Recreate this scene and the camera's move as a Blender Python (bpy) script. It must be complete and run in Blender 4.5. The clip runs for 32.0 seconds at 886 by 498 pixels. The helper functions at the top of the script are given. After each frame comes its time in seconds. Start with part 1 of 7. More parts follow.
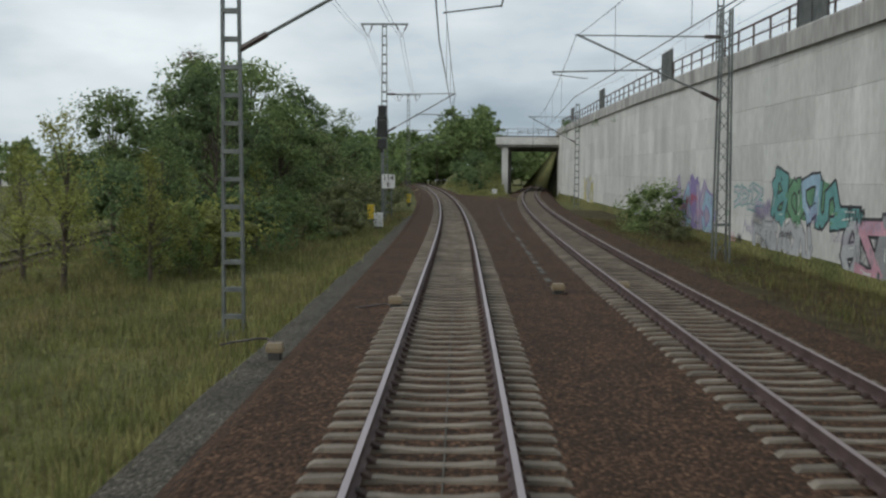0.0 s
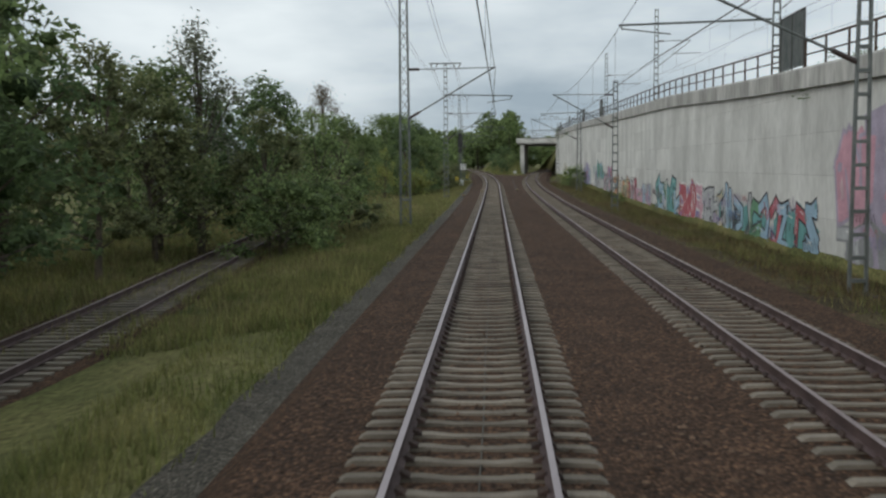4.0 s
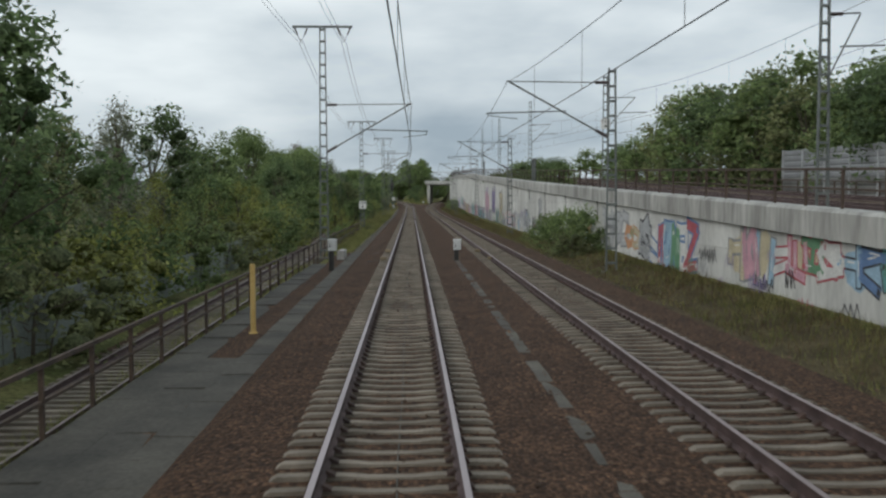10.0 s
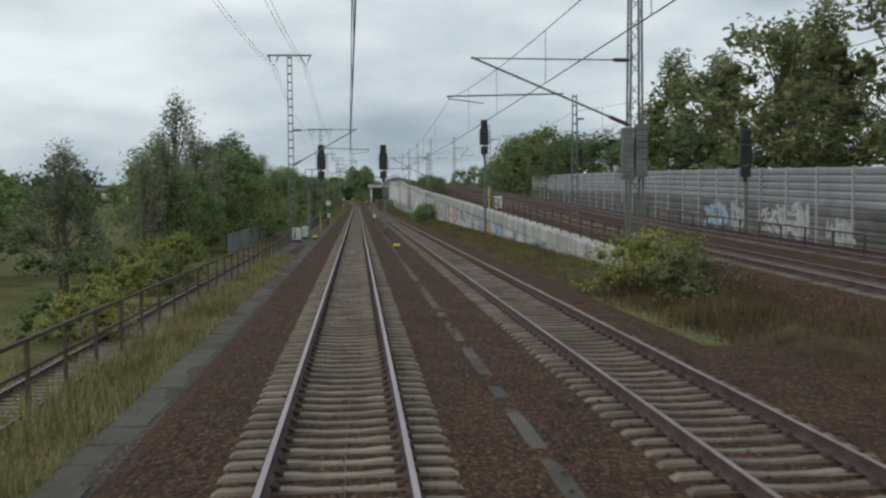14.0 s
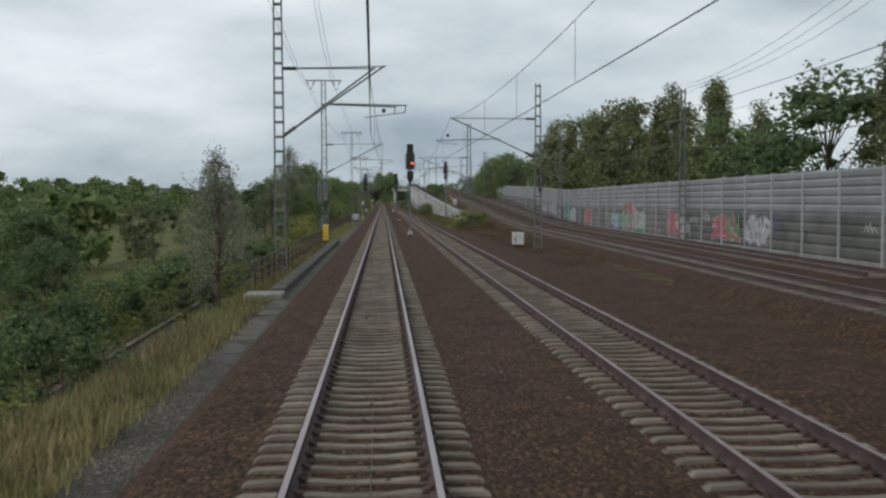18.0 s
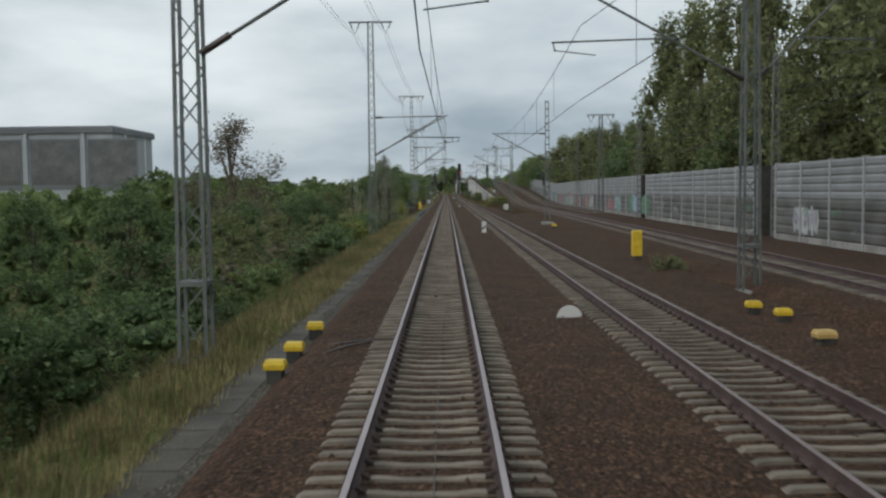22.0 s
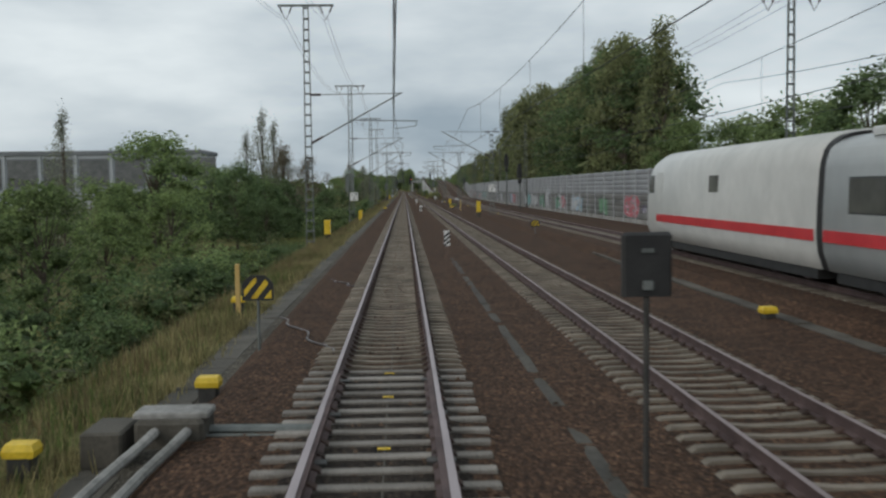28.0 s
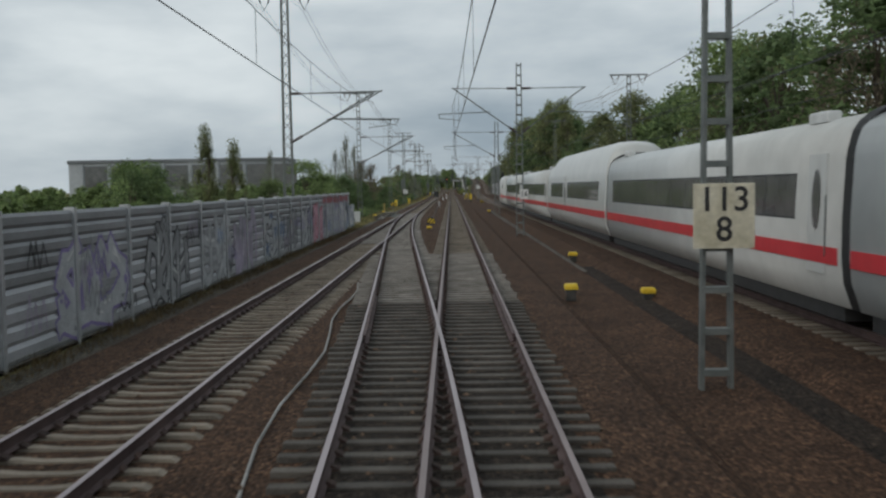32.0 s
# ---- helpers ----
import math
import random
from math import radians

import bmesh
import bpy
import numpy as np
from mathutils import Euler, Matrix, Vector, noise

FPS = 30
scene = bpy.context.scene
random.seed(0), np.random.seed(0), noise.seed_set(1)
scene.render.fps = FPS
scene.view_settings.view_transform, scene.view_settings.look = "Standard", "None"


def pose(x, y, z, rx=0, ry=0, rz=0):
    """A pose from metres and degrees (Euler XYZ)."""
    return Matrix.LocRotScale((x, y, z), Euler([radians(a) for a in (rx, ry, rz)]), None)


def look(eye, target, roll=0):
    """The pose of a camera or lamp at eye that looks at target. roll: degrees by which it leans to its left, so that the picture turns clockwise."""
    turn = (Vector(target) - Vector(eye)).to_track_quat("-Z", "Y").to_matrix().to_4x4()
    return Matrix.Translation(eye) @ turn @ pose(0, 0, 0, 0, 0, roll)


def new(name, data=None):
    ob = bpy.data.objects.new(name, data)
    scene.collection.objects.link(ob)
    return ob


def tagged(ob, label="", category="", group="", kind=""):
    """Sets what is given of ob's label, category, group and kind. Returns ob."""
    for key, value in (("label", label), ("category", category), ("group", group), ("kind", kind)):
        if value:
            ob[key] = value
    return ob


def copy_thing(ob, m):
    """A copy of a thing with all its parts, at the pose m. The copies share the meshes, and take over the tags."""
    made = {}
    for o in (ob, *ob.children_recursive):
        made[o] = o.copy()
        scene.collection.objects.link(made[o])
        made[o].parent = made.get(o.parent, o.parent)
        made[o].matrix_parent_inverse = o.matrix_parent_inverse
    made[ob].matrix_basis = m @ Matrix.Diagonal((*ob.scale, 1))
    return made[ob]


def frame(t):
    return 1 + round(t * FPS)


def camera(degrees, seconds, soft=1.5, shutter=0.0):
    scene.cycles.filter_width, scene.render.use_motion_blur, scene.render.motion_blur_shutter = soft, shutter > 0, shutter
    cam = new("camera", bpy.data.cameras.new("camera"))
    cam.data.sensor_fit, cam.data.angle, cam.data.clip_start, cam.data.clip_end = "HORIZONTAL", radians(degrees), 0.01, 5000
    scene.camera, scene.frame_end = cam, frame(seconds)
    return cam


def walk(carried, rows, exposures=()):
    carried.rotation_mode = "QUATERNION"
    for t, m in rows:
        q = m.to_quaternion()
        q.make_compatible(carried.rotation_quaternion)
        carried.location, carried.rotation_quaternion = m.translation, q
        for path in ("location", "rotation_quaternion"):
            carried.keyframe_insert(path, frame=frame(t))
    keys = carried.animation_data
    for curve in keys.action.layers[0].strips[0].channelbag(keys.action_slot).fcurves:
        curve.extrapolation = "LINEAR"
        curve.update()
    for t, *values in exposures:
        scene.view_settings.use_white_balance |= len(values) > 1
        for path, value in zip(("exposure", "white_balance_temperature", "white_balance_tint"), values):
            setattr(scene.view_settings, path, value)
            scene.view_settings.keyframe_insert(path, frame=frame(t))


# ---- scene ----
PATH = [
    (0.0, pose(0.226, -0.00, 2.776, 85.97, -0.30, 1.05)),
    (0.5, pose(0.226, -10.30, 2.776, 85.74, 0.10, 1.75)),
    (1.0, pose(0.226, -20.57, 2.776, 85.49, 0.30, 2.17)),
    (1.5, pose(0.226, -30.81, 2.776, 85.36, 0.40, 2.15)),
    (2.0, pose(0.226, -41.02, 2.776, 85.22, 0.45, 2.24)),
    (2.5, pose(0.226, -51.21, 2.776, 85.14, 0.45, 2.29)),
    (3.0, pose(0.226, -61.37, 2.776, 85.08, 0.45, 2.59)),
    (3.5, pose(0.226, -71.50, 2.776, 85.12, 0.50, 3.07)),
    (5.5, pose(0.226, -111.80, 2.776, 85.43, 0.25, 1.52)),
    (6.0, pose(0.226, -121.84, 2.776, 87.02, 0.15, -2.29)),
    (6.5, pose(0.226, -131.86, 2.776, 88.43, 0.40, -0.66)),
    (7.0, pose(0.226, -141.87, 2.776, 88.06, 0.50, -2.50)),
    (7.5, pose(0.226, -151.86, 2.776, 87.16, 0.45, -2.15)),
    (8.0, pose(0.226, -161.84, 2.776, 86.87, 0.40, -0.36)),
    (8.5, pose(0.226, -171.82, 2.776, 86.96, 0.35, -0.73)),
    (9.0, pose(0.226, -181.81, 2.776, 87.12, 0.25, -0.84)),
    (9.5, pose(0.226, -191.81, 2.776, 87.05, 0.25, -1.69)),
    (10.0, pose(0.226, -201.82, 2.776, 87.01, 0.20, -1.88)),
    (10.5, pose(0.226, -211.83, 2.776, 87.02, 0.15, -2.27)),
    (11.0, pose(0.226, -221.86, 2.776, 87.02, 0.15, -2.81)),
    (11.5, pose(0.226, -231.90, 2.776, 86.97, 0.20, -3.52)),
    (12.0, pose(0.226, -241.95, 2.776, 86.90, 0.30, -4.03)),
    (12.5, pose(0.226, -252.02, 2.776, 86.89, 0.33, -4.62)),
    (13.0, pose(0.226, -262.12, 2.776, 86.94, 0.36, -5.05)),
    (13.5, pose(0.226, -272.27, 2.776, 86.95, 0.42, -5.22)),
    (14.0, pose(0.226, -282.44, 2.776, 87.01, 0.48, -5.05)),
    (14.5, pose(0.226, -292.65, 2.776, 87.03, 0.48, -5.05)),
    (15.0, pose(0.226, -302.90, 2.776, 86.91, 0.40, -5.21)),
    (15.5, pose(0.226, -313.18, 2.776, 87.14, 0.35, -5.06)),
    (17.5, pose(0.226, -354.73, 2.776, 87.11, 0.30, -3.89)),
    (18.0, pose(0.226, -365.24, 2.776, 87.12, 0.30, -3.53)),
    (18.5, pose(0.226, -375.81, 2.776, 87.12, 0.30, -3.34)),
    (19.0, pose(0.226, -386.44, 2.776, 87.02, 0.30, -3.40)),
    (19.5, pose(0.226, -397.11, 2.776, 87.12, 0.35, -4.26)),
    (20.0, pose(0.226, -407.84, 2.776, 86.91, 0.40, -1.63)),
    (20.5, pose(0.226, -418.64, 2.776, 86.79, 0.50, -1.32)),
    (21.0, pose(0.226, -429.50, 2.776, 86.60, 0.58, -1.04)),
    (21.5, pose(0.226, -440.43, 2.776, 86.58, 0.62, -0.09)),
    (22.0, pose(0.226, -451.44, 2.776, 86.57, 0.68, 0.20)),
    (22.5, pose(0.226, -462.52, 2.776, 86.55, 0.72, -0.27)),
    (23.0, pose(0.226, -473.67, 2.776, 86.53, 0.78, 0.07)),
    (23.5, pose(0.226, -484.89, 2.776, 86.51, 0.85, 0.56)),
    (24.0, pose(0.226, -496.18, 2.776, 86.52, 0.90, 0.85)),
    (24.5, pose(0.226, -507.55, 2.776, 86.55, 0.90, 1.10)),
    (25.0, pose(0.226, -518.99, 2.776, 86.51, 0.85, 1.37)),
    (25.5, pose(0.226, -530.51, 2.776, 86.54, 0.80, 1.46)),
    (27.5, pose(0.234, -577.35, 2.776, 86.66, 0.70, 1.93)),
    (28.0, pose(0.336, -589.25, 2.776, 86.44, 0.70, -2.28)),
    (28.5, pose(0.558, -601.22, 2.776, 86.63, 0.75, -7.35)),
    (29.0, pose(0.901, -613.25, 2.776, 86.65, 0.75, -8.02)),
    (29.5, pose(1.368, -625.33, 2.776, 86.44, 0.80, -0.95)),
    (30.0, pose(1.959, -637.48, 2.776, 86.58, 0.75, -2.73)),
    (30.5, pose(2.619, -649.69, 2.776, 86.64, 0.85, -3.88)),
    (31.0, pose(3.282, -661.95, 2.776, 86.54, 1.10, -2.80)),
    (31.5, pose(3.892, -674.28, 2.776, 86.39, 1.15, 0.52)),
    (32.0, pose(4.377, -686.67, 2.776, 86.36, 0.90, 0.47)),
]
cam = camera(49, 32.0, 2.4, 0.1)
walk(cam, PATH, [(0, -0.52), (15, -0.52), (19, -0.58), (26, -0.60), (29, -0.68), (32, -0.76)])

# ---------------- world and light ----------------
world = bpy.data.worlds.new("overcast_sky")
scene.world = world
world.use_nodes = True
wn, wl = world.node_tree.nodes, world.node_tree.links
bgn = wn["Background"]
sky = wn.new("ShaderNodeTexSky")
sky.sky_type, sky.sun_disc = "NISHITA", False
sky.sun_elevation, sky.sun_rotation = radians(29), radians(-130)
wtc = wn.new("ShaderNodeTexCoord")
wmap = wn.new("ShaderNodeMapping")
wmap.inputs["Scale"].default_value = (1.0, 1.0, 3.2)
wl.new(wtc.outputs["Generated"], wmap.inputs["Vector"])
wno = wn.new("ShaderNodeTexNoise")
wno.inputs["Scale"].default_value, wno.inputs["Detail"].default_value, wno.inputs["Roughness"].default_value = 2.1, 6.0, 0.52
wl.new(wmap.outputs[0], wno.inputs["Vector"])
wra = wn.new("ShaderNodeValToRGB")
wra.color_ramp.elements[0].position, wra.color_ramp.elements[0].color = 0.34, (0.485, 0.60, 0.70, 1)
wra.color_ramp.elements[1].position, wra.color_ramp.elements[1].color = 0.68, (1.33, 1.43, 1.46, 1)
wl.new(wno.outputs["Fac"], wra.inputs["Fac"])
# brighter cloud round the veiled sun
wdot = wn.new("ShaderNodeVectorMath")
wdot.operation = "DOT_PRODUCT"
sun_way = Vector((-0.62, -0.52, 0.45)).normalized()
wdot.inputs[1].default_value = sun_way
wl.new(wtc.outputs["Generated"], wdot.inputs[0])
wmr = wn.new("ShaderNodeMapRange")
wmr.interpolation_type = "SMOOTHSTEP"
wmr.inputs["From Min"].default_value, wmr.inputs["From Max"].default_value = 0.80, 1.0
wmr.inputs["To Min"].default_value, wmr.inputs["To Max"].default_value = 0.0, 0.62
wl.new(wdot.outputs["Value"], wmr.inputs["Value"])
wmx = wn.new("ShaderNodeMix")
wmx.data_type = "RGBA"
wl.new(wmr.outputs[0], wmx.inputs["Factor"])
wl.new(wra.outputs["Color"], wmx.inputs["A"])
wmx.inputs["B"].default_value = (1.30, 1.31, 1.30, 1)
wsc = wn.new("ShaderNodeMix")
wsc.data_type, wsc.blend_type = "RGBA", "ADD"
wsc.inputs["Factor"].default_value = 0.006
wl.new(wmx.outputs["Result"], wsc.inputs["A"])
wl.new(sky.outputs[0], wsc.inputs["B"])
wl.new(wsc.outputs["Result"], bgn.inputs["Color"])
bgn.inputs["Strength"].default_value = 0.95
sun = new("sun", bpy.data.lights.new("sun", "SUN"))
sun.data.energy, sun.data.angle, sun.data.color = 1.35, radians(40), (1.0, 0.96, 0.9)
sun.matrix_world = look(sun_way * 100, (0, 0, 0))


# ---------------- materials ----------------
def mat(name, c1, c2, scale=4.0, rough=0.8, metal=0.0, bump=0.3, fine=60.0, fine_amt=0.35, vary=0.0, island=0.0, stretch=(1, 1, 1), spec=0.5):
    """A two-scale procedural surface: broad patches from c1 to c2, fine grain on top, relief."""
    m = bpy.data.materials.new(name)
    m.use_nodes = True
    n, l = m.node_tree.nodes, m.node_tree.links
    b = n["Principled BSDF"]
    tc, mp = n.new("ShaderNodeNewGeometry"), n.new("ShaderNodeMapping")
    mp.inputs["Scale"].default_value = stretch
    l.new(tc.outputs["Position"], mp.inputs["Vector"])
    big, small = n.new("ShaderNodeTexNoise"), n.new("ShaderNodeTexNoise")
    for node, s, d in ((big, scale, 4.0), (small, fine, 3.0)):
        node.inputs["Scale"].default_value, node.inputs["Detail"].default_value = s, d
        l.new(mp.outputs[0], node.inputs["Vector"])
    ramp = n.new("ShaderNodeValToRGB")
    ramp.color_ramp.elements[0].position, ramp.color_ramp.elements[0].color = 0.33, (*c1, 1)
    ramp.color_ramp.elements[1].position, ramp.color_ramp.elements[1].color = 0.67, (*c2, 1)
    l.new(big.outputs["Fac"], ramp.inputs["Fac"])
    val = n.new("ShaderNodeMapRange")
    val.inputs["From Min"].default_value, val.inputs["From Max"].default_value = 0.3, 0.7
    val.inputs["To Min"].default_value, val.inputs["To Max"].default_value = 1 - fine_amt, 1 + fine_amt
    l.new(small.outputs["Fac"], val.inputs["Value"])
    hsv = n.new("ShaderNodeHueSaturation")
    l.new(ramp.outputs["Color"], hsv.inputs["Color"])
    last = val.outputs[0]
    for amount, out in ((vary, "Random"), (island, "Random Per Island")):
        if amount:
            src = n.new("ShaderNodeObjectInfo") if out == "Random" else tc
            mr = n.new("ShaderNodeMapRange")
            mr.inputs["To Min"].default_value, mr.inputs["To Max"].default_value = 1 - amount, 1 + amount
            l.new(src.outputs[out], mr.inputs["Value"])
            mu = n.new("ShaderNodeMath")
            mu.operation = "MULTIPLY"
            l.new(last, mu.inputs[0]), l.new(mr.outputs[0], mu.inputs[1])
            last = mu.outputs[0]
    l.new(last, hsv.inputs["Value"])
    l.new(hsv.outputs["Color"], b.inputs["Base Color"])
    b.inputs["Roughness"].default_value, b.inputs["Metallic"].default_value = rough, metal
    b.inputs["Specular IOR Level"].default_value = spec
    if bump:
        bp = n.new("ShaderNodeBump")
        bp.inputs["Strength"].default_value, bp.inputs["Distance"].default_value = bump, 0.02
        l.new(small.outputs["Fac"], bp.inputs["Height"])
        l.new(bp.outputs[0], b.inputs["Normal"])
    return m


def glow(name, colour, strength):
    m = bpy.data.materials.new(name)
    m.use_nodes = True
    b = m.node_tree.nodes["Principled BSDF"]
    b.inputs["Base Color"].default_value = (*colour, 1)
    b.inputs["Emission Color"].default_value, b.inputs["Emission Strength"].default_value = (*colour, 1), strength
    return m


def leafy(name, c1, c2, island=0.45, fine=9.0, fine_amt=0.3):
    m = mat(name, c1, c2, 0.9, 0.6, 0, 0.0, fine, fine_amt, 0.16, island, spec=0.25)
    n, l = m.node_tree.nodes, m.node_tree.links
    b, out = n["Principled BSDF"], n["Material Output"]
    tr, mx = n.new("ShaderNodeBsdfTranslucent"), n.new("ShaderNodeMixShader")
    l.new(b.inputs["Base Color"].links[0].from_socket, tr.inputs["Color"])
    mx.inputs["Fac"].default_value = 0.5
    l.new(b.outputs[0], mx.inputs[1]), l.new(tr.outputs[0], mx.inputs[2])
    l.new(mx.outputs[0], out.inputs["Surface"])
    return m


def gravel(name, dark, light, size=0.055, rough=0.92):
    """Broken stone: every cell a stone of its own tone, crevice shade put into the colour as dark gaps, rounded relief,
    broad dirty patches.
    """
    m = bpy.data.materials.new(name)
    m.use_nodes = True
    n, l = m.node_tree.nodes, m.node_tree.links
    b = n["Principled BSDF"]
    geo = n.new("ShaderNodeNewGeometry")
    cells, patch = n.new("ShaderNodeTexVoronoi"), n.new("ShaderNodeTexNoise")
    cells.inputs["Scale"].default_value = 1 / size
    patch.inputs["Scale"].default_value, patch.inputs["Detail"].default_value = 0.9, 5.0
    for node in (cells, patch):
        l.new(geo.outputs["Position"], node.inputs["Vector"])
    sep = n.new("ShaderNodeSeparateColor")
    l.new(cells.outputs["Color"], sep.inputs["Color"])
    ramp = n.new("ShaderNodeValToRGB")
    for pos, k in ((0.5, 0.55), (0.85, 0.8)):
        e = ramp.color_ramp.elements.new(pos)
        e.color = (*[a + (c - a) * k for a, c in zip(dark, light)], 1)
    ramp.color_ramp.elements[0].color = (*dark, 1)
    ramp.color_ramp.elements[-1].color = (*[min(1, c * 1.55) for c in light], 1)
    l.new(sep.outputs[0], ramp.inputs["Fac"])
    gap, big, mul = n.new("ShaderNodeMapRange"), n.new("ShaderNodeMapRange"), n.new("ShaderNodeMath")
    gap.inputs["From Min"].default_value, gap.inputs["From Max"].default_value = 0.25, 0.75
    gap.inputs["To Min"].default_value, gap.inputs["To Max"].default_value = 1.15, 0.35
    big.inputs["From Min"].default_value, big.inputs["From Max"].default_value = 0.3, 0.7
    big.inputs["To Min"].default_value, big.inputs["To Max"].default_value = 0.78, 1.22
    l.new(cells.outputs["Distance"], gap.inputs["Value"]), l.new(patch.outputs["Fac"], big.inputs["Value"])
    mul.operation = "MULTIPLY"
    l.new(gap.outputs[0], mul.inputs[0]), l.new(big.outputs[0], mul.inputs[1])
    hsv = n.new("ShaderNodeHueSaturation")
    l.new(ramp.outputs["Color"], hsv.inputs["Color"]), l.new(mul.outputs[0], hsv.inputs["Value"])
    l.new(hsv.outputs["Color"], b.inputs["Base Color"])
    b.inputs["Roughness"].default_value, b.inputs["Specular IOR Level"].default_value = rough, 0.2
    bp = n.new("ShaderNodeBump")
    bp.invert = True
    bp.inputs["Strength"].default_value, bp.inputs["Distance"].default_value = 0.9, 0.03
    l.new(cells.outputs["Distance"], bp.inputs["Height"]), l.new(bp.outputs[0], b.inputs["Normal"])
    return m


BALLAST = gravel("brown_ballast", (0.043, 0.0247, 0.0150), (0.120, 0.0665, 0.0398))
STONE = mat("ballast_stone", (0.055, 0.035, 0.023), (0.125, 0.080, 0.054), 0.8, 0.9, 0, 0.4, 60, 0.3, 0, 0.6, spec=0.25)
GRASS = mat("rough_grass", (0.076, 0.086, 0.031), (0.164, 0.150, 0.062), 0.35, 0.95, 0, 0.8, 7, 0.5, spec=0.1)
BLADE = leafy("grass_blades", (0.145, 0.168, 0.056), (0.30, 0.280, 0.114), 0.4)
PATHM = gravel("path_gravel", (0.068, 0.060, 0.047), (0.155, 0.138, 0.110), 0.04)
SLEEPER = mat("concrete_sleeper", (0.118, 0.099, 0.076), (0.230, 0.196, 0.154), 1.6, 0.9, 0, 0.3, 50, 0.20, 0.16, 0.16)
WOODSL = mat("grey_switch_timber", (0.145, 0.130, 0.112), (0.27, 0.247, 0.218), 1.6, 0.9, 0, 0.4, 40, 0.25, 0.15, 0.15)
WOODDARK = mat("tarred_switch_timber", (0.050, 0.044, 0.037), (0.110, 0.097, 0.082), 1.6, 0.9, 0, 0.4, 40, 0.25, 0.15, 0.15)
RAILSIDE = mat("rusty_rail", (0.066, 0.043, 0.041), (0.118, 0.079, 0.075), 2.0, 0.8, 0.2, 0.3, 60, 0.3)
RAILTOP = mat("polished_rail", (0.31, 0.262, 0.268), (0.40, 0.342, 0.348), 0.5, 0.48, 0.35, 0.02, 80, 0.08)
RAILDULL = mat("dull_rail_head", (0.20, 0.155, 0.150), (0.29, 0.235, 0.23), 0.5, 0.55, 0.35, 0.02, 80, 0.1)
CONC = mat("pale_concrete", (0.47, 0.47, 0.445), (0.63, 0.63, 0.60), 0.35, 0.85, 0, 0.15, 7, 0.14, 0.03)
CONCD = mat("stained_concrete", (0.20, 0.195, 0.18), (0.36, 0.35, 0.33), 0.7, 0.9, 0, 0.25, 9, 0.25, 0.08)
CAPM = mat("streaked_cap_concrete", (0.27, 0.265, 0.245), (0.47, 0.465, 0.44), 0.55, 0.9, 0, 0.2, 3.5, 0.25, 0.08, stretch=(1, 1, 0.25))
PANELC = mat("pale_wall_concrete", (0.47, 0.47, 0.445), (0.64, 0.64, 0.61), 0.5, 0.85, 0, 0.12, 5, 0.10, 0.07, stretch=(1, 1, 0.4))
CLIPM = mat("rusty_rail_clips", (0.030, 0.017, 0.013), (0.075, 0.044, 0.034), 3.0, 0.9, 0.1, 0.3, 60, 0.3, 0, 0.2)
# Oily ballast, darkened further for shade between timbers and beside the train.
BALLASTD = gravel("oily_shaded_ballast", (0.018, 0.014, 0.011), (0.058, 0.043, 0.032))
SOIL = mat("weedy_brown_soil", (0.048, 0.038, 0.022), (0.095, 0.078, 0.042), 0.8, 0.95, 0, 0.8, 9, 0.45, spec=0.1)
BOARDC = mat("yellowed_board_enamel", (0.46, 0.42, 0.30), (0.62, 0.58, 0.46), 2.2, 0.55, 0, 0.03, 9, 0.14)
CONCG = mat("grey_walkway_concrete", (0.050, 0.045, 0.036), (0.112, 0.101, 0.082), 0.8, 0.9, 0, 0.3, 20, 0.22, 0.08)
CONCW = mat("dark_dirty_walkway_concrete", (0.036, 0.033, 0.027), (0.085, 0.077, 0.062), 0.7, 0.9, 0, 0.3, 14, 0.28, 0.10)
STEEL = mat("galvanised_mast_steel", (0.115, 0.13, 0.125), (0.19, 0.205, 0.195), 2.5, 0.6, 0.35, 0.1, 60, 0.2)
DARKST = mat("dark_painted_steel", (0.035, 0.035, 0.033), (0.07, 0.066, 0.06), 3.0, 0.6, 0.2, 0.1, 60, 0.25)
RUSTR = mat("rusty_railing", (0.055, 0.040, 0.033), (0.11, 0.075, 0.055), 3.0, 0.8, 0.2, 0.2, 60, 0.3)
WIRE = mat("dark_wire", (0.03, 0.032, 0.034), (0.05, 0.05, 0.05), 3.0, 0.6, 0.4, 0, 60, 0.1)
INSUL = mat("brown_insulator", (0.04, 0.03, 0.028), (0.07, 0.05, 0.045), 8, 0.35, 0, 0, 60, 0.1)
WHITE = mat("white_enamel", (0.62, 0.62, 0.60), (0.74, 0.74, 0.72), 2.0, 0.5, 0, 0.03, 30, 0.06)
BLACK = mat("black_paint", (0.014, 0.014, 0.014), (0.028, 0.028, 0.028), 3, 0.6, 0, 0.05, 40, 0.2)
YELLOW = mat("yellow_plastic", (0.60, 0.40, 0.018), (0.76, 0.54, 0.04), 4, 0.55, 0, 0.05, 30, 0.12)
OCHRE = mat("ochre_post_paint", (0.50, 0.33, 0.10), (0.62, 0.44, 0.17), 4, 0.6, 0, 0.05, 30, 0.12)
BOXGREY = mat("pale_grey_cabinet", (0.50, 0.51, 0.50), (0.62, 0.63, 0.62), 3, 0.5, 0, 0.04, 30, 0.08)
ALU = mat("ribbed_aluminium", (0.225, 0.23, 0.235), (0.305, 0.31, 0.32), 0.6, 0.5, 0.25, 0.05, 14, 0.08, 0.05)
SKYMARK = mat("pale_blue_print", (0.25, 0.36, 0.46), (0.32, 0.43, 0.52), 8, 0.6)
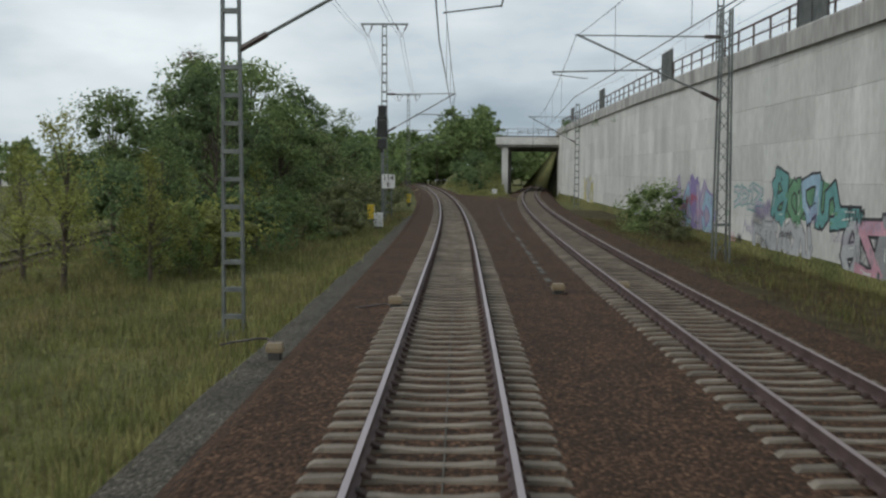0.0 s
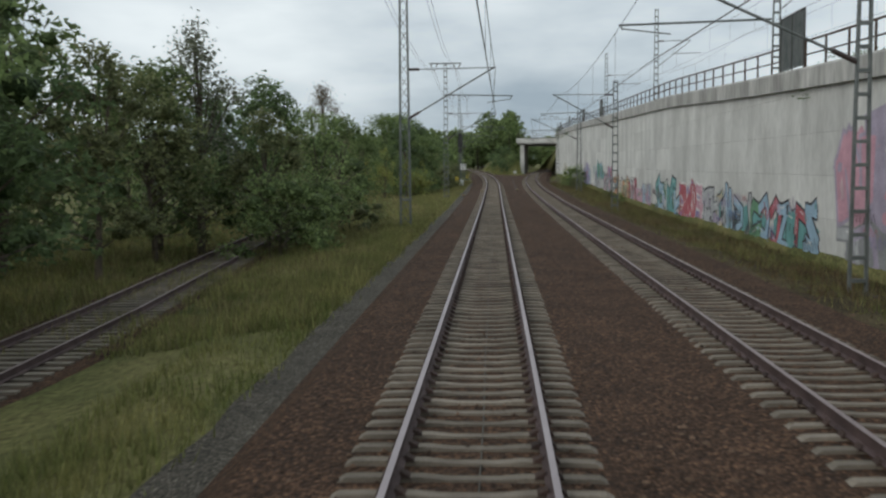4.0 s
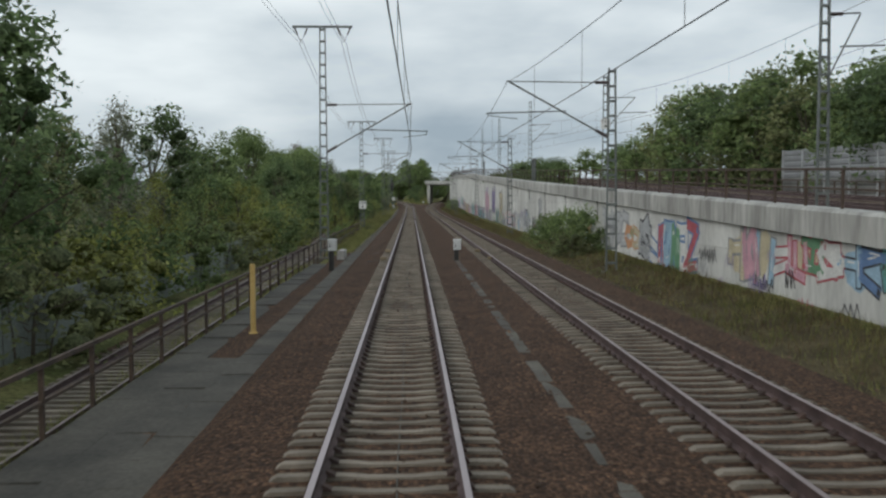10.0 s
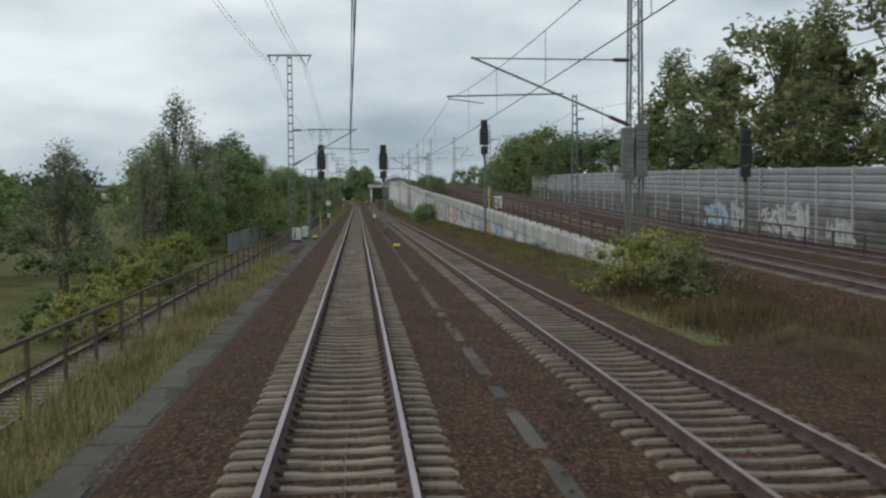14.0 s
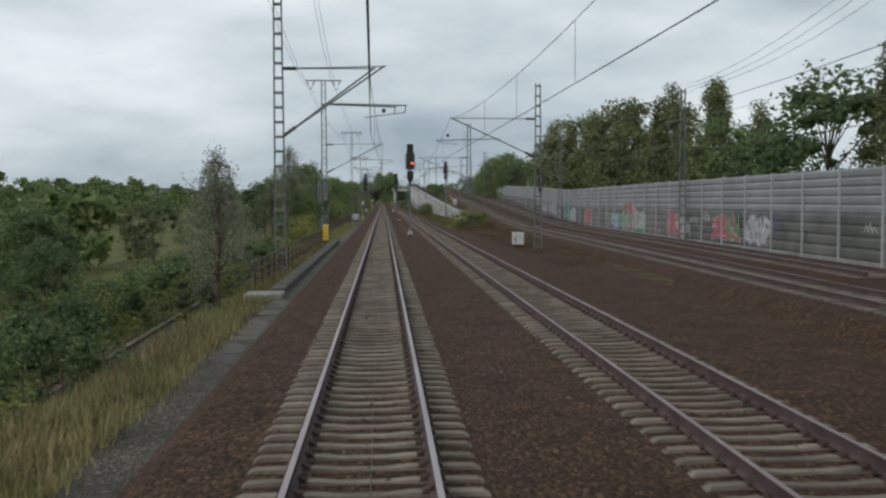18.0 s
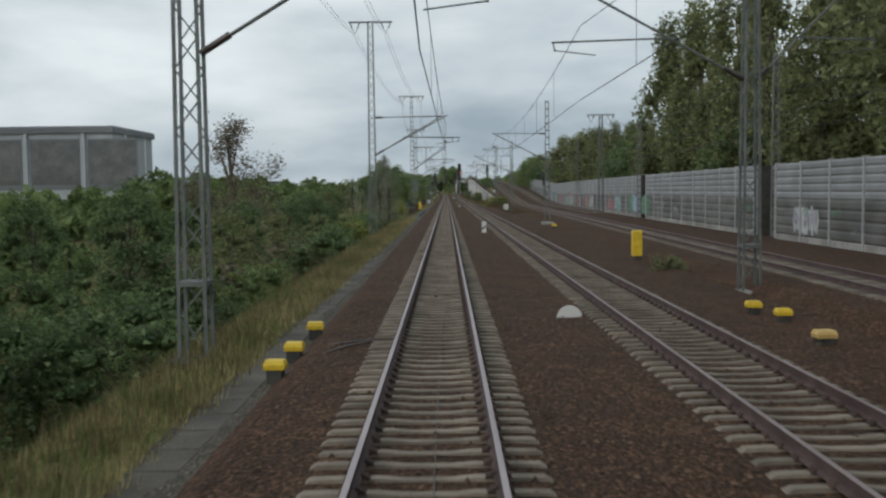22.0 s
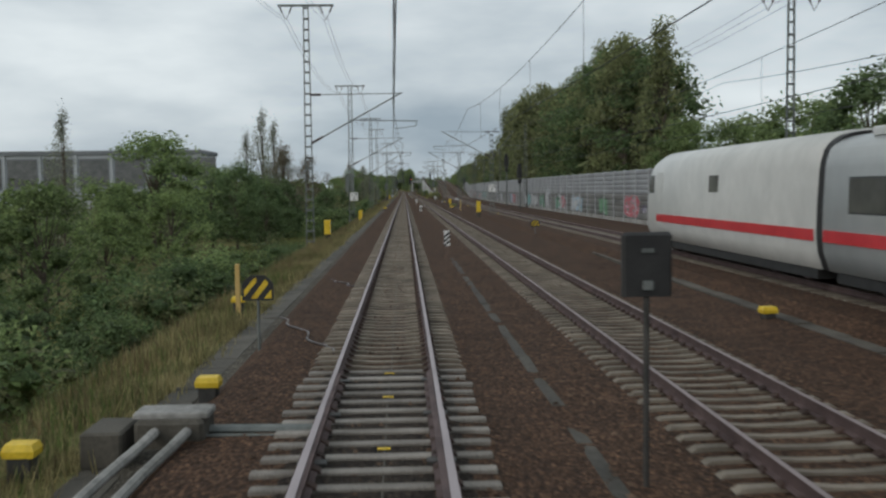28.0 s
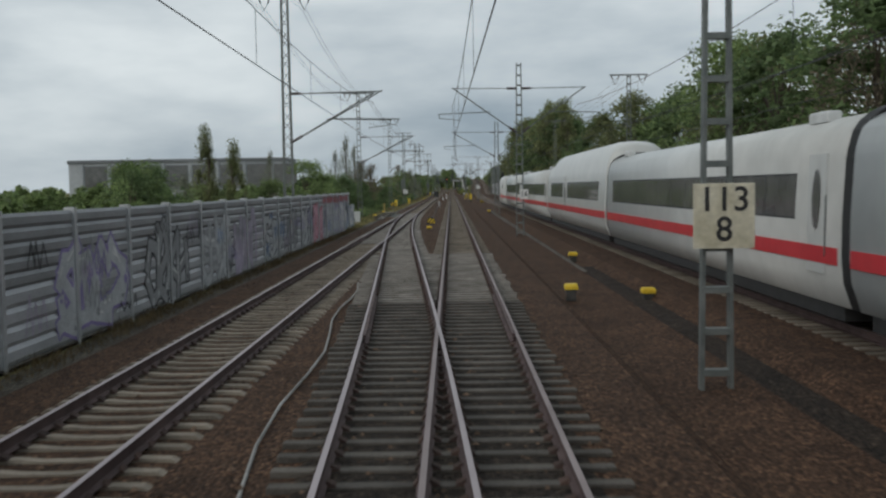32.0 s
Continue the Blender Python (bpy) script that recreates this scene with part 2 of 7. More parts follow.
ALULIGHT = mat("pale_ribbed_aluminium", (0.32, 0.325, 0.335), (0.42, 0.425, 0.44), 0.6, 0.5, 0.2, 0.05, 14, 0.1, 0.06)
ALULOW = mat("dirty_ribbed_aluminium", (0.105, 0.103, 0.096), (0.185, 0.182, 0.172), 0.5, 0.65, 0.1, 0.08, 12, 0.15, 0.22)
ALUPOST = mat("aluminium_post", (0.40, 0.41, 0.42), (0.50, 0.51, 0.52), 2.0, 0.45, 0.4, 0.03, 40, 0.06)
BARK = mat("bark", (0.06, 0.048, 0.036), (0.13, 0.105, 0.08), 3, 0.95, 0, 0.6, 25, 0.4)
LEAF = [leafy("leaf_dark_green", (0.090, 0.138, 0.060), (0.172, 0.234, 0.104)),
        leafy("leaf_mid_green", (0.135, 0.192, 0.076), (0.245, 0.310, 0.126)),
        leafy("leaf_olive", (0.140, 0.165, 0.074), (0.255, 0.268, 0.130)),
        leafy("leaf_yellow_green", (0.195, 0.220, 0.062), (0.325, 0.330, 0.104)),
        leafy("leaf_grey_poplar", (0.165, 0.182, 0.128), (0.270, 0.282, 0.205)),
        leafy("leaf_greyish_brown", (0.150, 0.130, 0.092), (0.245, 0.205, 0.150))]


# ---------------- builders ----------------
class Shape:
    """Collects vertices and faces of one mesh."""

    def __init__(self):
        self.v, self.f, self.m = [], [], []

    def add(self, verts, faces, mi=0):
        o = len(self.v)
        self.v.extend(tuple(q) for q in verts)
        self.f.extend(tuple(i + o for i in q) for q in faces)
        self.m.extend([mi] * len(faces))
        return self

    def box(self, x0, x1, y0, y1, z0, z1, mi=0, taper=0.0):
        t = taper
        v = [(x0, y0, z0), (x1, y0, z0), (x1, y1, z0), (x0, y1, z0), (x0 + t, y0 + t, z1), (x1 - t, y0 + t, z1), (x1 - t, y1 - t, z1), (x0 + t, y1 - t, z1)]
        return self.add(v, [(0, 3, 2, 1), (4, 5, 6, 7), (0, 1, 5, 4), (1, 2, 6, 5), (2, 3, 7, 6), (3, 0, 4, 7)], mi)

    def bevel_box(self, x0, x1, y0, y1, z0, z1, b=0.02, mi=0):
        """A box whose upright and upper edges are chamfered."""
        def ring(i, z):
            return [(x0 + i + b, y0 + i, z), (x1 - i - b, y0 + i, z), (x1 - i, y0 + i + b, z), (x1 - i, y1 - i - b, z), (x1 - i - b, y1 - i, z), (x0 + i + b, y1 - i, z), (x0 + i, y1 - i - b, z), (x0 + i, y0 + i + b, z)]
        v = ring(0, z0) + ring(0, z1 - b) + ring(b, z1)
        f = [tuple(range(7, -1, -1)), tuple(range(16, 24))]
        for r in (0, 8):
            f += [(r + i, r + (i + 1) % 8, r + 8 + (i + 1) % 8, r + 8 + i) for i in range(8)]
        return self.add(v, f, mi)

    def tube(self, a, b, r, n=6, r2=None, mi=0):
        a, b = Vector(a), Vector(b)
        d = (b - a).normalized()
        u = d.orthogonal().normalized()
        w = d.cross(u)
        r2 = r if r2 is None else r2
        v = []
        for p, q in ((a, r), (b, r2)):
            v += [p + (u * math.cos(2 * math.pi * i / n) + w * math.sin(2 * math.pi * i / n)) * q for i in range(n)]
        return self.add(v, [(i, (i + 1) % n, n + (i + 1) % n, n + i) for i in range(n)] + [tuple(range(n - 1, -1, -1)), tuple(range(n, 2 * n))], mi)

    def line(self, pts, r, n=4, mi=0):
        """A thin rod through points."""
        pts = [Vector(q) for q in pts]
        v, f = [], []
        for k, q in enumerate(pts):
            d = (pts[min(k + 1, len(pts) - 1)] - pts[max(k - 1, 0)]).normalized()
            u = d.cross(Vector((0, 0, 1)))
            u = u.normalized() if u.length > 0.01 else Vector((1, 0, 0))
            w = u.cross(d)
            v += [q + (u * math.cos(2 * math.pi * i / n) + w * math.sin(2 * math.pi * i / n)) * r for i in range(n)]
        for k in range(len(pts) - 1):
            f += [(k * n + i, k * n + (i + 1) % n, (k + 1) * n + (i + 1) % n, (k + 1) * n + i) for i in range(n)]
        f += [tuple(range(n - 1, -1, -1)), tuple(range((len(pts) - 1) * n, len(pts) * n))]
        return self.add(v, f, mi)

    def sweep(self, rings, closed=True, mi=0, caps=True):
        n = len(rings[0])
        v = [q for ring in rings for q in ring]
        f = []
        for k in range(len(rings) - 1):
            for i in range(n if closed else n - 1):
                j = (i + 1) % n
                f.append((k * n + i, k * n + j, (k + 1) * n + j, (k + 1) * n + i))
        if closed and caps:
            f += [tuple(range(n - 1, -1, -1)), tuple(range((len(rings) - 1) * n, len(rings) * n))]
        return self.add(v, f, mi)

    def mesh(self, name, mats, smooth=False):
        me = bpy.data.meshes.new(name)
        me.from_pydata(self.v, [], self.f)
        for m in mats if isinstance(mats, (list, tuple)) else [mats]:
            me.materials.append(m)
        me.polygons.foreach_set("material_index", self.m)
        if smooth:
            me.polygons.foreach_set("use_smooth", [True] * len(me.polygons))
        me.update()
        return me


def part(name, shape, mats, parent, label="", at=None, smooth=False):
    """One mesh object under a thing or a part."""
    ob = new(name, shape.mesh(name, mats, smooth) if isinstance(shape, Shape) else shape)
    ob.parent = parent
    if at is not None:
        ob.matrix_basis = at
    return tagged(ob, label)


def thing(name, label, category, at=None, group="", kind="", shape=None, mats=None, smooth=False):
    ob = new(name, shape.mesh(name, mats, smooth) if shape else None)
    if at is not None:
        ob.matrix_basis = at
    return tagged(ob, label, category, group, kind)


def lerp(x, xs, ys):
    return float(np.interp(x, xs, ys))


# ---------------- plan: lines and levels ----------------
def grade(y):
    """Rail level along the line: flat, then a gentle climb."""
    return 0.0105 * math.log1p(math.exp(max(-30, min(30, (y + 5) / 8)))) * 8


def track_1(y):
    return 0.0 if y < 30 else -((y - 30) ** 2) / 3400


SPACING = 4.82


def track_2(y):
    return SPACING + (0.0 if y < 20 else ((y - 20) ** 2) / 2570)


def track_3(y):
    return lerp(y, [-900, -560, -515, -470, -430, -240, -120, 0, 200], [12.85, 12.8, 12.5, 12.3, 12.7, 15.9, 18.9, 19.6, 21.5])


def track_4(y):
    return track_3(y) + lerp(y, [-900, -480, -380, -240, 0], [4.2, 4.2, 4.4, 5.2, 5.5])


def wall_x(y):
    return lerp(y, [-300, -174, -88, 20, 100, 135, 190], [11.2, 11.35, 11.7, 12.65, 13.3, 13.6, 18.5])


def cap_top(y):
    """Upper edge of the retaining wall's cap beam."""
    return lerp(y, [-262, -247, -222, -184, -146, -118, -74, -36, -12, 13, 70, 190], [-0.15, 0.30, 1.10, 2.25, 3.30, 4.10, 5.50, 6.65, 7.55, 8.0, 9.2, 10.6])


def ramp(y):
    """Level of the upper tracks' rails, which climb behind the retaining wall."""
    return lerp(y, [-330, -262, -222, -184, -118, -36, 13, 190], [0.0, 0.06, 0.85, 1.95, 3.75, 6.3, 7.6, 10.2])


def barrier_x(y):
    return lerp(y, [-900, -544, -474, -387, -300, -250, -200, -130], [19.4, 19.2, 18.8, 19.4, 21.2, 23.0, 25.5, 28.0])


def siding_x(y):
    return lerp(y, [-345, -300, -250, -200, -150, -110, -60, -8, 20, 60, 160], [-9.0, -9.2, -8.4, -7.4, -7.2, -7.8, -9.8, -14.0, -16.6, -20.6, -34])


def siding_z(y):
    return lerp(y, [-345, -300, -220, -150, -60, 20, 160], [-3.0, -2.7, -1.9, -1.25, -0.95, -0.6, 0.6])


def field_drop(y):
    return lerp(y, [-900, -640, -606, -570, -520, -345, -250, -200, -110, -60, -20, 300], [0.6, 0.6, 1.2, 3.2, 3.9, 3.6, 1.9, 0.9, 0.55, 0.45, 0.2, 0.0])


def ground_z(x, y):
    z0 = grade(y)
    if x < -2.2:
        # left verge: path shelf, then field or embankment
        drop = field_drop(y)
        low = lerp(y, [-30, -5, 12, 40, 66], [0, 0.25, 0.5, 0.35, 0]) * lerp(x, [-30, -14, -4.4, -3.2], [0, 0.7, 1, 0])
        low += lerp(y, [-525, -505, -455, -440], [0, 0.28, 0.28, 0]) * lerp(x, [-12, -7, -4.6, -3.9], [0, 1, 1, 0])
        z = z0 - low + lerp(x, [-400, -60, -13, -9.0, -5.3, -4.6, -2.2], [-1.2 - drop, -0.9 - drop, -0.75 - drop, -0.75 - drop * 0.85, -0.72, -0.62, -0.55])
        if -345 < y < 160:
            # cut for the siding
            k = max(0.0, 1 - abs(x - siding_x(y)) / 4.5)
            if k > 0 and x < -5.0:
                z = min(z, z * (1 - k) + (siding_z(y) - 0.38) * k) if z > siding_z(y) - 0.38 else z * (1 - min(1, 2 * k)) + (siding_z(y) - 0.38) * min(1, 2 * k)
        return z
    if y > 112 and track_1(y) + 2.6 < x < 5.6:
        # mound between the two lines
        k = min(1.0, (y - 112) / 45)
        w = max(0.0, min(1.0, (x - track_1(y) - 2.6) / 6))
        return z0 - 0.5 + 4.4 * k * w
    if x > wall_x(y) + 0.35 and -262 < y < 190:
        if x < barrier_x(y) + 1:
            return ramp(y) - 0.75
        far = lerp(y, [-262, -100, 160], [0.2, 1.5, 6])
        return lerp(x, [barrier_x(y) + 1, barrier_x(y) + 8, 400], [ramp(y) - 0.75, far, far])
    if x > 7.5:
        return z0 + lerp(x, [7.5, 9.0, 10.6], [-0.55, -0.72, -1.0 + lerp(y, [-262, -145, -112], [0.6, 0.6, 0]) if -262 < y < 190 else -0.72])
    return z0 - 0.55


# ---------------- ground ----------------
def make_ground():
    xs = sorted(set([-3000, -1200, -700, -420, -300, -200, -140, -100, -80, -60, -45, -36, -30, -25, -21, -18, -15.5, -13, -11.2, -9.5, -8, -6.6, -5.2, -4.6, -4, -3.4, -2.2, 0, 2.3, 4.6, 6, 7.5, 8.4, 9.2, 10, 11, 12.2, 14, 16, 19, 22, 25, 28, 31, 34, 38, 44, 52, 64, 80, 110, 160, 240, 420, 700, 1200, 3000]))
    ys = [-3500, -2200, -1500, -1200, -1000, -900] + list(range(-840, 241, 6)) + [260, 300, 360, 450, 600, 900, 1500, 2400, 4000]
    s = Shape()
    for y in ys:
        for x in xs:
            # behind the wall the ground starts at the wall's back
            xx = wall_x(y) + 0.5 if x == 12.2 and -262 < y < 190 else (wall_x(y) - 0.05 if x == 11 and -262 < y < 190 else x)
            bumpy = 0.0 if -4.3 < x < 9 else 0.16 * noise.noise(Vector((x * 0.21, y * 0.17, 0)))
            z = ground_z(xx, y) + bumpy
            if y > 190:
                z = grade(min(y, 260)) - 0.7 + (0 if x < 20 else min(9, (x - 20) * 0.25))
            s.v.append((xx, y, z))
    nx = len(xs)
    for j in range(len(ys) - 1):
        for i in range(nx - 1):
            a = j * nx + i
            s.f.append((a, a + 1, a + nx + 1, a + nx))
            s.m.append(0)
    return thing("ground", "rough green and straw-coloured railway land", "ground", kind="structure", shape=s, mats=GRASS, smooth=True)


make_ground()


def steps(y0, y1, d):
    n = max(1, round((y1 - y0) / d))
    return [y0 + (y1 - y0) * i / n for i in range(n + 1)]


def bed(name, label, centre, level, y0, y1, left, right, d=10, wide=None):
    """Ballast shoulder profile swept along a track."""
    s, rings = Shape(), []
    for y in steps(y0, y1, d):
        c, z = centre(y), level(y)
        left, right = (wide(y), wide(y)) if wide else (left, right)
        rings.append([(c - left - 0.75, y, z - 0.74), (c - left, y, z - 0.235), (c - 1.45, y, z - 0.222), (c - 0.7, y, z - 0.245), (c, y, z - 0.255), (c + 0.7, y, z - 0.245), (c + 1.45, y, z - 0.222), (c + right, y, z - 0.235), (c + right + 0.75, y, z - 0.74)])
    s.sweep(rings, closed=False)
    return thing(name, label, "ballast", kind="structure", shape=s, mats=BALLAST)


low_1 = lambda y: grade(y)
bed("ballast_bed_double", "reddish-brown stone ballast under the two main tracks", lambda y: (track_1(y) + track_2(y)) / 2, low_1, -760, 118, 4.75, 4.9, 10, lambda y: (track_2(y) - track_1(y)) / 2 + 2.35)
bed("ballast_bed_curve", "reddish-brown stone ballast under the curving track", track_1, lambda y: grade(y) + 0.004, 90, 330, 2.3, 2.3)
bed("ballast_bed_underpass", "reddish-brown stone ballast leading into the underpass", track_2, lambda y: grade(y) + 0.008, 90, 240, 2.3, 2.3)
bed("ballast_bed_siding", "dark weedy ballast under the siding", siding_x, siding_z, -345, 160, 1.6, 1.6)
bed("ballast_bed_ramp", "reddish-brown ballast under the tracks on the ramp", lambda y: (track_3(y) + track_4(y)) / 2, lambda y: ramp(y) + 0.012, -760, 160, 4.6, 4.6)


yard = Shape().sweep([[(7.3, y, -0.47), (8.6, y, -0.50), (track_3(y) - 5.2, y, -0.50), (track_3(y) - 3.6, y, -0.42)] for y in steps(-760, -262, 12)], closed=False)
thing("ballast_bed_yard", "brown gravelly ground between the track pairs", "ballast", kind="structure", shape=yard, mats=BALLAST)


def rail_rings(xc, level, y0, y1, d, prof):
    rings = []
    for y in steps(y0, y1, d):
        x, z = xc(y), level(y)
        rings.append([(x + px, y, z + pz) for px, pz in prof])
    return rings


FOOT = [(-0.075, -0.172), (0.075, -0.172), (0.075, -0.16), (0.012, -0.14), (0.010, -0.045), (0.034, -0.035), (0.036, -0.004), (-0.036, -0.004), (-0.034, -0.035), (-0.010, -0.045), (-0.012, -0.14), (-0.075, -0.16)]
HEAD = [(-0.034, -0.004), (0.034, -0.004), (0.030, 0.0), (-0.030, 0.0)]


def lay_rail(parent, xc, level, y0, y1, d, worn=True):
    """A rail with its running surface, bright where trains polish it."""
    s = Shape().sweep(rail_rings(xc, level, y0, y1, d, FOOT))
    r = part("rail", s, RAILSIDE, parent)
    part("running_surface", Shape().sweep(rail_rings(xc, level, y0, y1, d, HEAD)), RAILTOP if worn else RAILDULL, r, "bright worn rail head" if worn else "dull brownish rail head")
    return r


def sleeper_shape(s, m=None, wide=1.3):
    """A concrete sleeper: deep rail seats, dished middle, tapered ends."""
    st = [(-wide, 0.095, -0.235), (-wide + 0.08, 0.075, -0.185), (-0.95, 0.072, -0.178), (-0.5, 0.072, -0.178), (-0.25, 0.066, -0.200), (0.25, 0.066, -0.200), (0.5, 0.072, -0.178), (0.95, 0.072, -0.178), (wide - 0.08, 0.075, -0.185), (wide, 0.095, -0.235)]
    rings = [[(x, -w - 0.03, -0.38), (x, -w, z), (x, w, z), (x, w + 0.03, -0.38)] for x, w, z in st]
    if m is not None:
        rings = [[tuple(m @ Vector(q)) for q in r] for r in rings]
    return s.sweep(rings, closed=True)


PITCH = 0.5


def heading(centre, y):
    return math.atan2(centre(y + 0.5) - centre(y - 0.5), 1.0)


def clip_shape(s, m):
    """The two low sloping plates that hold a rail, one on each side of its foot."""
    for c in (-0.7535, 0.7535):
        for e in (-1, 1):
            # Inner plate wider than the outer: its dark width includes the rail's shadow.
            a = 0.125 if e * c > 0 else 0.17
            q = [(c + e * 0.055, -0.085, -0.19), (c + e * a, -0.085, -0.19), (c + e * a, 0.085, -0.19), (c + e * 0.055, 0.085, -0.19), (c + e * 0.06, -0.06, -0.125), (c + e * (a - 0.03), -0.07, -0.160), (c + e * (a - 0.03), 0.07, -0.160), (c + e * 0.06, 0.06, -0.125)]
            f = [(4, 5, 6, 7), (0, 1, 5, 4), (1, 2, 6, 5), (2, 3, 7, 6), (3, 0, 4, 7)]
            s.add([tuple(m @ Vector(p)) for p in q], f if e > 0 else [g[::-1] for g in f])


def lay_sleepers(parent, centre, level, y0, y1, single=None, material=SLEEPER, seed=1, skip=None, plain=False):
    rnd = random.Random(seed)
    me = sleeper_shape(Shape()).mesh("sleeper", material)
    rest, clips = Shape(), Shape()
    y = y0
    while y < y1:
        m = pose(centre(y), y, level(y) + rnd.uniform(-0.006, 0.006), 0, rnd.uniform(-0.3, 0.3), -math.degrees(heading(centre, y)) + rnd.uniform(-0.5, 0.5))
        if skip and skip[0] <= y < skip[1]:
            pass
        elif plain:
            rest.add([tuple(m @ Vector(q)) for q in [(sx * 1.3, sy * 0.11, sz) for sx in (-1, 1) for sy in (-1, 1) for sz in (-0.36, -0.185)]], [(1, 5, 7, 3), (0, 1, 3, 2), (4, 6, 7, 5), (0, 4, 5, 1), (2, 3, 7, 6)])
        elif single and single[0] <= y < single[1]:
            part("sleeper", me, material, parent, at=m)
        else:
            sleeper_shape(rest, m)
        if not plain and not (skip and skip[0] <= y < skip[1]):
            clip_shape(clips, m)
        y += PITCH
    if clips.v:
        tagged(part("rail_clips", clips, CLIPM, parent, "dark rusty rail fastenings"), kind="stuff")
    if rest.v:
        tagged(part("sleepers", rest, material, parent), kind="stuff")


def make_track(name, label, centre, level, y0, y1, single=None, seed=1, d=10, skip=None, plain=False, worn=False):
    t = thing(name, label, "railway track", kind="structure")
    for side in (-0.7535, 0.7535):
        lay_rail(t, lambda y: centre(y) + side, level, y0, y1, d, worn)
    lay_sleepers(t, centre, level, y0, y1, single, seed=seed, skip=skip, plain=plain)
    return t


make_track("track_main", "running track with bright rails on concrete sleepers", track_1, grade, -745, 320, (-150, -8), 1, 8, (-634.5, -573.2), worn=True)
make_track("track_parallel", "parallel track with rusty rails on concrete sleepers", track_2, grade, -745, 230, None, 2, 8, (-690, -643))
make_track("track_siding", "rusty siding track below the verge", siding_x, siding_z, -345, 160, None, 5, 12, None, True)
make_track("track_ramp_near", "upper track on concrete sleepers climbing a ramp", track_3, ramp, -745, 160, None, 3, 15, None, True)
make_track("track_ramp_far", "far upper track on concrete sleepers", track_4, ramp, -330, 160, None, 4, 15, None, True)


# ---------------- retaining wall ----------------
def make_wall():
    w = thing("wall_retaining", "pale concrete retaining wall covered with graffiti along its foot", "retaining wall", kind="structure")
    ys = steps(-247, 185, 6.0)
    for a, b in zip(ys[:-1], ys[1:]):
        z = ground_z(9.5, (a + b) / 2) - 0.5
        tier = 0
        while z < max(cap_top(a), cap_top(b)) - 0.8:
            top = z + (2.1 if tier == 0 else 1.55)
            rings = []
            for y in (a + 0.010, b - 0.010):
                zt = min(top - 0.012, cap_top(y) - 0.8)
                rings.append([(wall_x(y), y, min(z, zt - 0.01)), (wall_x(y) + 0.4, y, min(z, zt - 0.01)), (wall_x(y) + 0.4, y, zt), (wall_x(y), y, zt)])
            part("wall_panel", Shape().sweep(rings), PANELC, w)
            z, tier = top, tier + 1
    core = Shape().sweep([[(wall_x(y) + 0.02, y, ground_z(9.5, y) - 0.7), (wall_x(y) + 0.45, y, ground_z(9.5, y) - 0.7), (wall_x(y) + 0.45, y, cap_top(y) - 0.5), (wall_x(y) + 0.02, y, cap_top(y) - 0.5)] for y in ys])
    part("wall_core", core, CONCD, w)
    for a, b in zip(ys[:-1], ys[1:]):
        rings = []
        for y in (a + 0.008, b - 0.008):
            x, zt = wall_x(y), cap_top(y) - 0.8
            rings.append([(x - 0.20, y, zt), (x + 0.6, y, zt), (x + 0.6, y, zt + 0.8), (x - 0.12, y, zt + 0.8), (x - 0.20, y, zt + 0.72)])
        part("cap_beam", Shape().sweep(rings), CAPM, w, "weather-stained cap beam")
    return w


WALL = make_wall()


def railing(name, label, xf, zf, y0, y1, high=1.0, bay=2.2, m=None, group="railings", mids=(0.5,)):
    t = thing(name, label, "railing", group=group)
    m = m or RUSTR
    ys = steps(y0, y1, bay)
    post = Shape().box(-0.035, 0.035, -0.035, 0.035, -0.25, high).mesh("post", m)
    for y in ys:
        part("post", post, m, t, at=pose(xf(y), y, zf(y)))
    for h in (high, *[high * q for q in mids]):
        r = 0.035 if h == high else 0.026
        part("rail", Shape().sweep([[(xf(y) - r, y, zf(y) + h - r), (xf(y) + r, y, zf(y) + h - r), (xf(y) + r, y, zf(y) + h + r), (xf(y) - r, y, zf(y) + h + r)] for y in ys]), m, t)
    return t


railing("wall_railing", "dark rusty steel railing on the retaining wall's cap", lambda y: wall_x(y) + 0.2, cap_top, -246, 132, 1.05, 2.4)
railing("inner_railing", "dark steel railing between the upper tracks and the noise barrier", lambda y: barrier_x(y) - 2.2, lambda y: ramp(y) - 0.3, -250, -100, 1.0, 3.0)
railing("verge_railing", "grey steel railing along the path above the siding", lambda y: lerp(y, [-262, -200, -150, -100], [-5.5, -5.15, -4.95, -4.9]), lambda y: ground_z(-4.9, y), -274, -106, 1.05, 2.2)


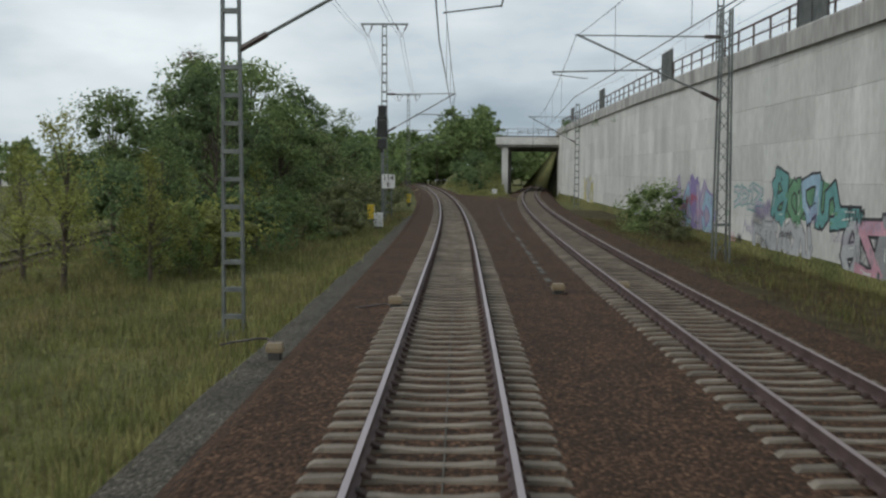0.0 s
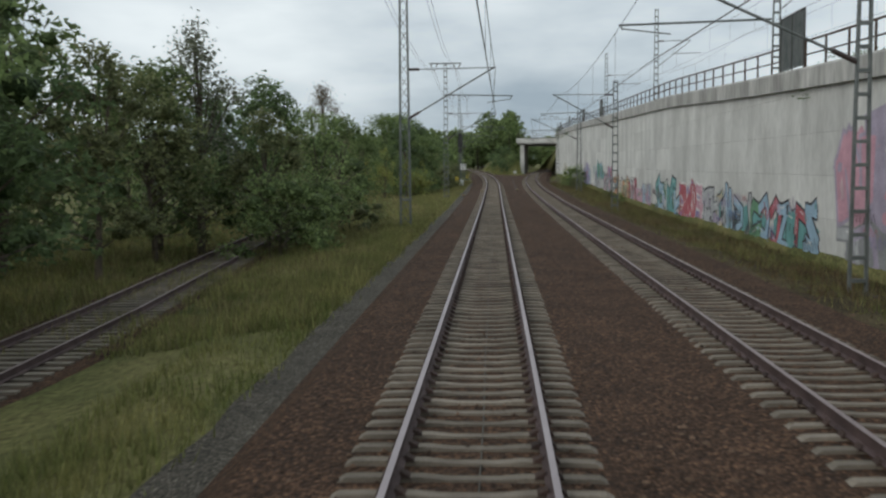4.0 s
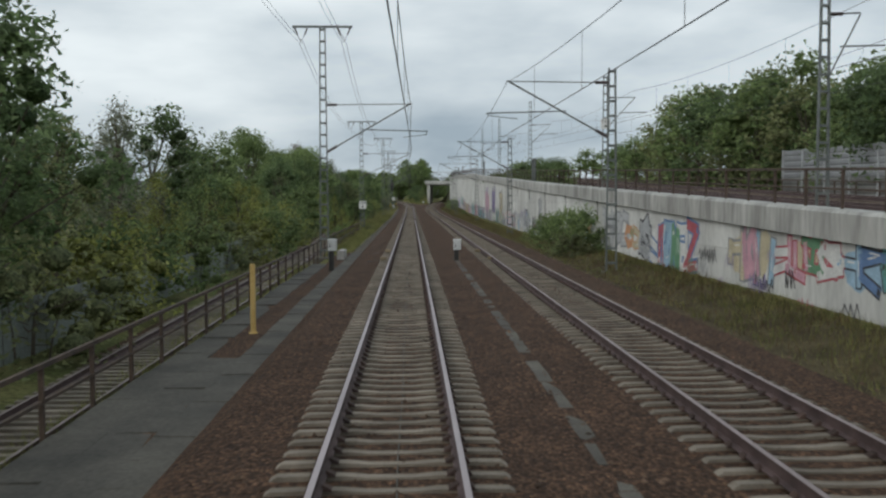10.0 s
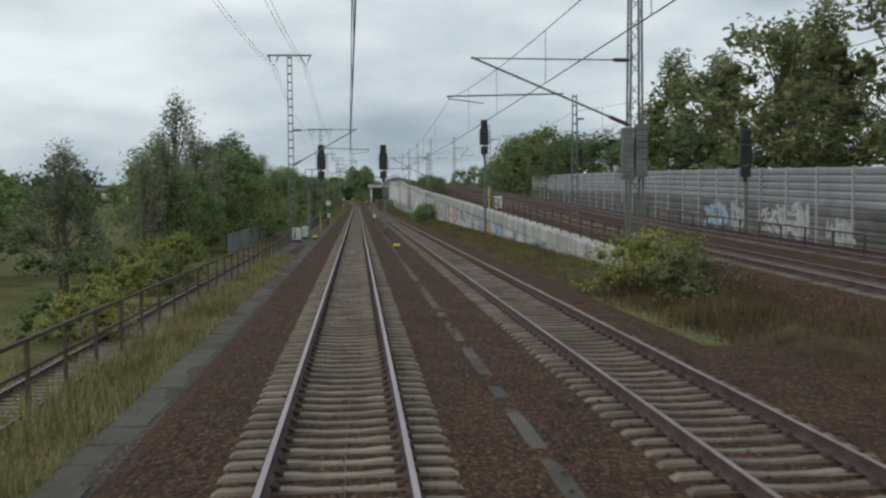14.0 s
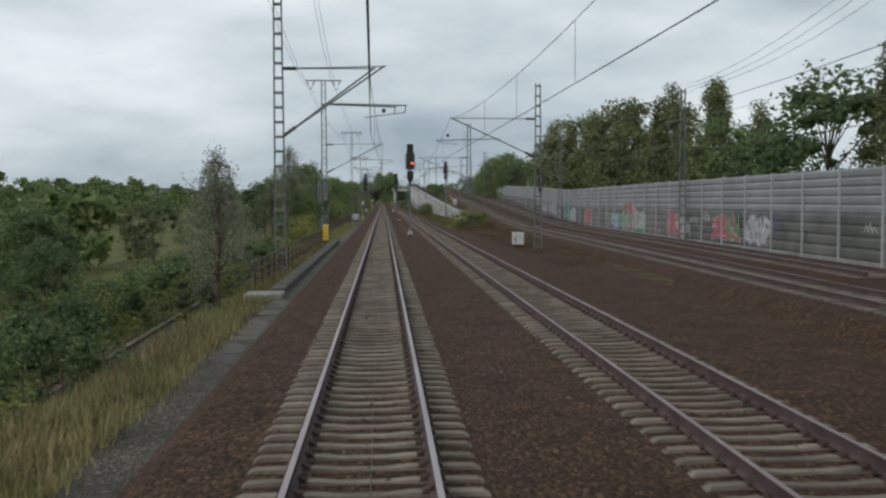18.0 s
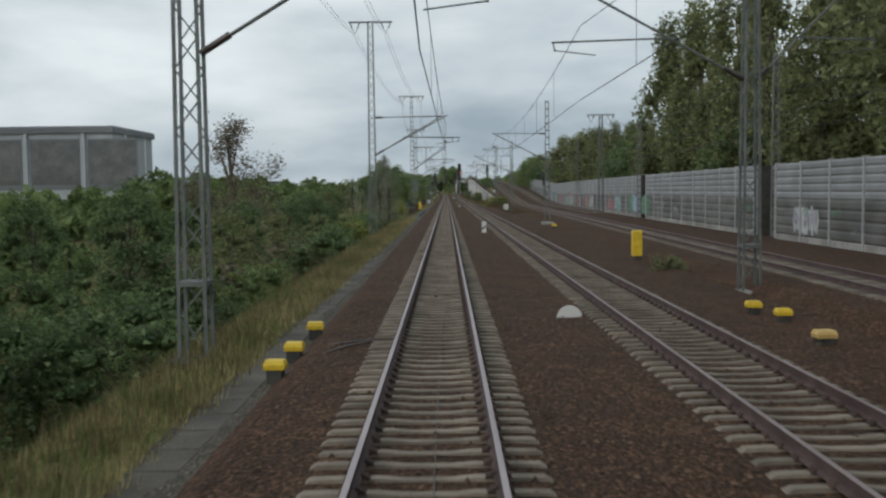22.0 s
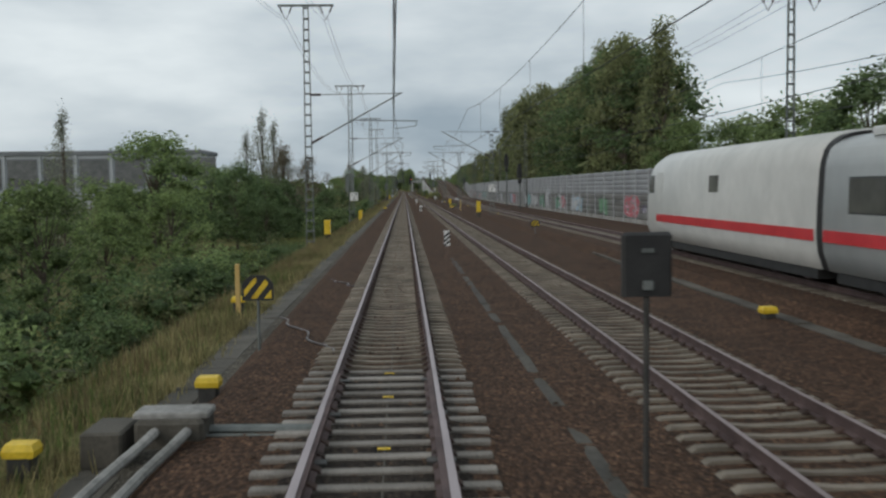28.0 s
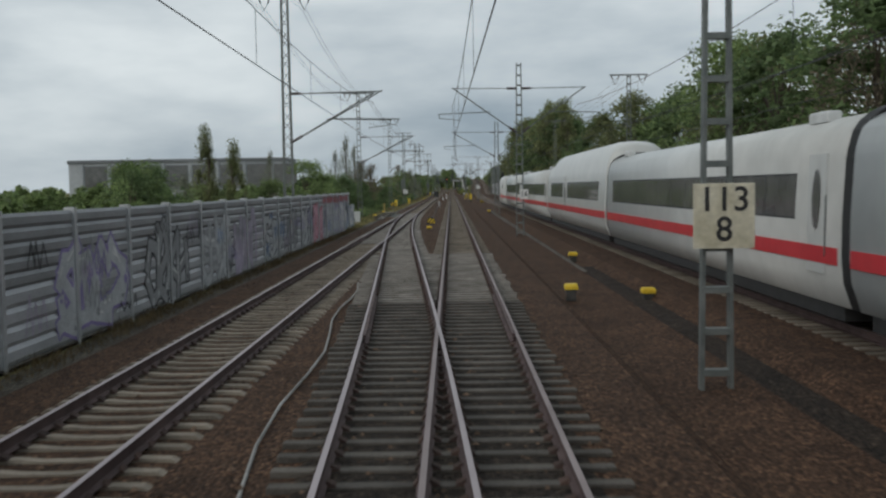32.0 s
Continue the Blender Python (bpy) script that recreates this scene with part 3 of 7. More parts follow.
# ---------------- catenary masts ----------------
def mast(x, y, z, top, tracks, tee=False, cross=False, wide=0.46, weights=False, label=None, root=4.85, head=8.0):
    """A lattice mast: two legs with rungs, or four legs with crossed bars; arms reach to the tracks (world x, stagger)."""
    h = top - z
    t = thing("catenary_mast", label or ("grey cross-braced lattice catenary mast on a concrete footing" if cross else "grey ladder-shaped steel catenary mast on a concrete footing"), "mast", at=pose(x, y, z), group="catenary masts")
    sunk = x < 0 or y > -250
    part("footing", Shape().bevel_box(-0.55, 0.55, -0.5, 0.5, -0.9, 0.06 if sunk else 0.5 if y == -361 else 0.16, 0.06), CONCG if sunk else CONCD, t)
    wb, wt = (wide * 1.2, wide * 0.8) if cross else (wide, wide * 0.62)
    at = lambda q: (wb + (wt - wb) * q / h) / 2
    legs = [(-1, -1), (1, -1), (-1, 1), (1, 1)] if cross else [(-1, 0), (1, 0)]
    for sx, sy in legs:
        s = Shape()
        rings = []
        for q in (0.1, h):
            cx, cy = sx * at(q), sy * at(q)
            dx, dy = (0.035, 0.035) if cross else (0.03, 0.085)
            rings.append([(cx - dx, cy - dy, q), (cx + dx, cy - dy, q), (cx + dx, cy + dy, q), (cx - dx, cy + dy, q)])
        part("leg", s.sweep(rings), STEEL, t)
    if cross:
        n = int(h / 0.62)
        for i in range(n):
            q0, q1 = 0.3 + i * (h - 0.4) / n, 0.3 + (i + 1) * (h - 0.4) / n
            for sy in (-1, 1):
                a, b2 = at(q0), at(q1)
                d = 1 if (i + (sy > 0)) % 2 else -1
                part("lattice_bar", Shape().tube((-d * a, sy * a, q0), (d * b2, sy * b2, q1), 0.02, 4), STEEL, t)
        part("lattice_plate", Shape().box(-at(1.6) - 0.04, at(1.6) + 0.04, -at(1.6) - 0.04, at(1.6) + 0.04, 1.55, 1.65), STEEL, t)
    else:
        n = int(h / 0.62)
        for i in range(n):
            q = 0.45 + i * (h - 0.6) / (n - 1)
            w = at(q)
            part("rung", Shape().box(-w - 0.02, w + 0.02, -0.094, 0.094, q - 0.05, q + 0.05), STEEL, t)
    if tee:
        part("crossarm", Shape().box(-1.68, 1.68, -0.05, 0.05, h - 0.05, h + 0.07), STEEL, t)
        for cx in (-1.2, 1.2):
            for d in (-0.38, 0.38):
                part("insulator", Shape().tube((cx + d, 0, h), (cx + d * 0.55, 0, h - 0.42), 0.05, 6).tube((cx + d * 0.55, 0, h - 0.42), (cx, 0, h - 0.85), 0.02, 4), INSUL, t)
    for tx, dy in tracks:
        d = tx - x
        sg = 1 if d > 0 else -1
        x0 = sg * at(root - z)
        rt, hd = root - z + grade(y), head - z + grade(y)
        part("bracket_tube", Shape().tube((x0, dy * 0.1, rt), (d + sg * 0.25, dy, hd + 0.08), 0.040), STEEL, t)
        part("top_tube", Shape().tube((x0, dy * 0.1, hd), (d + sg * 0.3, dy, hd + 0.05), 0.026), STEEL, t)
        k = 0.44
        part("steady_tube", Shape().tube((x0 + (d - x0) * k, dy * k, rt + (hd - rt) * k + 0.1), (d + sg * 1.2, dy, rt + (hd - rt) * k + 0.0), 0.030), STEEL, t)
        part("steady_arm", Shape().tube((d + sg * 1.15, dy, rt + (hd - rt) * k), (d + sg * 1.1, dy, rt + 0.95), 0.022).tube((d + sg * 1.1, dy, rt + 0.98), (d - sg * 0.2, dy, rt + 0.82), 0.018), STEEL, t)
        for p0, p1 in (((x0, dy * 0.1, rt), (x0 + (d - x0) * 0.13, dy * 0.2, rt + (hd - rt) * 0.13)), ((x0, dy * 0.1, hd), (x0 + sg * 0.6, dy * 0.2, hd + 0.005))):
            part("insulator", Shape().tube(p0, p1, 0.075, 8), INSUL, t)
    if weights:
        for k in (-0.42, 0.10):
            c = Shape()
            for i in range(9):
                c.bevel_box(k - 0.22, k + 0.22, -0.66, -0.34, 3.78 + i * 0.22 + (0.0 if k < -0.3 else 0.12), 3.982 + i * 0.22 + (0.0 if k < -0.3 else 0.12), 0.02)
            tagged(part("counterweight", c, STEEL, t, "stack of grey tensioning weights"), kind="stuff")
            part("weight_cable", Shape().tube((k, -0.48, 5.6), (k * 0.4, -0.3, min(h - 1, 8.6)), 0.012, 4), WIRE, t)
    return t


LEFT_MASTS = [  # y, x, top, tee, cross, weights, double arm
    (132, -6.9, 12.8, 1, 0, 0, 0), (69, -5.2, 12.9, 1, 0, 0, 0), (22, -4.95, 13.3, 1, 0, 0, 0), (-28.2, -4.7, 13.4, 1, 1, 0, 0),
    (-86.3, -5.6, 11.8, 1, 0, 0, 0), (-146.5, -4.7, 12.4, 1, 0, 0, 0), (-207.2, -4.75, 13.7, 1, 0, 0, 0), (-273, -5.25, 14.0, 1, 1, 1, 0),
    (-322.5, -4.25, 15.2, 1, 0, 0, 1), (-375.6, -5.5, 15.8, 1, 1, 0, 1), (-431.6, -4.95, 14.1, 1, 1, 0, 0), (-478.7, -5.62, 14.4, 1, 1, 1, 0),
    (-530, -5.4, 13.8, 1, 0, 0, 0), (-577, -5.9, 13.4, 1, 0, 0, 1), (-628, -5.4, 14.3, 1, 1, 0, 1), (-692, -5.4, 14.0, 1, 0, 0, 0)]
for y, x, top, tee, cross_braced, weights, double in LEFT_MASTS:
    arms = [(track_1(y), 0.0)] if not double else [(track_1(y) + 0.1, -0.35), (track_1(y) - 0.35, 0.35)]
    mast(x, y, ground_z(x, y) + 0.02, top + grade(y), arms, tee, cross_braced, weights=weights, root=5.4 if y > -300 else 5.6, head=8.05 if y > -300 else 8.5)
RIGHT_MASTS = [(96, 11.6, 9.3, 0), (38.5, 10.5, 9.0, 1), (-8, 9.2, 9.0, 0), (-54.4, 10.2, 8.6, 0), (-111.6, 9.4, 8.4, 0), (-158, 9.3, 8.6, 0), (-246, 10.8, 12.2, 1),
               (-303, 10.2, 10.2, 0), (-361, 9.6, 11.0, 0), (-420.2, 9.95, 9.3, 1), (-481, 10.1, 8.8, 0), (-574, 9.7, 10.2, 1), (-624, 8.8, 10.6, 0), (-671.5, 8.5, 10.4, 0)]
for y, x, top, cross_braced in RIGHT_MASTS:
    arms = [(track_2(y), 0.0)]
    if y < -400:
        arms += [(track_3(y), 0.3)]
    mast(x, y, ground_z(x, y) + 0.02, top + grade(y), arms, False, cross_braced, weights=y in (-246, -574), root=5.5 if y > -400 else 6.2, head=7.95 if y > -400 else 9.0)
UPPER_MASTS = [62, 18, -24, -70, -121, -164, -211]
for y in UPPER_MASTS:
    x = 16.4
    tall = ramp(y) + (9.2 if y < -100 else 10.6)
    t = mast(x, y, ramp(y) - 0.7, tall, [], False, False, label="grey ladder-shaped steel mast beside the upper tracks")
    d, up = track_3(y) - x, 0.7
    for h0, h1, x1 in ((4.9, 7.4, d), (7.4, 7.45, d), (6.15, 6.2, d + 1.0)):
        part("bracket_tube", Shape().tube((0.15 if h0 != 6.15 else d * 0.45, 0, h0 + up), (x1, 0, h1 + up), 0.034), STEEL, t)
    part("insulator", Shape().tube((0.15, 0, 7.4 + up), (0.7, 0, 7.41 + up), 0.07, 8), INSUL, t)
FAR_MASTS = [(-250, 21.4, 10.4), (-300, 20.6, 10.2), (-333, 19.0, 11.7), (-352, 19.9, 9.6), (-394, 19.6, 10.5), (-440, 19.0, 12.5), (-540, 20.1, 12.4), (-600, 20.2, 12.4)]
for y, x, top in FAR_MASTS:
    mast(x, y, -0.7, top, [(track_4(y), 0.0)] if y > -350 else [], y < -500 or y == -333, y == -333)


# ---------------- noise barriers ----------------
def barrier_panel(length, z0, z1, n):
    """A ribbed cassette between two posts, from height z0 to z1."""
    s = Shape()
    for i in range(n):
        h0, h1 = z0 + (z1 - z0) * i / n, z0 + (z1 - z0) * (i + 1) / n
        a, b = h0 + 0.25 * (h1 - h0), h0 + 0.75 * (h1 - h0)
        s.sweep([[(-0.03, yy, h0), (0.03, yy, h0), (0.075, yy, a), (0.075, yy, b), (0.03, yy, h1), (-0.03, yy, h1), (-0.075, yy, b), (-0.075, yy, a)] for yy in (-length / 2, length / 2)])
    return s


def barrier(name, label, xf, zf, y0, y1, high, bay=4.0, niches=(), split=0.5, low_material=None):
    """Posts with ribbed cassettes; at a niche the run steps back round a mast."""
    t = thing(name, label, "noise barrier", kind="structure")
    ys = steps(y0, y1, bay)
    post = Shape().box(-0.12, 0.12, -0.08, 0.08, -0.3, high + 0.06).mesh("post", ALUPOST)
    for y in ys:
        part("post", post, ALUPOST, t, at=pose(xf(y), y, zf(y)))
    for a, b in zip(ys[:-1], ys[1:]):
        L = math.hypot(b - a, xf(b) - xf(a)) - 0.16
        y = (a + b) / 2
        back = 1.1 if any(a <= q < b for q in niches) else 0.0
        at = pose((xf(a) + xf(b)) / 2 + back, y, (zf(a) + zf(b)) / 2, math.degrees(math.atan2(zf(b) - zf(a), b - a)), 0, -math.degrees(math.atan2(xf(b) - xf(a), b - a)))
        part("wall_panel", barrier_panel(L, high * split, high, 5), ALU, t, at=at)
        part("lower_panel", barrier_panel(L, 0.0, high * split, 4), low_material or ALULOW, t, at=at)
        part("base_beam", Shape().bevel_box(-0.10, 0.10, -L / 2, L / 2, -0.55, -0.01, 0.015), CONCD, t, "pale concrete base beam", at=at)
        if back:
            # Sides coloured dark to carry the shade of the recess.
            for yy in (a + 0.1, b - 0.1):
                part("niche_side", Shape().box(0.13, back + 0.07, -0.04, 0.04, -0.4, high), DARKST, t, "niche side round a mast, recess shade put into its dark colour", at=pose(xf(yy), yy, zf(yy)))
    return t


NICHES = (-352.0, -394.0, -440.0)
barrier("wall_noise_barrier_right", "ribbed grey aluminium noise barrier with dull lower panels and graffiti", barrier_x, lambda y: lerp(y, [-500, -340, -300, -245, -205, -130], [0.10, 0.10, 0.05, -0.05, 0.9, 2.2]), -620, -130, 3.98, 4.0, NICHES)
barrier("wall_noise_barrier_left", "ribbed grey aluminium noise barrier covered with graffiti", lambda y: -4.1, lambda y: -0.50, -745, -607.0, 2.9, 3.6, low_material=ALULIGHT)
barrier("wall_noise_barrier_end", "low end section of the grey noise barrier with graffiti", lambda y: -4.1, lambda y: -0.52, -606.8, -603.2, 1.9, 3.6, low_material=ALULIGHT)
part("plinth", Shape().bevel_box(-4.2, -4.0, -745, -605.2, -1.1, -0.505, 0.02), CONCG, bpy.data.objects["wall_noise_barrier_left"], "low dirty concrete plinth")


# ---------------- turnouts and crossover ----------------
CROSS_START, RADIUS, TAN = -573.0, 1200.0, 1 / 18.5
CROSS_IN = RADIUS * TAN
CROSS_MID = SPACING / TAN


def crossover(y):
    """Centre line of the connection from the main to the parallel track."""
    s = CROSS_START - y
    if s < 0:
        return 0.0
    if s < CROSS_IN:
        return s * s / (2 * RADIUS)
    if s < CROSS_MID:
        return CROSS_IN ** 2 / (2 * RADIUS) + (s - CROSS_IN) * TAN
    if s < CROSS_MID + CROSS_IN:
        return SPACING - (CROSS_MID + CROSS_IN - s) ** 2 / (2 * RADIUS)
    return SPACING


def make_crossover():
    t = thing("track_crossover", "crossover track with bright rails leading from one running track to the other", "railway track", kind="structure")
    y1, y0 = CROSS_START - 4, CROSS_START - CROSS_MID - CROSS_IN + 4
    up = lambda y: 0.003
    for side in (-0.7535, 0.7535):
        lay_rail(t, lambda y: crossover(y) + side, up, y0, y1, 3)
    rnd, plates = random.Random(9), Shape()
    y = -690.0
    k = 0
    while y < -573.4:
        a = crossover(y)
        x0, x1 = (-1.3, a + 1.3) if y > -634.5 else ((a - 1.3, a + 1.3) if y < -643 and y < -690 or y < -634.5 and y > -643 else (a - 1.3, SPACING + 1.3))
        b = Shape().bevel_box(x0 + rnd.uniform(-0.05, 0.05), x1 + rnd.uniform(-0.05, 0.05), y - 0.085, y + 0.085, -0.37, -0.178, 0.012)
        part("switch_timber", b, WOODSL if y > -662 else WOODDARK, t)
        for c in {0.0, a, SPACING}:
            if x0 <= c - 1.2 and c + 1.2 <= x1:
                clip_shape(plates, pose(c, y, 0))
        y += 0.56
    # Thin sheets between the timbers; their colour adds the gaps' shade to oil.
    for q0, q1, xl, xr in ((-634.5, -573.5, lambda y: -0.95, lambda y: crossover(y) + 0.95), (-643, -634.5, lambda y: crossover(y) - 0.95, lambda y: crossover(y) + 0.95), (-690, -643, lambda y: crossover(y) - 0.95, lambda y: SPACING + 0.95)):
        rings = [[(xl(q) - 0.1, q, -0.24), (xl(q), q, -0.212), (xr(q), q, -0.212), (xr(q) + 0.1, q, -0.24)] for q in steps(q0, q1, 2.0)]
        part("oily_ballast", Shape().sweep(rings, closed=False), BALLASTD, t, "oily ballast with gap shade in its dark colour, between switch timbers")
    tagged(part("rail_plates", plates, CLIPM, t, "dark rusty base plates"), kind="stuff")
    # check rails beside the frogs
    for yc, xf in ((-634.5, lambda y: crossover(y) + 0.70), (-634.5, lambda y: -0.70), (-664.5, lambda y: crossover(y) - 0.70), (-664.5, lambda y: SPACING + 0.70)):
        part("check_rail", Shape().sweep(rail_rings(xf, lambda y: 0.012, yc - 4, yc + 4, 2, FOOT)), RAILSIDE, t)
    # switch blades lying beside the stock rails
    for a, b, xf in ((-590, -574.5, lambda y: 0.70 - 0.002 * (y + 590)), (-590, -574.5, lambda y: -0.70 + max(0, -(y + 574.5)) ** 2 / 2400)):
        part("switch_blade", Shape().sweep(rail_rings(xf, lambda y: -0.008, a, b, 2, FOOT)), RAILSIDE, t, "dark pointed switch blade")
    return t


make_crossover()


def point_machine(y, n):
    t = thing("point_machine", "grey point machine on a concrete frame beside the switch", "point machine", at=pose(-2.55, y, -0.28), group="point machines")
    part("housing", Shape().bevel_box(-0.42, 0.42, -0.36, 0.36, -0.05, 0.30, 0.05), CONCG, t)
    part("lid", Shape().bevel_box(-0.46, 0.46, -0.24, 0.24, 0.30, 0.37, 0.02), CONCD if n else CONCG, t)
    part("drive_rod", Shape().tube((0.4, 0.05, 0.08), (1.75, 0.05, 0.06), 0.07, 8), STEEL, t, "thick grey drive tube")
    part("detector_rod", Shape().tube((0.4, -0.16, 0.06), (1.72, -0.16, 0.04), 0.022, 6), STEEL, t)
    part("concrete_side", Shape().bevel_box(-1.05, -0.55, -0.42, 0.42, -0.25, 0.18, 0.03), CONCG, t)
    for k in (-0.16, 0.22):
        part("link_tube", Shape().line([(k, -0.36, 0.16), (k - 0.05, -0.9, 0.12), (k - 0.16, -1.8, 0.06), (k - 0.2, -3.7, 0.05)], 0.062, 8), CONCD, t, "grey link tube")
    return t


for i, y in enumerate((-577.2, -581.6, -586.0)):
    point_machine(y, i == 0)
for i in range(6):
    y = -574.4 - i * 2.24
    for sx in (-1, 1):
        thing("slide_chair", "small greasy steel slide plate under the switch blade", "slide plate", at=pose(sx * 0.70, y, -0.176), group="slide plates", shape=Shape().bevel_box(-0.16, 0.16, -0.09, 0.09, 0, 0.03, 0.008), mats=DARKST)
for y0, y1, a, b in ((-571.6, -566, -1.0, -2.7), (-560, -556.5, -1.0, -2.2), (-656, -682, 1.38, 2.4)):
    s = Shape().line([(a + (b - a) * k / 12 + 0.12 * math.sin(k * 1.3), y0 + (y1 - y0) * k / 12, -0.205 - (0.04 if k > 9 else 0)) for k in range(13)], 0.022, 6)
    thing("cable", "brown rubber cable lying on the ballast" if y1 > -600 else "thin grey cable lying loose between the tracks", "cable", group="cables", shape=s, mats=INSUL if y1 > -600 else CONCD)


# ---------------- standing train ----------------
TRAINW = mat("train_white_paint", (0.49, 0.50, 0.485), (0.56, 0.565, 0.545), 0.6, 0.28, 0, 0.0, 2.0, 0.05)
TRAINR = mat("train_red_stripe", (0.50, 0.03, 0.04), (0.60, 0.045, 0.055), 0.8, 0.3, 0, 0.0, 3.0, 0.06)
GLASS = mat("dark_train_glass", (0.085, 0.085, 0.080), (0.14, 0.138, 0.128), 0.5, 0.10, 0, 0.0, 2.0, 0.1, spec=0.8)
RUBBER = mat("black_gangway_rubber", (0.010, 0.010, 0.010), (0.02, 0.02, 0.02), 3, 0.7, 0, 0.2, 20, 0.3)


def body_ring(y, tall, k=1.0, low=0.42):
    """Cross-section of a coach: half-width 1.5, rounded roof. k shrinks it for a nose."""
    pts = [(-1.30, low), (-1.47, low + 0.45), (-1.51, 1.30), (-1.50, 2.0), (-1.44, 2.95), (-1.41, 3.10), (-1.32, 3.40 + tall * 0.30), (-1.20, 3.56 + tall * 0.60), (-1.02, 3.70 + tall * 0.86), (-0.80, 3.79 + tall * 0.97), (-0.5, 3.85 + tall), (0, 3.88 + tall)]
    full = pts + [(-x, z) for x, z in reversed(pts[:-1])]
    return [(x * k, y, low + (z - low) * (0.25 + 0.75 * k)) for x, z in full]


def coach(kind, y_front, length):
    """A coach whose front end is at y_front; it reaches towards -y."""
    label = {"power": "white train power car with a sloping nose and red stripe", "dining": "white restaurant coach with raised roof and red stripe", "coach": "white passenger coach with dark window band and red stripe"}[kind]
    t = thing("train_" + kind if kind != "coach" else "train_coach", label, "train", at=pose(track_3(-600), y_front, 0.02), group="coaches of the train")
    t.scale = (1, 1, 1.09)
    e = 0.24
    if kind == "power":
        rings = [body_ring(-0.02, 0, 0.35), body_ring(-0.35, 0, 0.58), body_ring(-1.1, 0, 0.80), body_ring(-2.2, 0, 0.93), body_ring(-3.6, 0), body_ring(-length + e, 0)]
    elif kind == "dining":
        rings = [body_ring(-e, 0), body_ring(-0.9, 0.02), body_ring(-1.6, 0.10), body_ring(-2.6, 0.30), body_ring(-3.6, 0.43), body_ring(-4.6, 0.48), body_ring(-length + 2.0, 0.48), body_ring(-length + 1.2, 0.45), body_ring(-length + 0.5, 0.36), body_ring(-length + e, 0.22)]
    else:
        rings = [body_ring(-e, -0.15), body_ring(-length / 2, -0.15), body_ring(-length + e, -0.15)]
    part("body", Shape().sweep(rings), TRAINW, t, smooth=True)
    if kind != "power":
        part("gangway", Shape().sweep([[(x * 0.97, y, z * 0.985) for x, _, z in body_ring(0, 0)] for y in (e, -e)]), RUBBER, t, "black rubber gangway bellows")
    a0 = 3.8 if kind == "power" else 0.3
    for sx in (-1,):
        xx = sx * 1.522
        part("red_stripe", Shape().sweep([[(xx, y, 1.13), (xx, y, 1.42), (xx + 0.012 * -sx, y, 1.42), (xx + 0.012 * -sx, y, 1.13)] for y in (-a0, -length + 0.3)]), TRAINR, t, "broad red stripe")
        if kind != "power":
            segs = {"coach": [(1.7, length - 2.5)], "dining": [(2.5, 9.4), (11.6, 24.0)]}[kind]
            w0, w1 = 1.84, 2.68
            for s0, s1 in segs:
                n = max(1, round((s1 - s0) / 1.9))
                band = part("window_band", Shape().sweep([[(sx * 1.505, y, w0), (sx * 1.482, y, w1), (sx * 1.43, y, w1), (sx * 1.43, y, w0)] for y in (-s0, -s1)]), BLACK, t, "dark window band")
                for i in range(n):
                    b0, b1 = s0 + (s1 - s0) * i / n + 0.03, s0 + (s1 - s0) * (i + 1) / n - 0.03
                    part("pane", Shape().sweep([[(sx * 1.509, y, w0 + 0.04), (sx * 1.487, y, w1 - 0.04), (sx * 1.44, y, w1 - 0.04), (sx * 1.44, y, w0 + 0.04)] for y in (-b0, -b1)]), GLASS, band)
            for d in ((10.5,) if kind == "dining" else (length - 1.35,)):
                door = part("door", Shape().sweep([[(sx * 1.513, y, 0.95), (sx * 1.513, y, 1.9), (sx * 1.47, y, 3.0), (sx * 1.44, y, 3.0), (sx * 1.44, y, 0.95)] for y in (-d + 0.45, -d - 0.45)]), TRAINW, t)
                c = [(sx * (1.512 - 0.02 * math.sin(q)), -d + 0.2 * math.cos(q), 2.22 + 0.52 * math.sin(q)) for q in [i * math.pi / 8 for i in range(16)]]
                part("door_pane", Shape().add(c + [(x + sx * 0.004, y, z) for x, y, z in c], [tuple(range(16, 32)), tuple(range(15, -1, -1))] + [(i, (i + 1) % 16, 16 + (i + 1) % 16, 16 + i) for i in range(16)]), GLASS, door)
                part("handrail", Shape().tube((sx * 1.54, -d - 0.5, 1.25), (sx * 1.52, -d - 0.5, 2.3), 0.015, 5), STEEL, door)
        else:
            part("cab_window", Shape().sweep([[(sx * 1.47, y, 2.25), (sx * 1.44, y, 2.95), (sx * 1.38, y, 2.95), (sx * 1.38, y, 2.25)] for y in (-2.35, -3.15)]), GLASS, t)
            part("service_window", Shape().sweep([[(sx * 1.5, y, 2.3), (sx * 1.478, y, 2.85), (sx * 1.43, y, 2.85), (sx * 1.43, y, 2.3)] for y in (-11.0, -12.0)]), GLASS, t)
            part("cab_door", Shape().sweep([[(sx * 1.512, y, 0.9), (sx * 1.512, y, 1.9), (sx * 1.462, y, 3.05), (sx * 1.43, y, 3.05), (sx * 1.43, y, 0.9)] for y in (-3.9, -4.6)]), TRAINW, t)
    part("underframe", Shape().box(-1.25, 1.25, -length + 0.6, -1.5 if kind == "power" else -0.6, 0.16, 0.55), BLACK, t, "dirty black underframe")
    for d in (3.6, length - 3.6):
        b = part("bogie", Shape().bevel_box(-1.15, 1.15, -d - 1.7, -d + 1.7, 0.22, 0.62, 0.08), DARKST, t)
        for k in (-1.25, 1.25):
            for sx in (-0.75, 0.75):
                part("wheel", Shape().tube((sx - 0.07, -d + k, 0.46), (sx + 0.07, -d + k, 0.46), 0.46, 20), RAILSIDE, b)
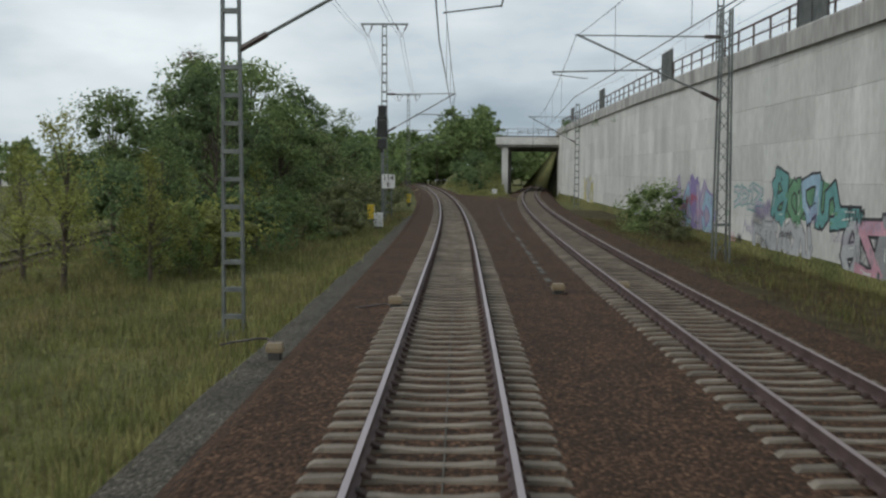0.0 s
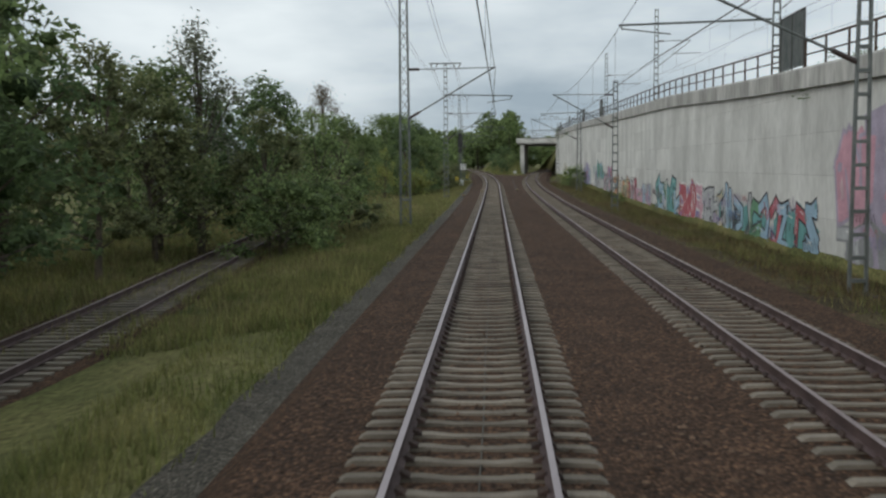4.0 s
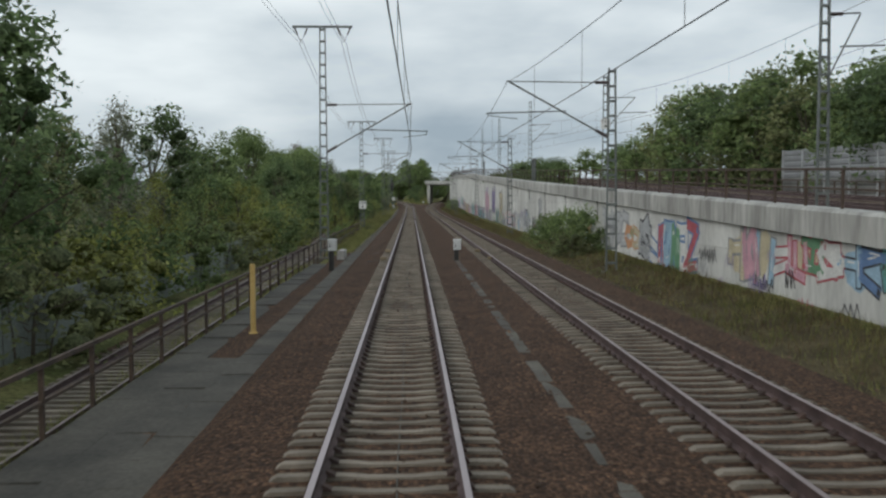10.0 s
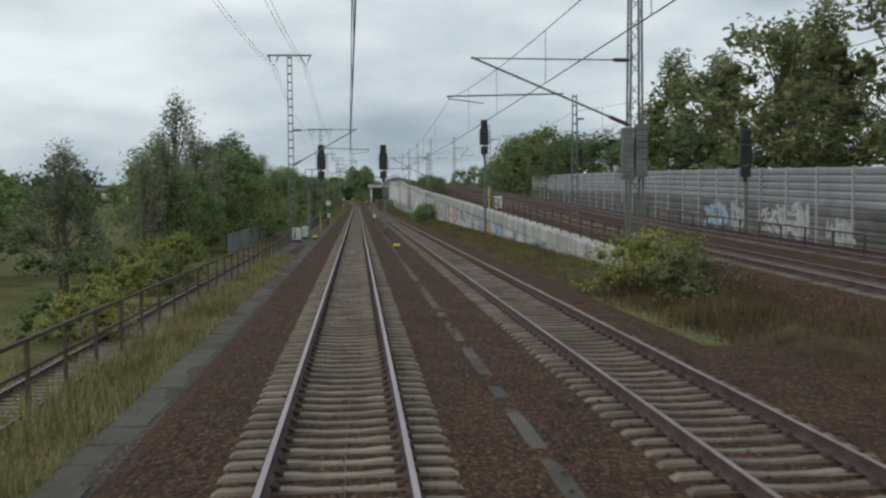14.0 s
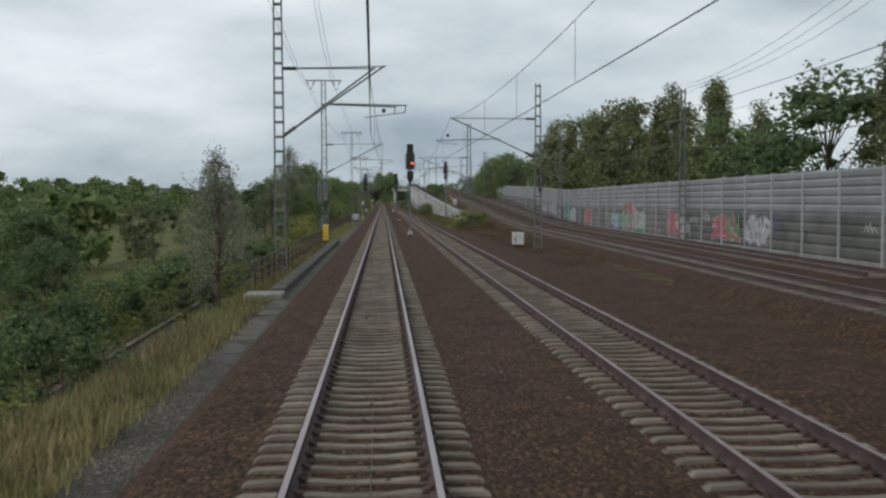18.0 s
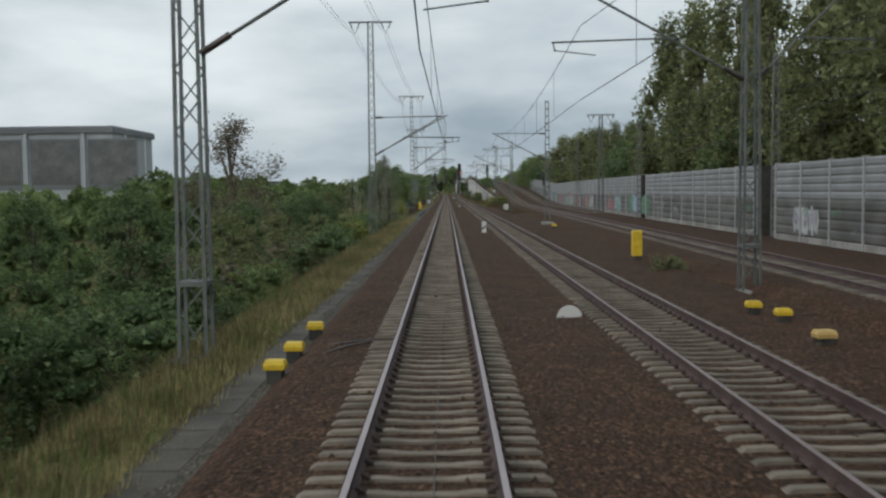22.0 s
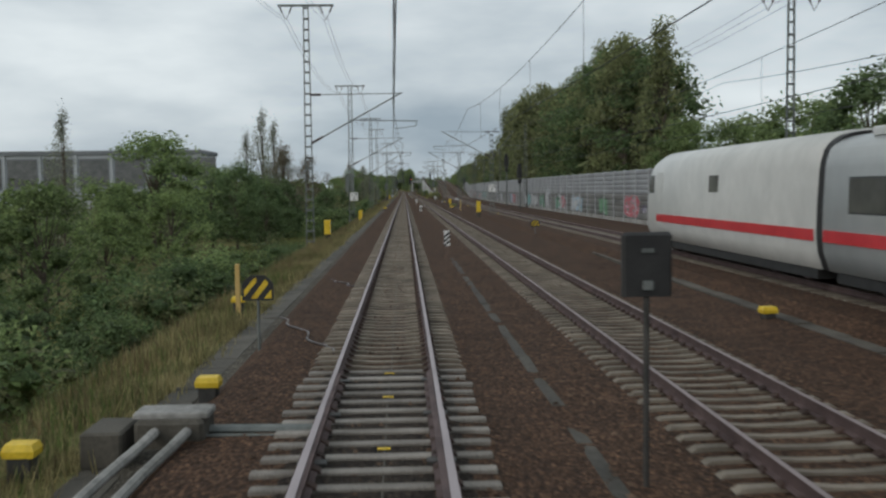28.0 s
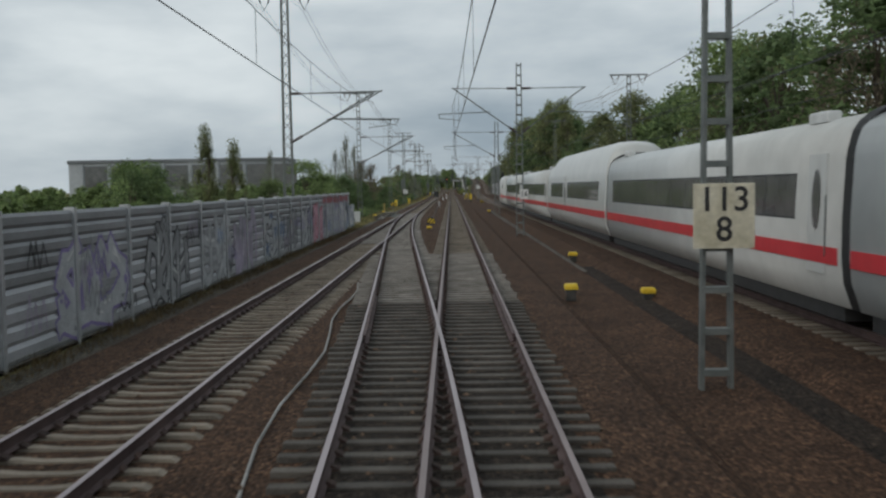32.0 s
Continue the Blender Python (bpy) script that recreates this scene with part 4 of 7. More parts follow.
    if kind != "power":
        for d in (2.4, length - 2.6):
            part("roof_vent", Shape().bevel_box(-1.02, -0.72, -d - 0.5, -d + 0.5, 3.60, 3.80 , 0.03), BOXGREY, t)
    return t


TRAIN = [("power", -543.5, 20.4)] + [("dining" if i == 2 else "coach", -563.9 - 26.4 * i, 26.4) for i in range(7)]
for kind, y, length in TRAIN:
    coach(kind, y, length)


# ---------------- underpass ----------------
def make_underpass():
    t = thing("underpass_portal", "pale concrete railway underpass with a railed deck and a dark opening", "underpass", at=pose(0, 0, 0))
    part("left_pier", Shape().sweep([[(x0, y, -0.5), (x0 + 0.85, y, -0.5), (x0 + 0.85, y, 7.45), (x0, y, 7.45)] for x0, y in ((5.85, 135), (7.4, 156))]), CONC, t)
    part("deck", Shape().sweep([[(x0, y, 7.45), (x0 + 26, y, 7.45), (x0 + 26, y, 8.55), (x0, y, 8.55)] for x0, y in ((5.2, 134.6), (7.2, 157))]), CONCD, t)
    part("edge_beam", Shape().box(5.0, 14.2, 134.2, 134.6, 7.75, 8.8), CONC, t)
    for i in range(7):
        part("railing_post", Shape().box(5.2 + i * 1.4 - 0.03, 5.2 + i * 1.4 + 0.03, 134.35, 134.42, 8.8, 9.9), RUSTR, t)
    for h in (9.35, 9.9):
        part("railing_bar", Shape().box(5.1, 13.8, 134.36, 134.41, h - 0.03, h + 0.03), RUSTR, t)
    part("scrub_edge", Shape().box(5.2, 13.9, 134.62, 135.4, 8.55, 8.95), DARKST, t, "dark parapet upstand")
    return t


make_underpass()
for y, high in ((36, 2.1), (62, 1.9), (92, 1.9), (-41, 2.3), (118, 1.8), (-110.6, 2.1)):
    t = thing("parapet_screen", "tall framed wire-mesh guard screen fixed to the wall railing", "screen", at=pose(wall_x(y) + 0.15, y, cap_top(y)), group="parapet screens")
    part("screen_frame", Shape().box(-0.03, 0.03, -1.6, -1.5, 0, high).box(-0.03, 0.03, 1.5, 1.6, 0, high).box(-0.03, 0.03, -1.6, 1.6, high - 0.06, high).box(-0.03, 0.03, -0.05, 0.05, 0, high), DARKST, t)
    wires = Shape()
    for i in range(1, 60):
        wires.box(-0.008, 0.008, -1.5 + i * 0.05 - 0.009, -1.5 + i * 0.05 + 0.009, 0.1, high - 0.06)
    for i in range(1, int(high / 0.1)):
        wires.box(-0.008, 0.008, -1.5, 1.5, 0.1 + i * 0.1 - 0.009, 0.1 + i * 0.1 + 0.009)
    tagged(part("screen_mesh", wires, STEEL, t, "grey wire mesh"), kind="stuff")


# ---------------- signals ----------------
LAMP_RED = glow("lit_red_orange_lamp", (1.0, 0.11, 0.02), 4.5)


def signal_head(t, x, z0, lit=None):
    """Main head, hood box above and a small head below; the back of it faces -y when face is 1."""
    h = part("main_head", Shape().bevel_box(x - 0.35, x + 0.35, -0.16, 0.16, z0, z0 + 1.35, 0.04), BLACK, t, "black signal head")
    part("upper_box", Shape().bevel_box(x - 0.26, x + 0.26, -0.20, 0.20, z0 + 1.36, z0 + 2.05, 0.04), BLACK, t)
    part("small_head", Shape().bevel_box(x - 0.27, x + 0.27, -0.15, 0.15, z0 - 0.75, z0 - 0.12, 0.03), BLACK, t)
    part("cable_box", Shape().bevel_box(x - 0.12, x + 0.06, -0.12, 0.12, z0 - 1.02, z0 - 0.74, 0.03), BLACK, t)
    for sx in (-0.42, 0.42):
        part("guard_bar", Shape().tube((x + sx, -0.12, z0 + 0.1), (x + sx, -0.12, z0 + 1.1), 0.014, 5), STEEL, t)
    part("guard_rail", Shape().tube((x - 0.42, -0.18, z0 + 1.1), (x + 0.42, -0.18, z0 + 1.1), 0.014, 5), STEEL, t)
    if lit:
        l = part("lamp_hood", Shape().tube((x + 0.15, -0.16, z0 + 0.50), (x + 0.15, -0.20, z0 + 0.50), 0.105, 14), BLACK, h)
        part("lens", Shape().tube((x + 0.15, -0.202, z0 + 0.50), (x + 0.15, -0.208, z0 + 0.50), 0.085, 14), LAMP_RED, l, "lit orange-red lens")
        part("hood_foot", Shape().sweep([[(x - 0.24, y, z0 - 0.75), (x + 0.24, y, z0 - 0.75), (x + 0.02, y, z0 - 1.12), (x - 0.1, y, z0 - 1.12)] for y in (-0.12, 0.12)]), BLACK, t)
    return h


def post_signal(x, y, z, head_z, lit=None, board=False, label="black railway signal head on a grey steel post, seen from behind"):
    t = thing("railway_signal", label, "signal", at=pose(x, y, z), group="railway signals")
    hz = head_z - z
    part("foot", Shape().bevel_box(-0.22, 0.22, -0.22, 0.22, -0.3, 0.12, 0.04).sweep([[(-a, -a, q), (a, -a, q), (a, a, q), (-a, a, q)] for a, q in ((0.17, 0.1), (0.09, 0.55))]), DARKST, t)
    part("post", Shape().box(-0.085, 0.085, -0.09, 0.09, 0.1, hz + 0.6), STEEL, t)
    signal_head(t, 0.04 if lit else -0.05, hz + (0.12 if lit else 0), lit=lit)
    for q in range(6):
        part("rung", Shape().box(0.085, 0.20, -0.02, 0.02, 1.0 + q * 0.55, 1.03 + q * 0.55), STEEL, t)
    if board:
        b = part("mast_board", Shape().box(-0.16, 0.16, -0.13, -0.115, 0.12, 0.62), WHITE, t, "white board with a black cross")
        part("board_mark", Shape().add([(-0.15, -0.134, 0.13), (-0.09, -0.134, 0.13), (0.15, -0.134, 0.61), (0.09, -0.134, 0.61)], [(0, 1, 2, 3)]), BLACK, b)
        part("board_mark", Shape().add([(0.09, -0.1345, 0.13), (0.15, -0.1345, 0.13), (-0.09, -0.1345, 0.61), (-0.15, -0.1345, 0.61)], [(0, 1, 2, 3)]), BLACK, b)
    return t


post_signal(2.5, -201, -0.32, 5.2)
post_signal(10.72, -203, -0.66, 7.1)
post_signal(2.41, -286.2, -0.32, 5.15, "red", True, "black railway signal with one lit red lamp on a grey post")
post_signal(17.0, -431.4, -0.3, 6.2)
post_signal(17.0, -449.6, -0.3, 4.15)
post_signal(-4.9, 64, grade(64) - 0.7, 5.6)
post_signal(22.6, -228, 0.2, 4.6)


def arm_signal():
    t = thing("railway_signal", "black railway signal on a platform with a railed cage", "signal", at=pose(-3.75, -201.2, -0.55), group="railway signals")
    part("post", Shape().box(-0.10, 0.10, -0.10, 0.10, 0, 4.6), STEEL, t)
    part("ladder", Shape().box(0.22, 0.25, -0.02, 0.02, 0.2, 4.6).box(0.12, 0.24, -0.02, 0.02, 1.2, 1.23).box(0.12, 0.24, -0.02, 0.02, 2.2, 2.23).box(0.12, 0.24, -0.02, 0.02, 3.2, 3.23), STEEL, t)
    part("platform", Shape().box(-0.25, 1.30, -0.45, 0.45, 4.55, 4.70).sweep([[(0.1, -0.1, 4.2), (0.1, 0.1, 4.2), (0.1, 0.1, 4.56), (0.1, -0.1, 4.56)], [(1.2, -0.1, 4.46), (1.2, 0.1, 4.46), (1.2, 0.1, 4.56), (1.2, -0.1, 4.56)]]), STEEL, t)
    for x in (-0.22, 0.3, 0.8):
        for y in (-0.42, 0.42):
            part("cage_post", Shape().tube((x, y, 4.7), (x, y, 5.8), 0.02, 5), STEEL, t)
    for y in (-0.42, 0.42):
        for z in (5.25, 5.8):
            part("cage_rail", Shape().tube((-0.22, y, z), (0.95, y, z), 0.018, 5), STEEL, t)
    part("head_post", Shape().box(0.98, 1.12, -0.07, 0.07, 4.7, 5.9), STEEL, t)
    signal_head(t, 1.07, 5.75)
    return t


arm_signal()


def shunt_board(x, y):
    t = thing("shunting_signal", "black shunting signal plate on a thin steel post", "signal", at=pose(x, y, -0.3))
    part("post", Shape().tube((0, 0, -0.2), (0, 0, 2.2), 0.032, 8), DARKST, t)
    part("plate", Shape().bevel_box(-0.25, 0.25, -0.05, 0.05, 1.98, 2.62, 0.03), BLACK, t)
    part("clamp", Shape().box(-0.05, 0.05, -0.085, -0.05, 2.05, 2.14), STEEL, t)
    part("clamp", Shape().box(-0.06, 0.06, -0.075, -0.05, 2.42, 2.46), STEEL, t)
    return t


shunt_board(2.73, -579.7)


# ---------------- kilometre boards ----------------
def text_mesh(txt, size):
    c = bpy.data.curves.new("number", "FONT")
    c.body, c.size, c.align_x, c.align_y = txt, size, "CENTER", "CENTER"
    c.extrude, c.offset = 0.002, 0.012 * size
    ob = bpy.data.objects.new("number", c)
    scene.collection.objects.link(ob)
    bpy.context.view_layer.update()
    me = bpy.data.meshes.new_from_object(ob.evaluated_get(bpy.context.evaluated_depsgraph_get()))
    bpy.data.objects.remove(ob)
    me.materials.clear()
    me.materials.append(BLACK)
    return me


wide_of = lambda me: max(v.co.x for v in me.vertices) - min(v.co.x for v in me.vertices)
DIGIT_STEP = wide_of(text_mesh("00", 1.0)) - wide_of(text_mesh("0", 1.0))


def km_board(x, y, z, top, bottom, wide=0.84, posts=True, legs=None, stain=False, behind=0.0):
    t = thing("kilometre_board", f"white kilometre board lettered {top} {bottom} in black" if bottom else f"white number board lettered {top} in black", "sign", at=pose(x, y, z), group="kilometre boards")
    h = wide * 1.06 if bottom else wide * 1.15
    part("plate", Shape().bevel_box(-wide / 2, wide / 2, -0.012, 0.012, -h / 2, h / 2 - 0.0, 0.006), BOARDC if stain else WHITE, t)
    rows = [(top, h * 0.24), (bottom, -h * 0.22)] if bottom else [(top, 0)]
    for txt, dz in rows:
        size = wide * (0.56 if bottom else 0.86)
        for i, ch in enumerate(txt):
            part("digit", text_mesh(ch, size), BLACK, t, at=pose((i - (len(txt) - 1) / 2) * DIGIT_STEP * size, -0.016, dz, 90, 0, 0))
    if posts:
        lo = legs if legs is not None else -z - 0.6
        for sx in (-0.2, 0.2):
            part("post", Shape().box(sx - 0.03, sx + 0.03, 0.015, 0.07, lo, h / 2 - 0.1), STEEL, t)
        q = lo + 0.4
        while q < -h / 2:
            part("rung", Shape().box(-0.2, 0.2, 0.02, 0.06, q - 0.03, q + 0.03), STEEL, t)
            q += 0.6
    else:
        part("bracket", Shape().box(-wide * 0.3, wide * 0.3, 0.012, 0.09, -0.04, 0.04), STEEL, t)
    if behind:
        part("rear_plate", Shape().bevel_box(-wide / 2, wide / 2, behind - 0.012, behind + 0.012, -h / 2, h / 2, 0.006), STEEL, t, "grey back of the second board")
        part("strap", Shape().box(-0.30, -0.26, 0.012, behind, -0.03, 0.03).box(0.26, 0.30, 0.012, behind, -0.03, 0.03), STEEL, t)
    return t


km_board(-5.45, -87.5, 2.02, "114", "4")
km_board(-5.33, -479.32, 2.0, "114", "0", 0.86, False, None, False, 0.95)
km_board(10.1, -481.2, 2.75, "114", "0", 0.80, False)
km_board(8.55, -671.75, 2.27, "113", "8", 0.94, False, None, True)
km_board(-4.45, 62.8, 2.7, "114", "6", 0.84, True, -3.0)
km_board(16.4, -121.15, ramp(-120) + 5.2, "114", "4", 0.80, False)
km_board(9.05, -624.35, 2.25, "16", "", 0.54, False)


# ---------------- boards and posts in the ballast ----------------
def stripe_board(x, y, n, high=0.9, wide=0.32):
    """White upright board with black diagonal bars."""
    t = thing("marker_board", f"white marker board with {n} black diagonal bar{'s' if n > 1 else ''} in the ballast", "marker board", at=pose(x, y, -0.34), group="marker boards")
    part("plate", Shape().bevel_box(-wide / 2, wide / 2, -0.015, 0.015, 0.0, high, 0.01), WHITE, t)
    for i in range(n):
        c = high * (i + 1) / (n + 1) if n > 1 else high * 0.52
        b = wide / 2 - 0.002
        part("bar", Shape().add([(-b, -0.0185, c - 0.20), (-b, -0.0185, c - 0.06), (b, -0.0185, c + 0.20), (b, -0.0185, c + 0.06)], [(0, 3, 2, 1)]), BLACK, t)
    part("stake", Shape().tube((0, 0.03, -0.3), (0, 0.03, high * 0.8), 0.02, 6), STEEL, t)
    return t


stripe_board(2.88, -382.2, 1)
stripe_board(2.5, -460.1, 2)
stripe_board(2.55, -538, 3)


def half_disc(x, y, z, r=0.30, post=0.0):
    t = thing("half_disc_marker", "white half-round marker plate" + (" on a grey post" if post else " low in the ballast"), "marker board", at=pose(x, y, z), group="half-disc markers")
    pts = [(r * math.cos(q), r * math.sin(q)) for q in [math.pi * i / 14 for i in range(15)]]
    n = len(pts)
    s = Shape().add([(a, -0.01, b) for a, b in pts] + [(a, 0.01, b) for a, b in pts], [tuple(range(n - 1, -1, -1)), tuple(range(n, 2 * n))] + [(i, (i + 1) % n, n + (i + 1) % n, n + i) for i in range(n)])
    part("plate", s, WHITE, t)
    part("post", Shape().tube((0, 0.03, -post - 0.25), (0, 0.03, 0.15), 0.05 if post else 0.02, 8), CONCG, t)
    return t


half_disc(3.1, -428.6, -0.26)
half_disc(8.62, -435, 0.95, 0.26, 1.25)


def octagon_board(x, y, z, post):
    t = thing("stop_board", "black eight-sided board with yellow diagonal bars on a post", "marker board", at=pose(x, y, z), group="black and yellow boards")
    a, b, c = 0.31, 0.25, 0.16
    rim = [(-a, -b), (a, -b), (a, b - c), (a - c, b), (-a + c, b), (-a, b - c)]
    n = len(rim)
    s = Shape().add([(p, -0.012, q) for p, q in rim] + [(p, 0.012, q) for p, q in rim], [tuple(range(n)), tuple(range(2 * n - 1, n - 1, -1))] + [(i, n + i, n + (i + 1) % n, (i + 1) % n) for i in range(n)])
    part("plate", s, BLACK, t)
    for bar in ([(-0.27, -0.17), (-0.27, -0.04), (-0.07, 0.19), (-0.02, 0.21), (-0.02, 0.12)], [(-0.14, -0.21), (-0.02, -0.21), (0.22, 0.09), (0.17, 0.16), (0.14, 0.16)], [(0.12, -0.21), (0.27, -0.21), (0.27, -0.03)]):
        part("bar", Shape().add([(p, -0.015, q) for p, q in bar], [tuple(range(len(bar)))]), YELLOW, t)
    part("clamp", Shape().box(-0.07, 0.07, 0.012, 0.05, -0.16, 0.05), DARKST, t)
    part("post", Shape().tube((0, 0.03, -post), (0, 0.03, 0.1), 0.03, 8), STEEL, t)
    return t


octagon_board(-2.6, -569.9, 0.85, 1.4)
octagon_board(2.85, -613.6, 0.28, 0.9)
octagon_board(9.6, -520.5, 0.25, 0.9)


def square_post(x, y, z, high, m=None, wide=0.12):
    t = thing("marker_post", "ochre-yellow painted square marker post", "post", at=pose(x, y, z), group="ochre posts")
    part("post", Shape().bevel_box(-wide / 2, wide / 2, -wide / 2, wide / 2, -0.3, high, 0.015), m or OCHRE, t)
    part("collar", Shape().bevel_box(-wide * 0.8, wide * 0.8, -wide * 0.8, wide * 0.8, -0.3, 0.06, 0.01), m or OCHRE, t)
    return t


square_post(-3.7, -177.7, -0.58, 1.75)
square_post(8.52, -447.2, -0.45, 1.62)
square_post(-4.11, -563.4, -0.6, 1.45)
square_post(12.0, -196, cap_top(-196), 1.9)


# ---------------- cabinets and boxes ----------------
def track_box(x, y, z=-0.32, lid=None, wide=0.30, high=0.26, label="low yellow-lidded cable box in the ballast", m=None):
    t = thing("cable_box", label, "cable box", at=pose(x, y, z, 0, 0, random.uniform(-6, 6)), group="cable boxes")
    part("body", Shape().bevel_box(-wide * 0.40, wide * 0.40, -wide * 0.34, wide * 0.34, -0.12, high - 0.07, 0.02), DARKST if m is None else m, t)
    part("lid", Shape().sweep([[(-a, -a * 0.8, q), (a, -a * 0.8, q), (a, a * 0.8, q), (-a, a * 0.8, q)] for a, q in ((wide * 0.5, high - 0.10), (wide * 0.53, high - 0.02), (wide * 0.44, high + 0.06))]), lid or YELLOW, t, "yellow lid")
    return t


for x, y in ((2.6, -223), (-2.76, -429.7), (-2.78, -432.6), (-2.8, -434.6), (8.07, -426.6), (8.28, -428.2), (10.85, -429), (-2.8, -573.9), (-4.2, -577.8), (-4.3, -562.2), (9.01, -566.4), (2.78, -617.3), (7.7, -659.5), (9.9, -659.3), (9.66, -644.2), (9.26, -369.8), (9.4, -368.3), (-3.2, -203.5), (11.6, -474), (13.9, -437)):
    track_box(x, y, -0.34 if x > -2.6 and x < 8 else -0.5, wide=0.36, high=0.30)
PALE = mat("tan_lid", (0.17, 0.13, 0.08), (0.27, 0.21, 0.13), 4, 0.6, 0, 0.05, 30, 0.12)
for x, y in ((-1.06, -148.6), (3.83, -148.7), (-1.12, -155.4), (4.02, -155.5), (-1.1, -200.4), (3.93, -200.7), (1.03, -286.1), (-2.95, 16.5), (-1.18, 20.9), (2.6, 23.5), (4.25, 24.0)):
    track_box(x, y, grade(y) - (0.55 if x < -2 else 0.30), PALE, 0.28, 0.24, "black axle-counter box with a tan lid beside the rail")
    thing("cable", "thin black cable lying across the ballast", "cable", group="cables", shape=Shape().line([(x - (0.9 if x < 2 else -0.2) * k / 5, y + 0.25 * math.sin(k * 1.1), grade(y) - 0.22 - 0.05 * (k in (0, 5))) for k in range(6)], 0.022, 5), mats=INSUL)
for label, pts in (("brown cable lying across the ballast shoulder", ((-2.75, -482.6, -0.50), (-2.2, -482.4, -0.30), (-1.7, -481.9, -0.20), (-1.25, -481.5, -0.17))),
                   ("black cable from the cable boxes to the rail", ((-2.75, -432.7, -0.45), (-2.4, -432.3, -0.30), (-1.9, -432.4, -0.20), (-1.3, -432.2, -0.17), (-0.85, -432.2, -0.15))),
                   ("black cable from the cable boxes to the rail", ((-2.7, -434.6, -0.45), (-2.3, -433.7, -0.28), (-1.8, -432.9, -0.20), (-1.3, -432.4, -0.17))),
                   ("brown cable looped over the ballast", ((-3.0, -619.6, -0.55), (-2.4, -619.2, -0.40), (-1.7, -618.9, -0.20), (-1.2, -618.7, -0.17))),
                   ("pale grey cable along the sleeper ends", ((1.75, -617.2, -0.19), (2.0, -620, -0.20), (2.28, -623, -0.19), (2.3, -625.5, -0.21), (2.45, -628, -0.20), (2.5, -631, -0.22)))):
    thing("cable", label, "cable", group="cables", shape=Shape().line(list(pts), 0.020, 6), mats=CONCD if "pale" in label else BARK if "brown" in label else INSUL)
track_box(7.99, -431.5, -0.46, OCHRE, 0.40, 0.22, "low orange-brown cable box in the ballast")


def cabinet(x, y, z, w, d, h, leg, label, tall_leg=False):
    t = thing("trackside_cabinet", label, "cabinet", at=pose(x, y, z), group="trackside cabinets")
    part("body", Shape().bevel_box(-w / 2, w / 2, -d / 2, d / 2, leg, leg + h, 0.02), BOXGREY, t)
    part("roof", Shape().bevel_box(-w / 2 - 0.02, w / 2 + 0.02, -d / 2 - 0.02, d / 2 + 0.02, leg + h, leg + h + 0.05, 0.02), WHITE, t)
    part("lock", Shape().box(-w * 0.32, -w * 0.22, -d / 2 - 0.012, -d / 2, leg + h * 0.25, leg + h * 0.62), BLACK, t)
    part("plinth", Shape().bevel_box(-w * (0.2 if tall_leg else 0.46), w * (0.2 if tall_leg else 0.46), -d * (0.2 if tall_leg else 0.46), d * (0.2 if tall_leg else 0.46), -0.35, leg, 0.02), DARKST, t)
    if tall_leg:
        part("cable_duct", Shape().tube((-w * 0.3, -d * 0.2, -0.2), (-w * 0.24, -d * 0.1, leg), 0.05, 8), BLACK, t)
    return t


cabinet(-3.4, -157.1, -0.45, 0.38, 0.34, 0.48, 0.85, "small pale grey cabinet on a black stand", True)
cabinet(2.45, -154.7, -0.3, 0.36, 0.32, 0.46, 0.58, "small pale grey cabinet on a black stand", True)
cabinet(-4.48, -206.0, -0.55, 0.66, 0.5, 0.86, 0.20, "pale grey cabinet on a dark plinth beside the mast")
cabinet(-4.1, -199.9, -0.55, 0.58, 0.5, 0.84, 0.18, "pale grey cabinet on a dark plinth")
cabinet(12.6, -197.5, cap_top(-197) - 0.5, 0.7, 0.5, 1.0, 0.5, "pale grey cabinet behind the wall railing")
cabinet(9.6, -298, -0.6, 0.75, 0.5, 0.8, 0.25, "pale grey cabinet in the grass")
cabinet(-4.40, -596.6, -0.85, 0.62, 0.5, 1.36, 0.08, "pale grey cabinet at the end of the noise barrier")
cabinet(-4.45, 55.3, grade(55) - 0.6, 0.5, 0.4, 0.75, 0.1, "pale grey cabinet beside the mast")
cabinet(4.3, 118, grade(118) - 0.4, 0.6, 0.4, 0.7, 0.1, "pale grey cabinet between the tracks")


def phone_box(x, y, z, high=1.1, wide=0.42, base=0.42):
    t = thing("trackside_telephone", "yellow trackside telephone box on a grey concrete base", "telephone box", at=pose(x, y, z), group="yellow telephone boxes")
    part("base", Shape().bevel_box(-wide * 0.36, wide * 0.40, -0.2, 0.2, -0.4, base, 0.02), CONCW, t)
    part("body", Shape().bevel_box(-wide / 2, wide / 2, -0.24, 0.24, base, base + high, 0.02), YELLOW, t)
    part("roof", Shape().sweep([[(-a, -c, q), (a, -c, q), (a, c, q), (-a, c, q)] for a, c, q in ((wide / 2 + 0.015, 0.255, base + high), (wide / 2 + 0.015, 0.255, base + high + 0.03), (wide / 2 - 0.03, 0.20, base + high + 0.07))]), YELLOW, t, "yellow lid with bevelled edges")
    part("notice", Shape().box(wide / 2, wide / 2 + 0.004, -0.20, 0.20, base + 0.06, base + high - 0.04), WHITE, t, "white notice panel")
    part("notice_mark", Shape().box(wide / 2 + 0.004, wide / 2 + 0.007, -0.09, 0.10, base + 0.52 * high, base + 0.72 * high), OCHRE, t)
    part("notice_mark", Shape().box(wide / 2 + 0.004, wide / 2 + 0.007, -0.10, 0.02, base + 0.80 * high, base + 0.88 * high), SKYMARK, t, "small pale blue mark")
    return t


